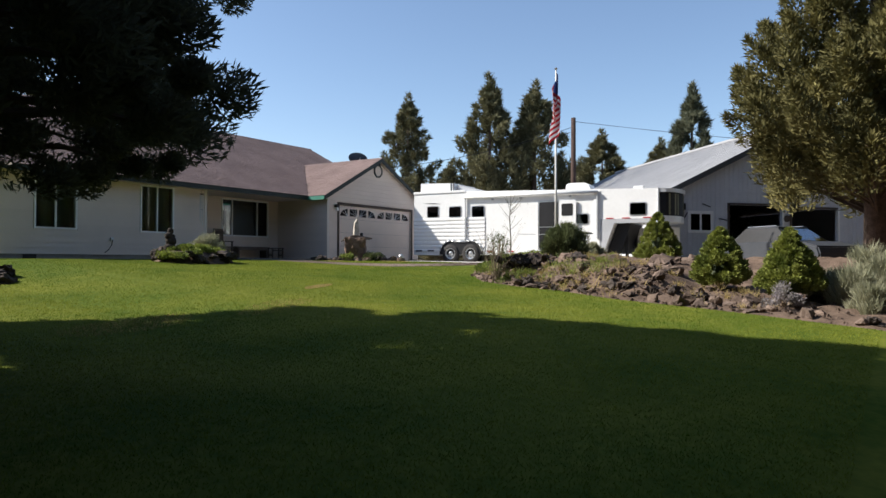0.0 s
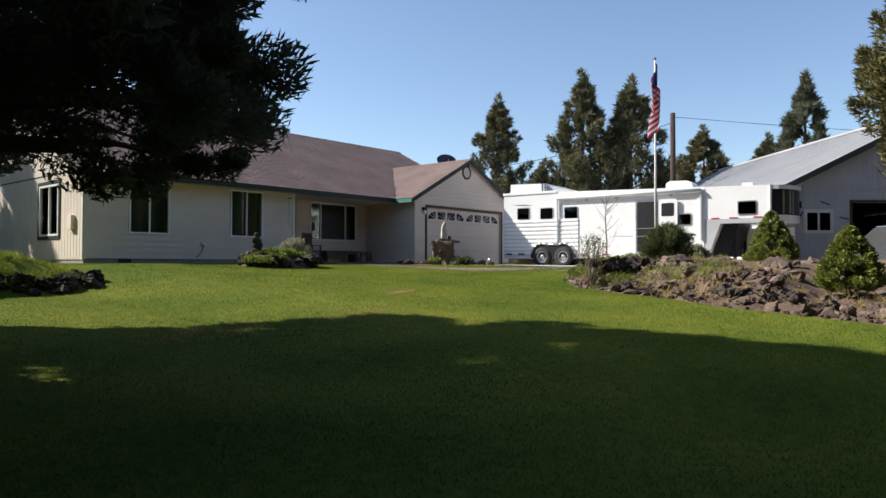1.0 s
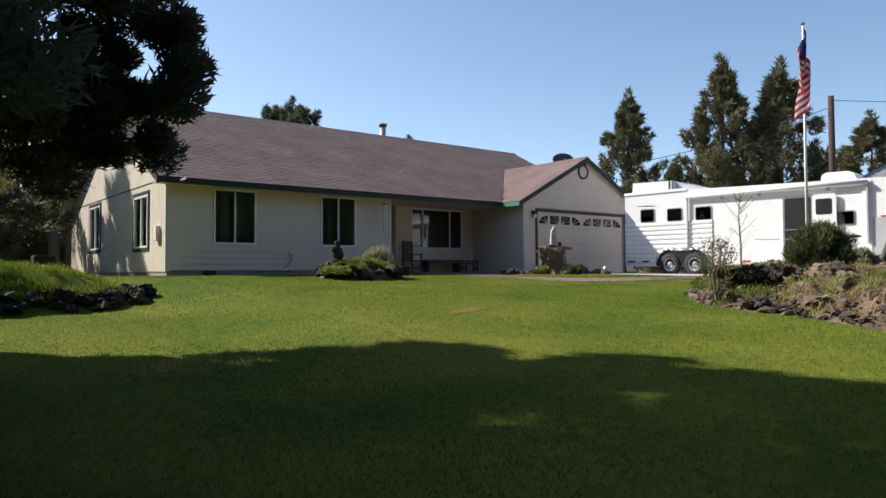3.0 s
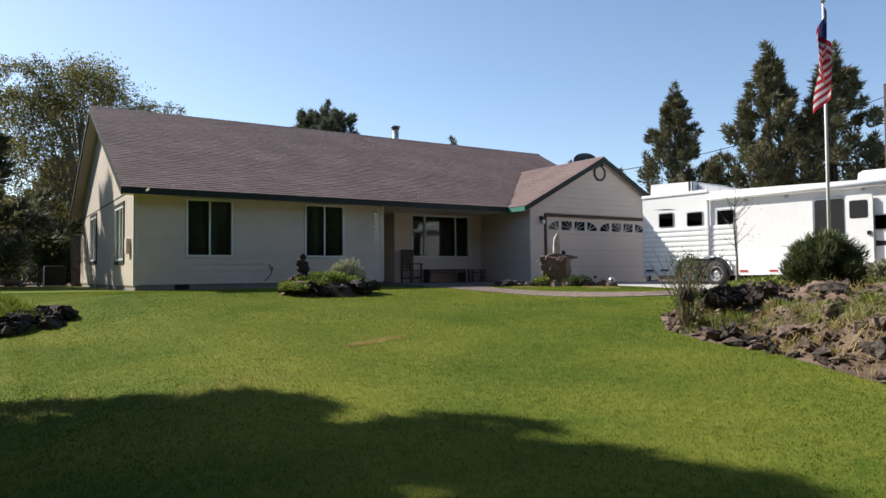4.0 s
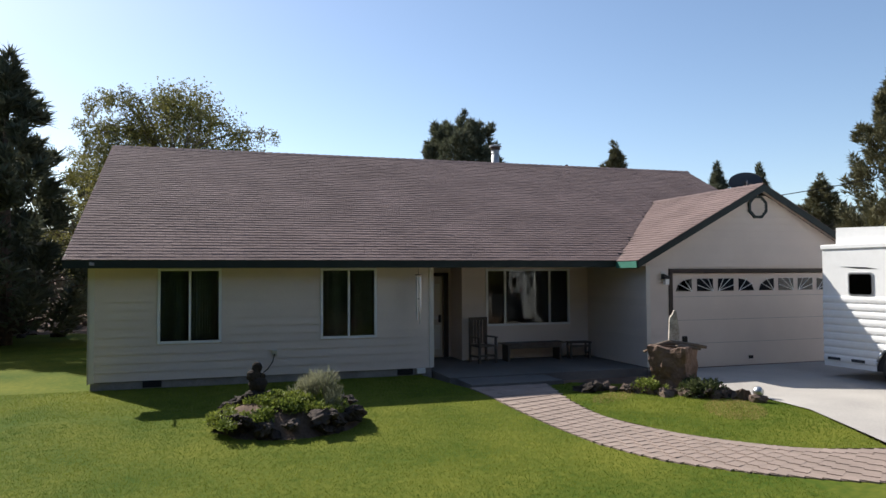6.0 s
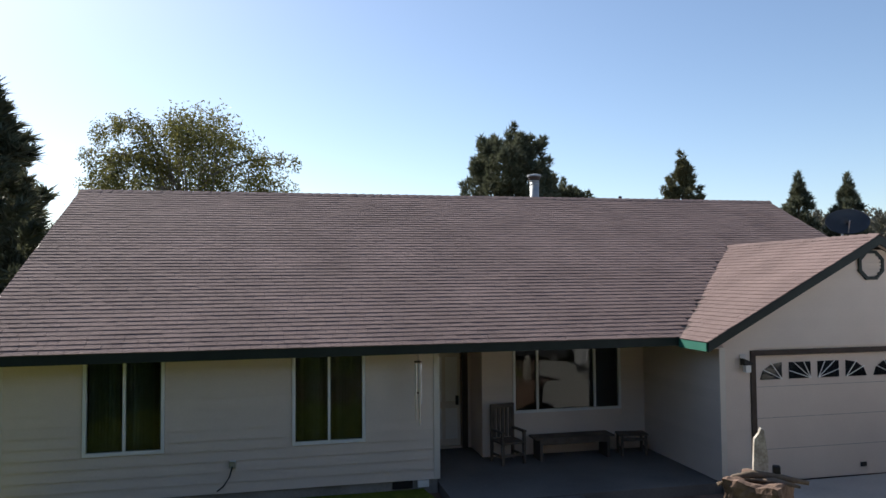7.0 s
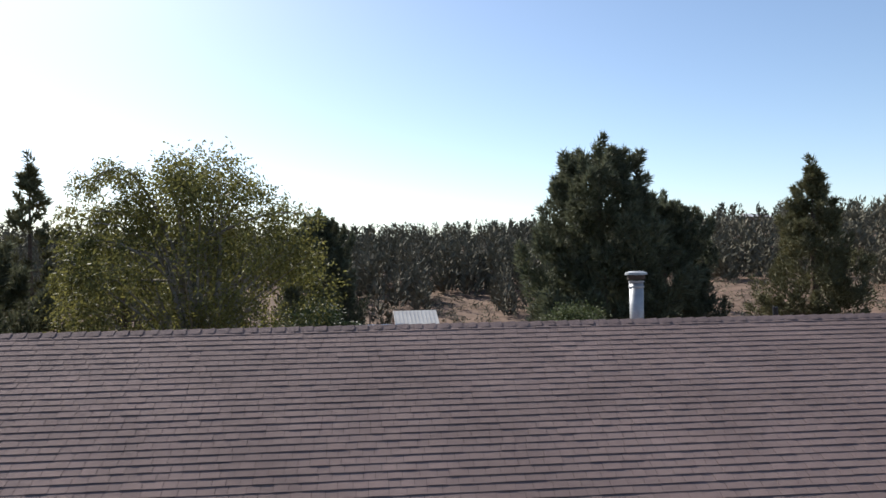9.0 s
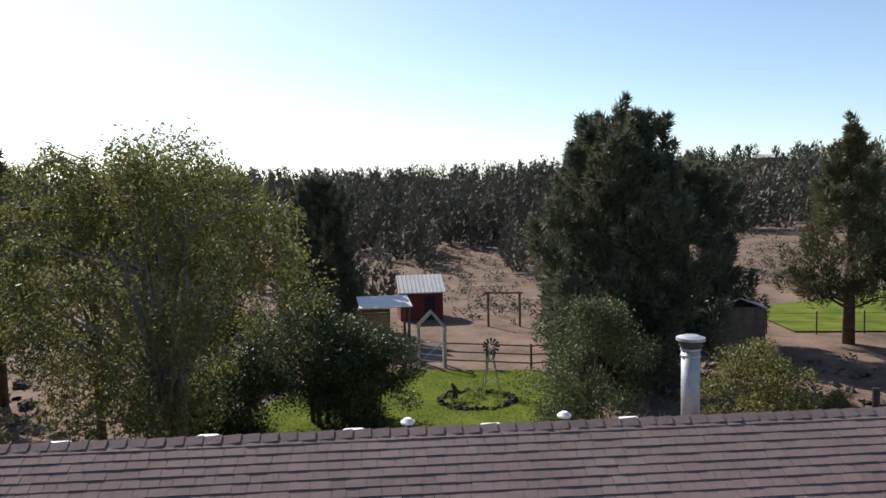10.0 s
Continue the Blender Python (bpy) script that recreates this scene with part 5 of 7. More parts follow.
def broadleaf(name, seed, height, radius, material, label, lobes=70, per=260, leaf=0.11, bottom=0.25, trunk_r=0.14, bark=None, stems=1, droop=0.0, flat=0.85, category="tree", group="", lobe=0.33, arms=0):
    """A leafy tree: forked limbs that end in lobes of separate leaves."""
    rnd = np.random.default_rng(seed)
    tree = empty(name)
    L = []
    for k in range(lobes):
        f = rnd.random()
        a = rnd.random() * 6.28
        env = math.sin(math.pi * min(1, 0.12 + 0.88 * f)) ** 0.6
        r = radius * env * rnd.random() ** 0.5
        L.append((r * math.cos(a), r * math.sin(a), height * (bottom + (0.95 - bottom) * f), radius * lobe * rnd.uniform(0.55, 1.2)))
    ends, wisps = [], []
    for k in range(arms):   # loose arching shoots that reach out of the crown
        a, reach = rnd.uniform(2.4, 4.0) if k % 5 else rnd.uniform(-1.2, 1.2), radius * rnd.uniform(0.7, 1.12)
        z0, z1 = height * rnd.uniform(0.5, 0.75), height * rnd.uniform(0.70, 0.94)
        if reach > radius:
            z1 -= height * 0.12
        q = [Vector((reach * f * math.cos(a), reach * f * math.sin(a), z0 + (z1 - z0) * math.sin(f * 2.1) / 0.87)) for f in (0.15, 0.4, 0.6, 0.75, 0.88, 1.0)]
        ends.append(q)
        for p in q[2:]:
            wisps += [(p.x + 0.15 * rnd.normal(), p.y + 0.15 * rnd.normal(), p.z - 0.18 * u, 0.30) for u in range(2)]
    v, t = foliage(rnd, L, per, leaf * 1.5, leaf * 0.62, up=-0.2 - droop, out=0.3, jitter=0.9, stretch=flat + droop)
    if wisps:
        v2, t2 = foliage(rnd, wisps, 64, leaf * 1.5, leaf * 0.55, up=-0.6, out=0.3, jitter=0.8, stretch=1.3)
        v, t = np.concatenate([v, v2]), np.concatenate([t, t2 + len(v)])
    tris_mesh("crown", v, t, material, tree)
    for s in range(stems):
        ox, oy = (0, 0) if stems == 1 else (0.3 * math.cos(s * 2.4), 0.3 * math.sin(s * 2.4))
        part("trunk", pipe([(ox, oy, -0.3), (ox * 1.6, oy * 1.6, height * bottom), (ox * 2.5, oy * 2.5, height * 0.6), (ox * 3, oy * 3, height * 0.85)], [trunk_r * 1.2, trunk_r, trunk_r * 0.5, 0.015], 8), bark or M_BARK, tree, smooth=True)
    for q in ends:
        part("limb", pipe(q, [0.06, 0.045, 0.032, 0.024, 0.016, 0.006], 5), bark or M_BARK, tree)
    for l in L[:lobes:2]:
        part("limb", pipe([(0, 0, height * bottom * rnd.uniform(0.8, 1.6)), (l[0] * 0.5, l[1] * 0.5, l[2] * 0.8), l[:3]], [trunk_r * 0.35, trunk_r * 0.2, 0.006], 5), bark or M_BARK, tree)
    return tagged(tree, label, category, group)


willow = broadleaf("willow_tree", 51, 10.7, 4.3, M_LEAF_WILLOW, "tall wispy pale green willow behind the house", lobes=130, per=330, leaf=0.10, bottom=0.26, trunk_r=0.2, bark=M_PALEBARK, stems=2, droop=0.35, lobe=0.25, arms=16)
set_at(willow, 0.7, 18.2)
w2 = broadleaf("locust_tree", 52, 9.0, 3.2, M_LEAF_WILLOW, "open feathery tree with brown trunk in the back yard", lobes=60, per=220, leaf=0.10, bottom=0.3, trunk_r=0.16, lobe=0.24)
set_at(w2, -3.6, 24.5)
apple = broadleaf("apple_tree", 53, 5.0, 2.7, M_LEAF_DARK, "dark dense fruit tree with several low stems", lobes=70, per=320, leaf=0.10, bottom=0.28, trunk_r=0.09, stems=3, droop=0.15)
set_at(apple, 4.4, 25.6)
thicket = broadleaf("leafy_shrub", 56, 4.0, 2.2, M_LEAF_DARK, "dark dense rounded shrub reaching down to the lawn", lobes=70, per=300, leaf=0.10, bottom=0.04, trunk_r=0.06, stems=3, category="shrub")
set_at(thicket, 6.3, 25.2)
again(thicket, 1.6, 24.0, rz=60, s=0.85)["label"] = "dark shrubby thicket below the willow"
again(thicket, -0.4, 22.6, rz=230, s=0.75)["label"] = "dark shrubby thicket below the willow"
b2 = broadleaf("leafy_shrub", 54, 5.2, 2.5, M_BUSH, "tall green leafy shrub at the edge of the back lawn", lobes=60, per=300, leaf=0.09, bottom=0.08, trunk_r=0.06, stems=3, category="shrub")
set_at(b2, 14.6, 22.8)
b3 = broadleaf("leafy_shrub", 55, 3.9, 2.1, M_LEAF_WILLOW, "yellowing fruit shrub behind the roof", lobes=55, per=240, leaf=0.09, bottom=0.12, trunk_r=0.05, stems=3, category="shrub")
set_at(b3, 19.8, 20.2)
for x, y, s in ((24, 22, 0.4), (22.5, 17, 0.5), (-7.5, 23, 0.6), (-2, 31, 0.5), (0.5, 36, 0.6), (4.5, 37.5, 0.55)):
    again(b3, x, y, rz=x * 41 % 360, s=s)["label"] = "low dry shrub on bare ground"
for x, y, s in ((-8.0, 10.5, 0.35), (-6.4, 12.5, 0.4), (-9.0, 6.0, 0.35)):
    again(b3, x, y, rz=x * 41 % 360, s=s)["label"] = "shaded shrub west of the house"

# unseen trees, added to close the place and deepen the lawn's shade
for x, y, s in ((-14.5, -16.5, 0.95), (-14, -8.5, 0.9), (-11.2, -9.8, 0.84)):
    again(tc, x, y, rz=x * 53 % 360, s=s)["label"] = "unseen tall juniper added to fill out the lawn's shade"
# these also stay unseen; they block sky light and darken window reflections
for x, y, s in ((-6.5, -28.5, 0.95), (0.5, -29, 1.0), (7.5, -30.5, 0.95), (-19, -21, 1.0), (12, -38, 1.0), (16, -35, 0.9), (22, -40, 1.0), (30, -36, 0.95), (-24, -8, 0.9), (-14, -21.5, 1.0), (-9.5, -27, 1.05), (-3, -26, 1.05), (3.5, -26.5, 1.0)):
    again(low, x, y, rz=x * 53 % 360, s=s)

# wooded hills
rnd = np.random.default_rng(77)
vv, tt, base = [], [], 0
count = 0
while count < 5200:
    a = rnd.uniform(-1.25, 1.9)
    d = 64 + 270 * rnd.random() ** 0.8
    x, y = 7 + d * math.sin(a), -3 + d * math.cos(a)
    if abs(math.degrees(a) - 7) < 2.6 and d < 96 or (FIELD_LAWN[0][0] - 6 < x < 78 and 30 < y < 60) or y < -40:
        continue
    if noise.noise(Vector((x * 0.03, y * 0.03, 9))) < (-0.02 if d < 105 else -0.3) and d < 170 or (abs(math.degrees(a) - 29.2) < 1.3 and 205 < d < 313):
        continue
    h = rnd.uniform(3.8, 11.0) * (1.0 if d > 90 else 0.75)
    r = h * rnd.uniform(0.17, 0.29)
    zb = ground_z(x, y)
    k = 170 if d < 130 else 64
    f = rnd.random(k) ** 1.25
    an = rnd.random(k) * 6.28
    lump = 1 + 0.25 * np.sin(3 * an + x) * np.sin(9 * f + y)
    env = r * np.minimum(1, (f + 0.08) / 0.22) ** 0.7 * (1 - f) ** 0.85 * lump * rnd.uniform(0.55, 1.0, k)
    c = np.stack([x + env * np.cos(an), y + env * np.sin(an), zb + h * (0.02 + 0.90 * f)], 1)
    sz = (r * (0.50 if d < 130 else 0.72) * (1 - 0.5 * f))[:, None]
    out = np.stack([np.cos(an) * 0.6, np.sin(an) * 0.6, 0.85 + 0 * an], 1) + 0.35 * rnd.normal(size=(k, 3))
    o = np.cross(out, rnd.normal(size=(k, 3))); o /= np.linalg.norm(o, axis=1)[:, None] + 1e-9
    tri = np.stack([c + o * sz * 0.28, c - o * sz * 0.28, c + out * sz * 0.95], 1)
    vv.append(tri.reshape(-1, 3)); tt.append(base + np.arange(3 * k).reshape(-1, 3)); base += 3 * k
    count += 1
tagged(tris_mesh("far_juniper_woods", np.concatenate(vv), np.concatenate(tt), M_FOREST), "grey-green juniper woods covering the far hills", "woods", kind="stuff")

# sagebrush on the dry ground
vv, tt, base = [], [], 0
for k in range(5600):
    a = rnd.uniform(-1.2, 1.2)
    d = 24 + 128 * rnd.random() ** 0.7
    x, y = 7 + d * math.sin(a), -3 + d * math.cos(a)
    if (-1 < x < 16 and y < 49) or (d < 42 and (x < -14 or x > 42)) or (28 < x < 80 and 33 < y < 60):
        continue
    s = rnd.uniform(0.25, 0.95)
    v, t = foliage(rnd, [(x, y, ground_z(x, y) + s * 0.35, s)], 26, 0.35 * s + 0.1, 0.10, up=0.6, stretch=0.7, axis_xy=(x, y))
    vv.append(v); tt.append(t + base); base += len(v)
tagged(tris_mesh("sagebrush", np.concatenate(vv), np.concatenate(tt), M_SAGE), "dry sagebrush scattered over the bare ground", "scrub", kind="stuff")

# ---- rock beds, path, yard things ----
ROCKS = [rock_mesh("stone", 100 + k, M_LAVA, 0.75, 2) for k in range(5)]
ROCKS_BROWN = [rock_mesh("stone", 200 + k, M_LAVA_BROWN, 0.65) for k in range(5)]
rr = random.Random(12)


def stone(parent, x, y, z, s, meshes, flat=1.0, sink=0.2):
    ob = new("stone", rr.choice(meshes))
    ob.parent = parent
    ob.matrix_basis = pose(x, y, z + s * (0.35 - sink) * flat, rr.uniform(-20, 20), rr.uniform(-20, 20), rr.uniform(0, 360)) @ Matrix.Diagonal((s * rr.uniform(0.85, 1.3), s * rr.uniform(0.75, 1.1), s * flat * rr.uniform(0.8, 1.2), 1))
    return ob


def edge_distance(x, y, poly):
    best = 1e9
    for (x0, y0), (x1, y1) in zip(poly, poly[1:] + poly[:1]):
        dx, dy = x1 - x0, y1 - y0
        t = max(0, min(1, ((x - x0) * dx + (y - y0) * dy) / (dx * dx + dy * dy)))
        best = min(best, math.hypot(x - x0 - t * dx, y - y0 - t * dy))
    return best


# the long lava bed
BED = [(3.2, -24), (3.3, -21), (3.9, -18.2), (4.3, -16), (5.0, -14.4), (5.0, -13.5), (5.5, -12.3), (7.2, -11.0), (9.0, -10.1), (9.95, -9.46), (11.2, -10.2), (12.8, -10.63), (14.15, -10.95), (14.55, -12.6), (15.0, -15), (15.5, -19), (14, -24)]
ROCKY = [(3.9, -18.2), (4.3, -16), (5.0, -14.4), (5.0, -13.5), (5.5, -12.3), (7.2, -11.0)]


def bed_z(x, y):
    d = edge_distance(x, y, BED)
    top = 0.05 + 0.12 * noise.noise(Vector((x * 0.7, y * 0.7, 1.0)))
    top -= 0.9 * smooth_step(-14.8, -18, y) * (1 - smooth_step(8.5, 12.5, x))
    g = ground_z(x, y)
    return g + (max(top - g, 0.08)) * smooth_step(0.0, 1.7, d) + (0.05 * noise.noise(Vector((x * 2.2, y * 2.2, 5))) + 0.085 * noise.noise(Vector((x * 4.5, y * 4.5, 8))) + 0.05 * noise.noise(Vector((x * 11, y * 11, 2)))) * smooth_step(0.0, 0.35, d)


bed = poly_sheet("rock_bed", BED, 0.13, bed_z, M_BEDSOIL)
tagged(bed, "raised bed of brown soil and tumbled lava rock beside the lawn", "rock bed")
placed = 0
while placed < 185:
    x, y = rr.uniform(3.6, 14.5), rr.uniform(-21, -10.4)
    if not in_poly(x, y, BED):
        continue
    d = edge_distance(x, y, ROCKY)
    if d > 2.3 and rr.random() > 0.10 or (d > 1.0 and rr.random() < 0.45):
        continue
    if x > 6.8 and y > -12.3 and rr.random() < 0.85:
        continue
    s = rr.choice((0.12, 0.15, 0.18, 0.22, 0.27, 0.36)) * rr.uniform(0.8, 1.2)
    stone(bed, x, y, bed_z(x, y), s, ROCKS_BROWN if rr.random() < 0.88 else ROCKS, 0.8)
    placed += 1
for k in range(34):   # the black outcrop
    stone(bed, 6.3 + rr.gauss(0, 0.27), -13.05 + rr.gauss(0, 0.24), bed_z(6.3, -13.1) + rr.uniform(-0.05, 0.18), rr.uniform(0.14, 0.36), ROCKS)
for k in range(9):
    ex, ey = 5.15 - 0.115 * k + 0.01 * k * k + rr.gauss(0, 0.06), -13.5 - k * 0.5 + rr.gauss(0, 0.1)
    stone(bed, ex + 0.15, ey, bed_z(ex + 0.15, ey) - 0.03, rr.uniform(0.22, 0.42), ROCKS)
for x, y, s in ((7.3, -14.9, 0.9), (8.2, -15.8, 0.8), (9.4, -15.4, 0.9), (10.6, -15.2, 1.0), (11.8, -15.6, 1.0), (8.9, -16.8, 0.8), (12.6, -14.9, 0.8), (7.6, -16.2, 0.7), (6.9, -13.9, 0.6), (7.9, -13.4, 0.5), (8.8, -13.6, 0.55), (9.7, -13.9, 0.5), (4.0, -19.4, 0.55), (3.8, -20.2, 0.5), (10.0, -16.6, 0.8), (11.0, -16.5, 0.9), (13.2, -15.7, 0.9)):
    stone(bed, x, y, bed_z(x, y) - 0.05, s * 0.62, ROCKS_BROWN, 0.85, 0.15)

# broken chips between the stones
chip = ROCKS_BROWN[0]
cv = np.empty(len(chip.vertices) * 3); chip.vertices.foreach_get("co", cv); cv = cv.reshape(-1, 3)
chip.calc_loop_triangles()
ct = np.array([p.vertices[:] for p in chip.loop_triangles])
vs, ts, base = [], [], 0
while base < 700 * len(cv):
    x, y = rr.uniform(3.6, 14), rr.uniform(-20, -10.6)
    if not in_poly(x, y, BED) or edge_distance(x, y, ROCKY) > rr.uniform(0.3, 3.2) or (y > -12.0 and x > 6.8):
        continue
    m = np.array(pose(0, 0, 0, rr.uniform(0, 360), rr.uniform(0, 360), rr.uniform(0, 360)).to_3x3())
    vs.append(cv @ m * rr.uniform(0.03, 0.11) + np.array((x, y, bed_z(x, y) + 0.012)))
    ts.append(ct + base); base += len(cv)
chips = tris_mesh("rubble", np.concatenate(vs), np.concatenate(ts), M_LAVA_BROWN, bed)
chips["kind"] = "stuff"
rnd = np.random.default_rng(9)


def scatter_stuff(name, label, material, spots, per, length, width, category, up=0.7, stretch=0.6):
    vs, ts, base = [], [], 0
    for x, y, z, r in spots:
        v, t = foliage(rnd, [(x, y, z, r)], per, length, width, up=up, stretch=stretch, axis_xy=(x, y))
        vs.append(v); ts.append(t + base); base += len(v)
    return tagged(tris_mesh(name, np.concatenate(vs), np.concatenate(ts), material), label, category, kind="stuff")


cover = []
while len(cover) < 150:
    x, y = rnd.uniform(6.6, 13.5), rnd.uniform(-13.0, -10.4)
    if in_poly(x, y, BED) and edge_distance(x, y, BED) > 0.15 and y > -12.1 - 0.12 * (x - 6.6):
        cover.append((x, y, bed_z(x, y) + 0.08, rnd.uniform(0.14, 0.30)))
scatter_stuff("ground_cover", "bright yellow-green low plants over the top of the rock bed", M_GROUNDCOVER, cover, 170, 0.065, 0.032, "plants")
weeds = []
while len(weeds) < 80:
    x, y = rnd.uniform(4.0, 9.5), rnd.uniform(-19, -11.5)
    if in_poly(x, y, BED) and edge_distance(x, y, ROCKY) < 2.6:
        weeds.append((x, y, bed_z(x, y) + 0.07, rnd.uniform(0.07, 0.2)))
scatter_stuff("bed_weeds", "thin grass and weeds between the lava rocks", M_DRYGRASS, weeds, 40, 0.13, 0.009, "plants", up=1.6)
scatter_stuff("bed_grass", "green grass tufts along the rock edge", M_GROUNDCOVER, [(5.9 + 0.3 * rnd.normal(), -14.2 + 0.5 * rnd.normal(), -0.1, 0.2) for _ in range(5)] + [(5.5 + 0.25 * rnd.normal(), -12.9 + 0.3 * rnd.normal(), -0.25, 0.15) for _ in range(5)] + [(x, y, bed_z(x, y) + 0.04, 0.17) for x, y in ((5.15 + 0.9 * rnd.random() + 0.1 * k / 8, -15.6 + 2.9 * rnd.random()) for k in range(46))], 60, 0.11, 0.010, "plants", up=1.8)


def bush(name, x, y, z, r, h, material, label, seed, lobes=26, per=240, length=0.16, width=0.04, up=0.7, category="shrub", jitter=0.5):
    g = np.random.default_rng(seed)
    ob = empty(name, x, y, z)
    L = []
    for k in range(lobes):
        a, f = g.random() * 6.28, g.random() ** 0.8
        q = r * math.sqrt(max(0, 1 - (f * 0.95) ** 2.4)) * (0.35 + 0.5 * g.random())
        L.append((q * math.cos(a), q * math.sin(a), h * (0.08 + 0.8 * f), r * g.uniform(0.22, 0.4)))
    v, t = foliage(g, L, per, length, width, up=up, jitter=jitter, stretch=1.0)
    tris_mesh("foliage", v, t, material, ob)
    bm = bmesh.new()
    for l in L[:14]:
        tube(bm, [(0, 0, -0.08), (l[0] * 0.5, l[1] * 0.5, l[2] * 0.5), l[:3]], [0.02, 0.012, 0.004], 5, cap=False)
    part("branching", bm, M_TWIG, ob)["kind"] = "stuff"
    return tagged(ob, label, category)


straw = np.random.default_rng(17)
sv, st_ = [], []
for k in range(150):
    x, y = 5.35 + 0.42 * straw.normal(), -15.3 + 0.6 * straw.normal()
    if not in_poly(x, y, BED):
        continue
    a, l = straw.random() * 6.28, straw.uniform(0.15, 0.42)
    x1, y1 = x + l * math.cos(a), y + l * math.sin(a)
    if in_poly(x1, y1, BED):
        p0, p1 = Vector((x, y, bed_z(x, y) + 0.05)), Vector((x1, y1, bed_z(x1, y1) + 0.05 + 0.06 * straw.random()))
        w = Vector((-(y1 - y), x1 - x, 0)).normalized() * 0.006
        b = len(sv)
        pm = (p0 + p1) / 2 + Vector((0, 0, 0.04))
        sv += [p0 - w, p0 + w, pm + w, pm - w, p1]
        st_ += [(b, b + 1, b + 2), (b, b + 2, b + 3), (b + 3, b + 2, b + 4)]
tagged(tris_mesh("straw", sv, st_, M_DRYGRASS), "pulled dry straw lying on the bed's earth slope", "straw", kind="stuff")

bush("evergreen_bush", 8.65, -13.05, bed_z(8.65, -13.05) - 0.03, 0.70, 0.98, M_BUSH, "spiky dark green evergreen bush beside the flagpole", 3, lobes=44, per=420, length=0.17, width=0.017, up=1.0)
bush("grey_shrub", 12.0, -12.4, bed_z(12.0, -12.4), 0.5, 0.55, M_SILVER, "low grey-leaved shrub on the rock bed", 4, lobes=14)
bush("currant_bush", 5.65, -12.6, bed_z(5.65, -12.6), 0.48, 1.15, M_BUSH, "sparse many-stemmed bush with small dark leaves", 6, lobes=34, per=46, length=0.042, width=0.02)
stems = [o for o in scene.objects if o.name == "currant_bush"][0]
for k in range(34):
    a, lean = rr.uniform(0, 6.28), rr.uniform(0.15, 0.55)
    h = rr.uniform(0.75, 1.25)
    part("stem", pipe([(0.06 * math.cos(a), 0.06 * math.sin(a), -0.05), (0.5 * lean * math.cos(a), 0.5 * lean * math.sin(a), h * 0.5), (lean * math.cos(a) * 1.2, lean * math.sin(a) * 1.2, h)], [0.008, 0.006, 0.002], 5), M_TWIG, stems)

sap = empty("sapling", 8.6, -11.4, bed_z(8.6, -11.4))
tagged(sap, "thin young tree with bare grey twigs in the rock bed", "sapling")
part("trunk", pipe([(0, 0, -0.1), (0.02, 0, 0.7), (-0.02, 0.02, 1.3), (0.03, 0, 2.0)], [0.028, 0.022, 0.014, 0.004], 7), M_PALEBARK, sap)
for k in range(16):
    a, z = rr.uniform(0, 6.28), rr.uniform(0.85, 1.75)
    l = rr.uniform(0.25, 0.6) * (1.2 - z * 0.35)
    part("twig", pipe([(0, 0, z), (l * 0.5 * math.cos(a), l * 0.5 * math.sin(a), z + l * 0.45), (l * math.cos(a), l * math.sin(a), z + l * 1.0)], [0.008, 0.005, 0.002], 4), M_PALEBARK, sap)
v, t = foliage(rnd, [(0.25 * rnd.normal(), 0.25 * rnd.normal(), rnd.uniform(0.9, 2.1), 0.12) for _ in range(20)], 4, 0.035, 0.016)
tris_mesh("leaves", v, t, M_LEAF, sap)


def dwarf_spruce(x, y, z, h, r, seed, label):
    g = np.random.default_rng(seed)
    ob = empty("dwarf_spruce", x, y, z)
    L = []
    for k in range(190):
        f = g.random() ** 1.25
        a = g.random() * 6.28
        q = r * (min(1, (f + 0.10) / 0.22)) * (1 - f) ** 0.72 * (0.62 + 0.38 * g.random() ** 0.5)
        L.append((q * math.cos(a), q * math.sin(a), h * (0.04 + 0.93 * f), 0.10 * (1.25 - 0.7 * f)))
    v, t = foliage(g, L, 190, 0.075, 0.026, up=0.5, out=0.8, jitter=0.45, stretch=1.0)
    tris_mesh("foliage", v, t, M_SPRUCE, ob)
    bm = bmesh.new()
    bmesh.ops.create_cone(bm, cap_ends=True, segments=14, radius1=r * 0.42, radius2=0.02, depth=h * 0.76, matrix=Matrix.Translation((0, 0, h * 0.39)))
    part("inner_growth", bm, M_LEAF_DARK, ob)
    part("trunk", pipe([(0, 0, -0.1), (0, 0, h * 0.5)], [0.05, 0.02], 7), M_BARK, ob)
    tagged(ob, label, "shrub", "cone-shaped spruces in the rock bed")


dwarf_spruce(12.8, -14.3, -0.03, 1.56, 0.82, 61, "dense cone-shaped dwarf spruce before the trailer nose")
dwarf_spruce(6.9, -17.4, -0.47, 1.22, 0.66, 62, "dense cone-shaped dwarf spruce among brown boulders")
dwarf_spruce(5.5, -18.95, -0.59, 1.22, 0.64, 63, "dense cone-shaped dwarf spruce at the bed's grassy end")
for k, (x, y, r, h) in enumerate(((5.8, -20.0, 0.5, 0.75), (6.6, -20.4, 0.6, 0.9), (7.4, -20.2, 0.6, 0.95), (5.0, -20.3, 0.4, 0.5), (8.4, -20.8, 0.6, 0.9), (6.1, -19.5, 0.35, 0.5), (4.6, -21.2, 0.5, 0.6), (6.8, -21.8, 0.6, 0.8))):
    bush("silver_grass", x, y, bed_z(x, y) - 0.02, r, h, M_SILVER, "clump of pale silvery ornamental grass", 70 + k, lobes=18, per=150, length=0.30, width=0.012, up=1.8)
bush("purple_mound", 4.7, -19.0, bed_z(4.7, -19.0), 0.38, 0.38, M_LAVENDER, "low mound of faded purple flowers", 81, lobes=14, per=160, length=0.05, width=0.02)

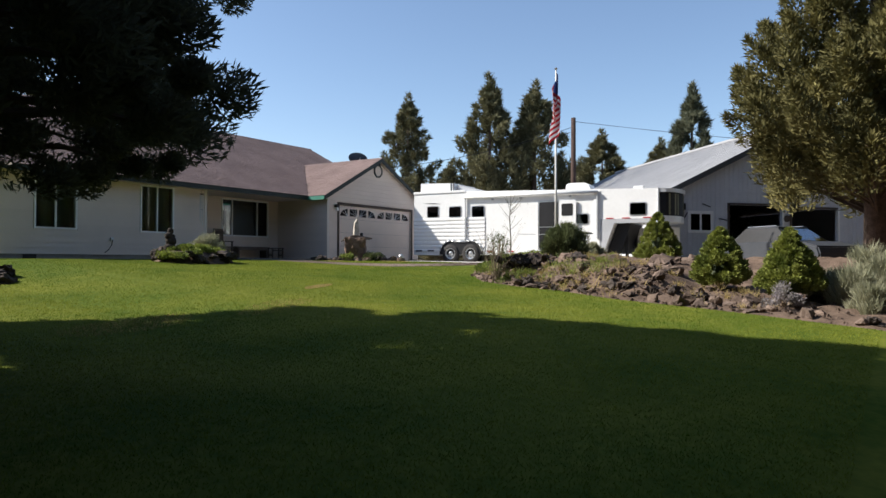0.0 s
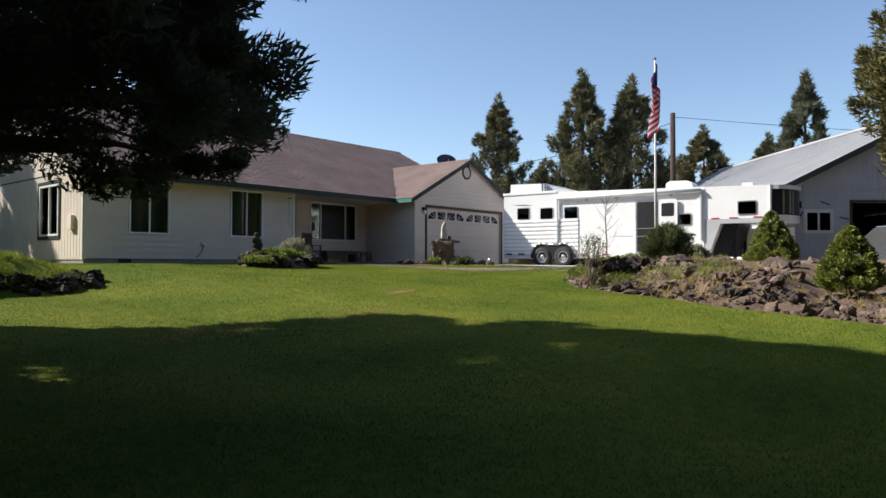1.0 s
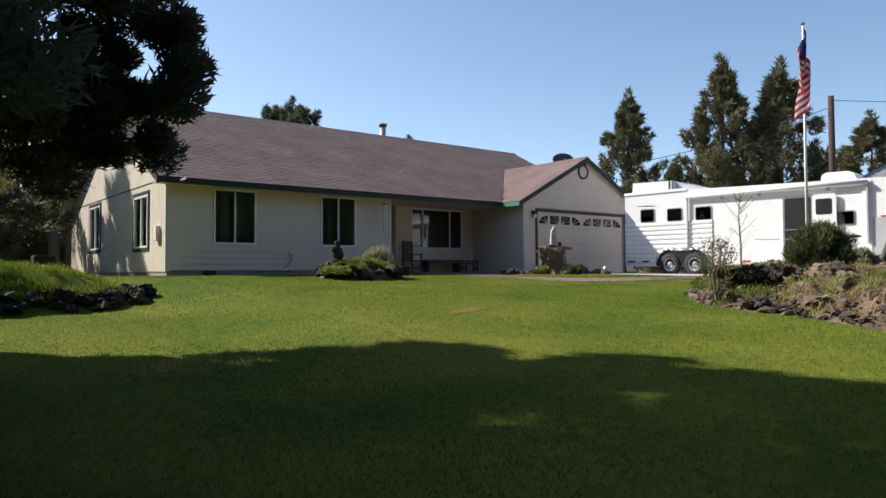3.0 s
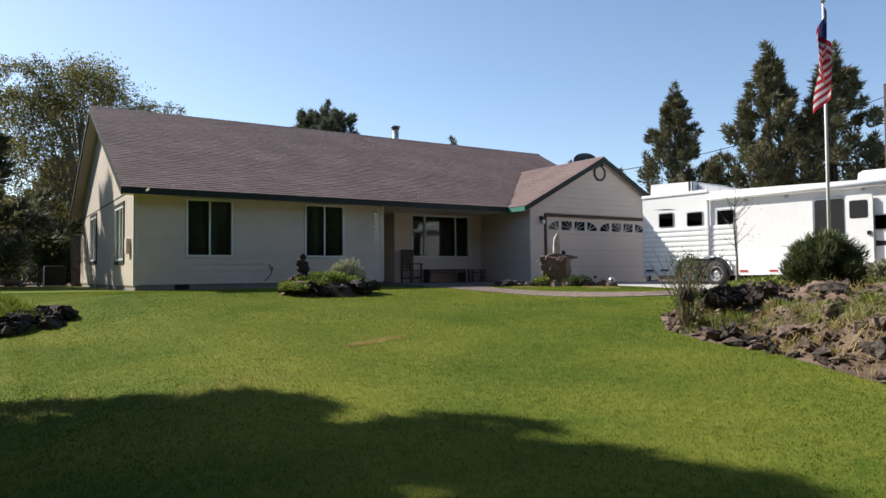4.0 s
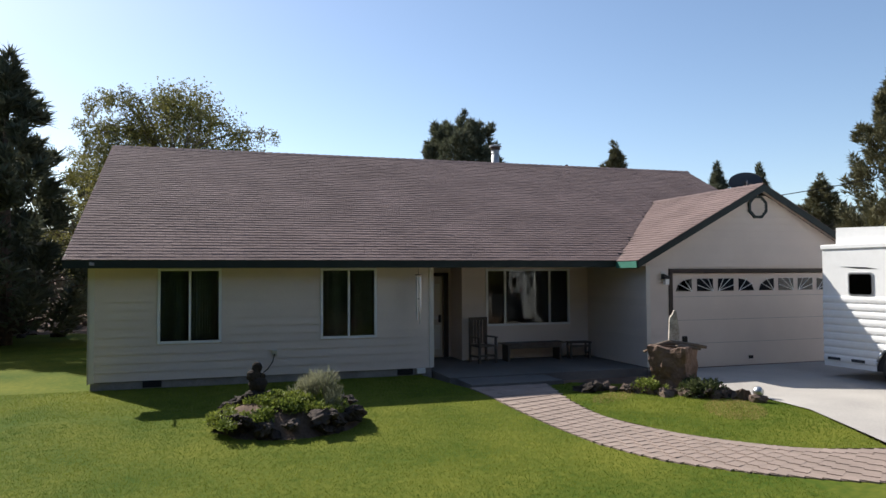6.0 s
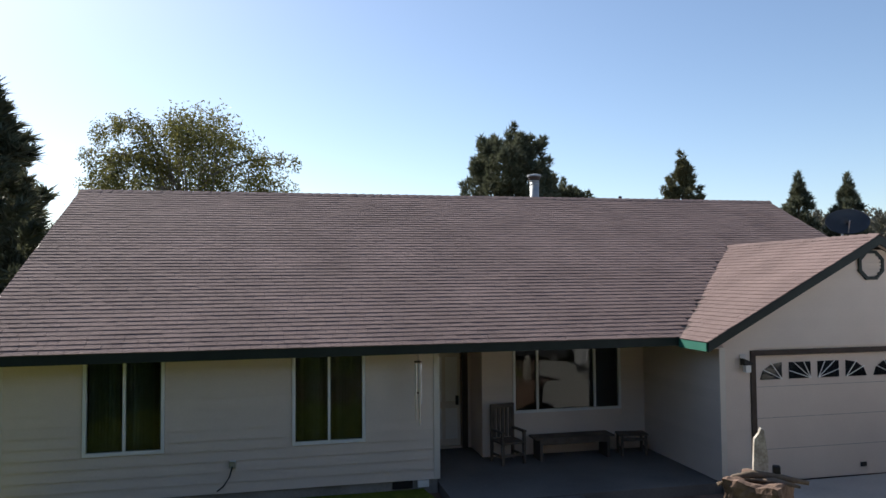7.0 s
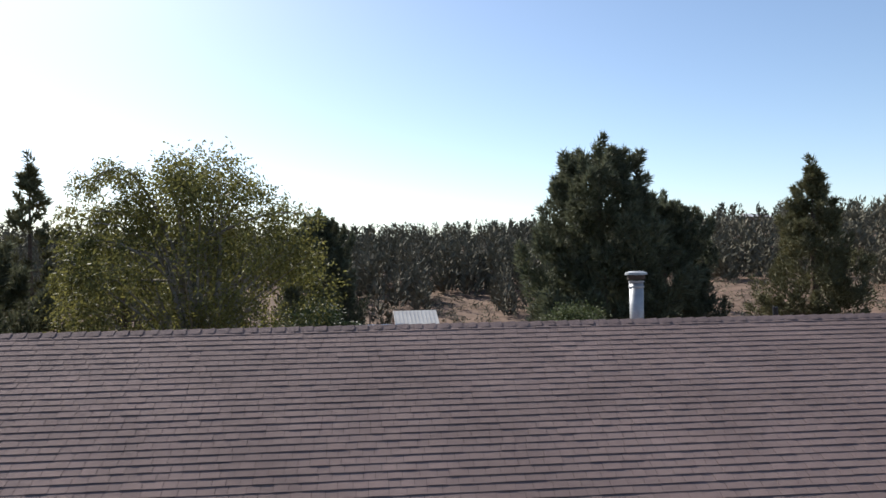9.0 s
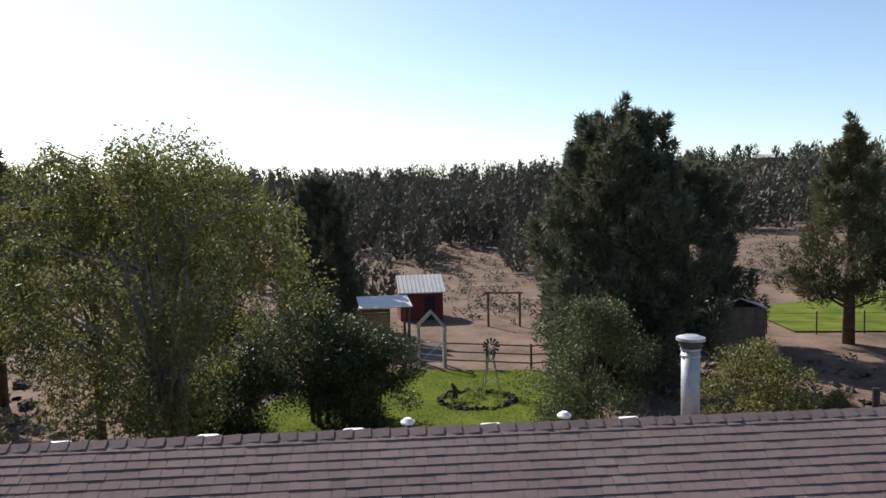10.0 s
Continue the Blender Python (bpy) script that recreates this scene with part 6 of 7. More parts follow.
# west bed with grass on top
WBED = [(-9.5, -6.4), (-5.0, -6.5), (-3.4, -6.4), (-2.3, -6.2), (-1.95, -5.6), (-2.1, -4.6), (-2.8, -3.2), (-4.5, -1.8), (-9.5, -1.5)]


def wbed_z(x, y):
    d = edge_distance(x, y, WBED)
    g = ground_z(x, y)
    return g + (0.12 + 0.30 * smooth_step(-3.0, -6.0, x) - g) * smooth_step(0, 1.3, d) * 0.9 + 0.03 * noise.noise(Vector((x * 2, y * 2, 2)))


west = poly_sheet("west_rock_bed", WBED, 0.25, wbed_z, M_LAWN)
tagged(west, "mounded bed edged with black lava rocks and topped with grass", "rock bed")
for k in range(64):
    f = rr.random()
    pts = [(-6.5, -6.35), (-5.0, -6.4), (-3.4, -6.3), (-2.35, -6.05), (-2.1, -5.5), (-2.25, -4.6)]
    q = f * (len(pts) - 1); i = min(int(q), len(pts) - 2); u = q - i
    x, y = pts[i][0] + (pts[i + 1][0] - pts[i][0]) * u, pts[i][1] + (pts[i + 1][1] - pts[i][1]) * u
    x += rr.gauss(-0.05, 0.12); y += rr.uniform(0.0, 0.45)
    stone(west, x, y, wbed_z(x, y) - 0.05 + 0.1 * rr.random(), rr.uniform(0.22, 0.46), ROCKS, 0.85)
for k in range(16):
    stone(west, -4.9 + rr.gauss(0, 0.4), -3.2 + rr.gauss(0, 0.3), wbed_z(-4.9, -3.2) + rr.uniform(0, 0.3), rr.uniform(0.3, 0.6), ROCKS_BROWN)
log = tagged(link("driftwood_log", pipe([(-3.6, -4.3, wbed_z(-3.6, -4.3) + 0.09), (-3.2, -4.45, wbed_z(-3.2, -4.45) + 0.10), (-2.75, -4.6, wbed_z(-2.75, -4.6) + 0.06)], [0.07, 0.09, 0.05], 8), M_GREYWOOD), "short grey weathered log lying in the grass", "log")
tuft = []
while len(tuft) < 700:
    x, y = rnd.uniform(-9, -2.2), rnd.uniform(-6.1, -1.7)
    if in_poly(x, y, WBED) and edge_distance(x, y, WBED) > 0.35:
        tuft.append((x, y, wbed_z(x, y) + 0.05, rnd.uniform(0.12, 0.22)))
scatter_stuff("mound_grass", "rough unmown grass over the rock mound", M_BLADE, tuft, 60, 0.16, 0.010, "grass", up=1.6)

# round bed before the house
FC = (3.55, -4.15)
ring = [(FC[0] + 1.15 * math.cos(k * math.pi / 12) * (1 + 0.06 * math.sin(3 * k)), FC[1] + 0.95 * math.sin(k * math.pi / 12)) for k in range(24)]
fz = lambda x, y: ground_z(x, y) + 0.30 * smooth_step(0, 0.4, edge_distance(x, y, ring))
fbed = tagged(poly_sheet("round_bed", ring, 0.15, fz, M_BEDSOIL), "round flower bed ringed with black lava rocks", "flower bed")
for k in range(46):
    a = rr.uniform(0, 6.28)
    x, y = FC[0] + 1.05 * math.cos(a), FC[1] + 0.86 * math.sin(a)
    stone(fbed, x, y, ground_z(x, y) + rr.uniform(0.0, 0.24), rr.uniform(0.22, 0.38), ROCKS, 0.85)
fl = []
while len(fl) < 60:
    u, v_ = rnd.uniform(-1, 1), rnd.uniform(-1, 1)
    if u * u + v_ * v_ < 1:
        fl.append((FC[0] + 0.98 * u, FC[1] + 0.80 * v_, ground_z(*FC) + 0.44 - 0.22 * (u * u + v_ * v_), 0.15))
fl += [(FC[0] - 1.0 + 0.10 * rnd.normal(), FC[1] - 0.3 + 0.2 * rnd.normal(), ground_z(*FC) + 0.18, 0.17) for _ in range(14)]
scatter_stuff("bed_flowers", "leafy yellow-green plants spilling over the round bed", M_GROUNDCOVER, fl, 150, 0.06, 0.03, "plants")
bush("lavender", 4.05, -4.1, ground_z(*FC) + 0.28, 0.50, 0.45, M_SILVER, "pale grey-green feathery herb in flower", 91, lobes=16, per=150, length=0.15, width=0.010, up=1.6)
# garden figure of stacked dark stones
bm = bmesh.new()
for x, z, r, h in ((0, 0.10, 0.24, 0.34), (0.04, 0.34, 0.20, 0.30), (-0.04, 0.50, 0.15, 0.22), (0.02, 0.64, 0.11, 0.20), (0.10, 0.48, 0.09, 0.14)):
    m = bmesh.ops.create_icosphere(bm, subdivisions=2, radius=1, matrix=Matrix.Translation((x, 0, z)) @ Matrix.Diagonal((r, r * 0.85, h * 0.55, 1)))
    for q in m["verts"]:
        q.co += q.normal * 0.03 * noise.noise(q.co * 14)
fig = tagged(link("garden_statue", bm, M_LAVA), "small dark weathered stone garden statue in the round bed", "statue")
fig.matrix_basis = pose(3.05, -3.75, ground_z(3.05, -3.75) + 0.25) @ Matrix.Diagonal((0.8, 0.8, 0.9, 1))

# island: boulder, driftwood, stones
isl = empty("stone_border", 0, 0, 0)
tagged(isl, "curved border of rough stones on the island lawn", "stone border")
for k in range(30):
    f = k / 29
    x, y = 9.25 + 2.45 * f + rr.gauss(0, 0.08), -3.1 - 1.2 * f - 0.7 * f * f + rr.gauss(0, 0.10)
    stone(isl, x, y, ground_z(x, y), rr.uniform(0.2, 0.4), ROCKS_BROWN if k % 3 else ROCKS, 0.85)
bm = bmesh.new()
bmesh.ops.create_cube(bm, size=1.0)
for v in bm.verts:   # a block, broader at the shoulder than at the foot
    v.co.x *= 1.0 if v.co.z > 0 else 0.86
    v.co.y *= 0.9
    v.co += Vector((0.10 * noise.noise(v.co * 3.1 + Vector((7, 1, 4))), 0.10 * noise.noise(v.co * 2.7), 0.14 * noise.noise(v.co * 2.3 + Vector((3, 8, 2)))))
bmesh.ops.bevel(bm, geom=bm.edges[:], offset=0.11, segments=2, affect="EDGES", profile=0.6)
for _ in range(3):
    bmesh.ops.subdivide_edges(bm, edges=[e for e in bm.edges if e.calc_length() > 0.09], cuts=1, use_grid_fill=True)
bmesh.ops.triangulate(bm, faces=bm.faces[:])
for v in bm.verts:
    v.co += v.co.normalized() * (0.11 * noise.noise(v.co * 2.6 + Vector((1, 5, 9))) + 0.05 * noise.noise(v.co * 7) + 0.018 * noise.noise(v.co * 21))
boulder = tagged(link("boulder", bm, M_BOULDER), "large tan boulder carrying driftwood beside the garage", "boulder")
boulder.matrix_basis = pose(11.15, -3.55, 0.36, 0, 0, 35) @ Matrix.Diagonal((0.80, 0.82, 0.92, 1))
drift = empty("driftwood", 11.15, -3.55, 0.78, -25)
tagged(drift, "bleached driftwood plank and branches lying on the boulder", "driftwood")
bm = bmesh.new()
prism(bm, [(-0.09, -0.05), (0.10, -0.05), (0.11, 0.35), (0.08, 0.62), (0.06, 0.76), (0.02, 0.78), (-0.01, 0.70), (-0.07, 0.62), (-0.09, 0.25)], "y", -0.05, 0.05)
part("plank", bm, M_GREYWOOD, drift)
part("branch", pipe([(-0.58, 0.02, -0.06), (-0.36, 0.0, 0.05), (-0.1, -0.05, 0.12), (0.25, -0.05, 0.10), (0.62, -0.1, 0.05)], [0.03, 0.05, 0.065, 0.05, 0.03], 8), M_WOOD, drift, smooth=True)
part("branch", pipe([(-0.46, -0.18, -0.04), (-0.2, -0.14, 0.05), (0.15, -0.12, 0.07), (0.48, -0.22, 0.02)], [0.02, 0.04, 0.045, 0.02], 8), M_WOOD, drift, smooth=True)
part("lantern", boxes((0.17, -0.06, 0.10, 0.27, 0.04, 0.26), bevel=0.02), M_BLACK, drift, "small black lantern")
bush("island_plants", 11.2, -4.35, 0.0, 0.5, 0.24, M_BUSH, "low green plants between the border stones", 95, lobes=18, per=120, length=0.08, width=0.04)
bush("island_plants", 10.4, -3.8, 0.0, 0.4, 0.22, M_GROUNDCOVER, "yellowing low plants by the boulder", 96, lobes=12, per=100, length=0.07, width=0.03)
bm = bmesh.new()
bmesh.ops.create_uvsphere(bm, u_segments=20, v_segments=12, radius=0.095, matrix=Matrix.Translation((0, 0, 0.18)))
ball = empty("garden_globe", 11.75, -5.2, ground_z(11.75, -5.2))
tagged(ball, "pale grey garden globe on a small base", "ornament")
part("globe", bm, M_GALV, ball, smooth=True)
part("base", pipe([(0, 0, 0), (0, 0, 0.10)], [0.09, 0.06], 12), M_FOUND, ball)

# flagpole
FPX, FPY = 12.43, -11.05
pole = empty("flagpole", FPX, FPY, bed_z(FPX, FPY))
tagged(pole, "white metal flagpole with a limp striped flag", "flagpole")
top = 6.33 - bed_z(FPX, FPY)
part("pole", pipe([(0, 0, -0.2), (0, 0, top * 0.5), (0, 0, top)], [0.038, 0.034, 0.022], 12), M_VINYL, pole, smooth=True)
part("finial", pipe([(0, 0, top), (0, 0, top + 0.05), (0, 0, top + 0.10)], [0.03, 0.055, 0.01], 12), M_ALU, pole)
bm = bmesh.new()
n, m = 26, 40
grid = []
fd = Vector((-0.50, -0.867, 0))        # the limp cloth wraps round the near side of the pole
sd = Vector((0.867, -0.50, 0))
for j in range(m + 1):
    row = []
    fz_ = j / m
    for i in range(n + 1):
        f = i / n
        across = -0.05 - 0.07 * f + (0.05 + 0.17 * f) * math.sin(f * 8.5 + fz_ * 2.2 + 0.4)
        near = 0.06 + 0.05 * f + 0.05 * math.sin(f * 17 + fz_ * 1.5)
        drop = -0.10 - 1.20 * fz_ - 1.25 * f * (0.8 + 0.2 * fz_)
        row.append(bm.verts.new(fd * near + sd * across + Vector((0, 0, top + drop))))
    grid.append(row)
for j in range(m):
    for i in range(n):
        q = bm.faces.new((grid[j][i], grid[j][i + 1], grid[j + 1][i + 1], grid[j + 1][i]))
        st = int(j / m * 13)
        q.material_index = 2 if (st < 7 and i / n < 0.42) else (0 if st % 2 == 0 else 1)
flag = part("flag", bm, [M_FLAGRED, M_FLAGWHITE, M_FLAGBLUE], pole, "limp red and white striped flag with blue canton", smooth=True)

# utility pole and wires
up = empty("utility_pole", 28.1, -5.0, ground_z(28.1, -5.0))
tagged(up, "dark brown wooden utility pole with sagging wires", "utility pole")
part("post", pipe([(0, 0, -0.5), (0, 0, 8.1)], [0.17, 0.13], 10), M_POLEWOOD, up, smooth=True)


def wire(a, b, sag):
    pts = [Vector(a).lerp(Vector(b), k / 14) - Vector((0, 0, sag * 4 * (k / 14) * (1 - k / 14))) for k in range(15)]
    part("wire", pipe(pts, 0.016, 4), M_BLACK, up)


wire((0, 0, 7.9), (30, -52, 6.5), 1.6)
wire((0, 0, 7.6), (-9.3, 9.5, 4.7), 0.5)

# brick path, course by course
path = empty("brick_path", 0, 0, 0)
tagged(path, "curving path of worn tan brick pavers", "path")
NEAR = [(7.3, -2.2), (7.38, -4.12), (7.5, -5.56), (7.68, -6.66), (8.09, -7.68), (8.89, -8.69), (9.8, -9.5), (11.2, -10.25), (12.8, -10.6)]
FAR = [(9.0, -2.2), (8.62, -3.78), (8.55, -5.25), (8.96, -6.49), (9.5, -7.36), (10.15, -8.06), (11.1, -8.5), (12.6, -8.95), (14.2, -9.4)]


def along(line, f):
    q = f * (len(line) - 1); i = min(int(q), len(line) - 2); u = q - i
    p0, p1, p2, p3 = line[max(i - 1, 0)], line[i], line[i + 1], line[min(i + 2, len(line) - 1)]
    return tuple(0.5 * (2 * b + (c - a) * u + (2 * a - 5 * b + 4 * c - d) * u * u + (-a + 3 * b - 3 * c + d) * u ** 3) for a, b, c, d in zip(p0, p1, p2, p3))


outline = [along(NEAR, k / 20) for k in range(21)] + [along(FAR, 1 - k / 20) for k in range(21)]
part_path = poly_sheet("path_bed", outline, 0.4, lambda x, y: ground_z(x, y) + 0.011, M_JOINT)
part_path.parent = path
rows_n, cols = 50, 6
brick = bpy.data.meshes.new("paver")
bm = boxes((-0.5, -0.5, -0.03, 0.5, 0.5, 0.03))
bm.to_mesh(brick); bm.free()
brick.materials.append(M_PAVER)
for i in range(rows_n):
    f0, f1 = i / rows_n, (i + 1) / rows_n
    a, b, c = along(NEAR, (f0 + f1) / 2), along(FAR, (f0 + f1) / 2), along(NEAR, f1)
    w = math.hypot(b[0] - a[0], b[1] - a[1]); ang = math.atan2(b[1] - a[1], b[0] - a[0])
    o0, o1 = along(NEAR, f0), along(FAR, f0); e0, e1 = along(NEAR, f1), along(FAR, f1)
    for j in range(cols):
        s = (j + 0.5 + (0.25 if i % 2 else -0.25) * (0 < j < cols - 1)) / cols
        x, y = a[0] + (b[0] - a[0]) * s, a[1] + (b[1] - a[1]) * s
        ln = (1 - s) * math.hypot(e0[0] - o0[0], e0[1] - o0[1]) + s * math.hypot(e1[0] - o1[0], e1[1] - o1[1])
        ob = new("paver", brick)
        ob.parent = path
        ob.matrix_basis = pose(x, y, ground_z(x, y) - 0.016 + rr.uniform(0, 0.002), rr.uniform(-0.2, 0.2), rr.uniform(-0.2, 0.2), math.degrees(ang)) @ Matrix.Diagonal((w / cols - 0.006, ln - 0.006, 1, 1))

# ---- workshop, car, back yard ----
# workshop: local x along its front, y into the building
shop = empty("workshop")
tagged(shop, "white metal workshop with grey roof and two open bays", "workshop")
shop.matrix_basis = Matrix.Translation((20.86, -15.23, 0)) @ Matrix(((0.705, 0.709, 0, 0), (-0.709, 0.705, 0, 0), (0, 0, 1, 0), (0, 0, 0, 1)))
SZ = -0.15
PK, PZ, SLP, S0, S1, SD = 2.83, 5.75, 0.485, -3.25, 8.9, 17.0
ez = lambda u: PZ - abs(u - PK) * SLP
holes = [(-2.30, -1.33, 1.20, 1.94), (-0.57, 1.78, SZ, 2.26), (2.21, 4.35, SZ, 2.16)]
bm = pierced(bmesh.new(), "y", 0.0, 0.14, S0, S1, SZ, 2.75, holes)
prism(bm, [(S0, 2.75), (S1, 2.75), (S1, ez(S1) - 0.1), (PK, PZ - 0.1), (S0, ez(S0) - 0.1)], "y", 0.0, 0.14)
fw = part("front_wall", bm, M_SHOPWALL, shop)
for k in range(60):   # ribs of the metal siding
    u = S0 + 0.1 + k * 0.2
    if u > S1:
        break
    z = SZ
    for c, d in sorted((h[2], h[3] + 0.08) for h in holes if h[0] - 0.1 < u < h[1] + 0.1) + [(ez(u) - 0.12, 0)]:
        if c > z + 0.05:
            part("siding_rib", boxes((u - 0.02, -0.018, z, u + 0.02, 0.0, c)), M_SHOPWALL, fw)
        z = d
part("side_wall", boxes((S0, 0.14, SZ, S0 + 0.14, SD, ez(S0) - 0.12)), M_SHOPWALL, shop)
part("side_wall", boxes((S1 - 0.14, 0.14, SZ, S1, SD, ez(S1) - 0.12)), M_SHOPWALL, shop)
bm = boxes((S0, SD - 0.14, SZ, S1, SD, 2.75))
prism(bm, [(S0, 2.75), (S1, 2.75), (PK, PZ - 0.12)], "y", SD - 0.14, SD)
part("back_wall", bm, M_SHOPWALL, shop)
part("floor", boxes((S0 + 0.14, 0.14, SZ - 0.1, S1 - 0.14, SD - 0.14, SZ + 0.02)), M_FOUND, shop)
for s in (-1, 1):
    u = S0 - 0.25 if s < 0 else S1 + 0.25
    bm = bmesh.new()
    prism(bm, [(u, ez(u)), (PK, PZ), (PK, PZ - 0.08), (u, ez(u) - 0.08)], "y", -0.25, SD + 0.25)
    slope = part("roof_slope", bm, M_SHOPROOF, shop, "grey ribbed metal roof")
    for k in range(44):
        y = -0.2 + k * 0.4
        bm = bmesh.new()
        prism(bm, [(u, ez(u) + 0.025), (PK, PZ + 0.025), (PK, PZ - 0.002), (u, ez(u) - 0.002)], "y", y, y + 0.05)
        part("roof_rib", bm, M_SHOPROOF, slope)
    bm = bmesh.new()
    prism(bm, [(u, ez(u) + 0.01), (PK, PZ + 0.01), (PK, PZ - 0.20), (u, ez(u) - 0.20)], "y", -0.29, -0.251)
    part("rake_trim", bm, M_CARGREY, shop, "dark rake trim")
part("ridge_cap", boxes((PK - 0.2, -0.27, PZ - 0.06, PK + 0.2, SD + 0.25, PZ + 0.035)), M_SHOPROOF, shop)
w = empty("window"); w.parent = shop
part("frame", boxes((-2.36, -0.03, 1.88, -1.27, 0.05, 2.0), (-2.36, -0.03, 1.14, -1.27, 0.05, 1.25), (-2.36, -0.03, 1.25, -2.25, 0.05, 1.88), (-1.38, -0.03, 1.25, -1.27, 0.05, 1.88)), M_VINYL, w)
part("mullion", boxes((-1.85, -0.025, 1.25, -1.78, 0.05, 1.88)), M_VINYL, w)
part("pane", boxes((-2.25, 0.0, 1.25, -1.85, 0.01, 1.88)), M_DARKGLASS, w)
part("pane", boxes((-1.78, 0.0, 1.25, -1.38, 0.01, 1.88)), M_DARKGLASS, w)
for a, b, zt in ((-0.57, 1.78, 2.26), (2.21, 4.35, 2.16)):
    part("bay_trim", boxes((a - 0.08, -0.03, SZ, a, 0.02, zt + 0.08)), M_DARKWOOD, shop)
    part("bay_trim", boxes((b, -0.03, SZ, b + 0.08, 0.02, zt + 0.08)), M_VINYL, shop)
    part("bay_trim", boxes((a, -0.03, zt, b, 0.02, zt + 0.08)), M_DARKWOOD, shop)
part("wall_lantern", boxes((-2.66, -0.12, 2.02, -2.50, -0.02, 2.28), bevel=0.02), M_BLACK, shop)
part("name_board", boxes((1.10, -0.05, 2.58, 1.80, -0.02, 2.78), bevel=0.008), M_DARKWOOD, shop, "dark wooden board over the bay")
part("wheel_ornament", pipe([(1.98, -0.05, 1.75), (1.98, -0.02, 1.75)], 0.14, 16), M_DARKWOOD, shop)
for u, z, a in ((-1.75, 2.28, -20), (-1.05, 1.72, -12), (-2.58, 1.62, 60)):
    part("metal_ornament", pipe([(u, -0.04, z), (u + 0.35 * math.cos(radians(a)), -0.04, z + 0.35 * math.sin(radians(a)))], 0.02, 6), M_BLACK, shop)

# parked car before the workshop
car = empty("parked_car", 16.6, -17.4, ground_z(16.6, -17.4) - 0.12, -128)
tagged(car, "dark grey hatchback parked before the workshop", "car")
bm = bmesh.new()
prism(bm, [(-2.1, 0.35), (-2.15, 0.75), (-2.0, 0.92), (-0.9, 0.98), (1.3, 0.97), (2.05, 0.80), (2.15, 0.55), (2.1, 0.30)], "y", -0.86, 0.86)
bmesh.ops.bevel(bm, geom=bm.edges[:], offset=0.05, segments=2, affect="EDGES")
part("body", bm, M_SILVERCAR, car)
bm = bmesh.new()
lo = [(-1.7, 0.95), (0.95, 0.97), (0.25, 1.42), (-1.15, 1.44)]
vs = [[bm.verts.new((x, y * (0.80 if z < 1.2 else 0.62), z)) for x, z in lo] for y in (-1, 1)]
for k in range(4):
    bm.faces.new((vs[0][k], vs[0][(k + 1) % 4], vs[1][(k + 1) % 4], vs[1][k]))
bm.faces.new(vs[0][::-1]); bm.faces.new(vs[1])
bmesh.ops.recalc_face_normals(bm, faces=bm.faces)
part("glasshouse", bm, M_BLACK, car)
part("roof_panel", boxes((-1.15, -0.60, 1.425, 0.27, 0.60, 1.46), bevel=0.015), M_SILVERCAR, car)
bm = bmesh.new()
q = [bm.verts.new(p) for p in ((0.93, -0.74, 1.0), (0.93, 0.74, 1.0), (0.30, 0.58, 1.405), (0.30, -0.58, 1.405))]
bm.faces.new(q)
bmesh.ops.solidify(bm, geom=bm.faces[:], thickness=-0.012)
part("windscreen", bm, M_DARKGLASS, car)
for y in (-0.62, 0.62):
    part("roof_rail", pipe([(-1.1, y * 0.9, 1.49), (0.15, y * 0.9, 1.49)], 0.018, 6), M_ALU, car)
for x in (-1.3, 1.32):
    for y in (-0.78, 0.78):
        wl = empty("wheel"); wl.parent = car; wl.matrix_basis = pose(x, y, 0.31)
        part("tyre", pipe([(0, -0.1, 0), (0, 0.1, 0)], 0.31, 20), M_RUBBER, wl)
        part("rim", pipe([(0, -0.105, 0), (0, 0.105, 0)], 0.19, 16), M_ALU, wl)

# paddock fence
fence = empty("paddock_fence")
tagged(fence, "weathered post and rail paddock fence with wire", "fence")
FP = [(-2.5, 38.5), (1.0, 37.6), (4.5, 36.9), (7.7, 36.1), (8.9, 35.6), (10.25, 34.7), (12.4, 34.0), (14.6, 33.2), (17.0, 33.6), (20.0, 34.6)]
for x, y in FP:
    part("post", pipe([(x, y, -0.3), (x, y, 1.38)], 0.07, 7), M_WOOD, fence)
for (a, b), (c, d) in zip(FP, FP[1:]):
    if a == 8.9:
        continue
    for z in (0.35, 0.80, 1.25):
        part("rail", pipe([(a, b, z), (c, d, z)], 0.04, 5), M_WOOD, fence)
gate = empty("garden_gate", 8.9, 35.6, 0)
tagged(gate, "grey metal gate under a peaked timber arch", "gate")
gx, gy = 1.35, -0.9
for x, y in ((0, 0), (gx, gy)):
    part("post", boxes((x - 0.08, y - 0.08, -0.3, x + 0.08, y + 0.08, 2.0)), M_GREYWOOD, gate)
    part("post", boxes((x - 0.08, y + 0.62, -0.3, x + 0.08, y + 0.78, 2.0)), M_GREYWOOD, gate)
for o in (0, 0.7):
    part("arch_rafter", pipe([(-0.1, 0.05 + o, 1.95), (gx / 2, gy / 2 + o, 2.85)], 0.06, 5), M_GREYWOOD, gate)
    part("arch_rafter", pipe([(gx + 0.1, gy - 0.05 + o, 1.95), (gx / 2, gy / 2 + o, 2.85)], 0.06, 5), M_GREYWOOD, gate)
for z in (0.2, 0.55, 0.9, 1.25):
    part("gate_bar", pipe([(0.1, -0.07, z), (gx - 0.1, gy + 0.07, z)], 0.03, 5), M_GALV, gate)
part("gate_brace", pipe([(0.1, -0.07, 0.2), (gx - 0.1, gy + 0.07, 1.25)], 0.025, 5), M_GALV, gate)

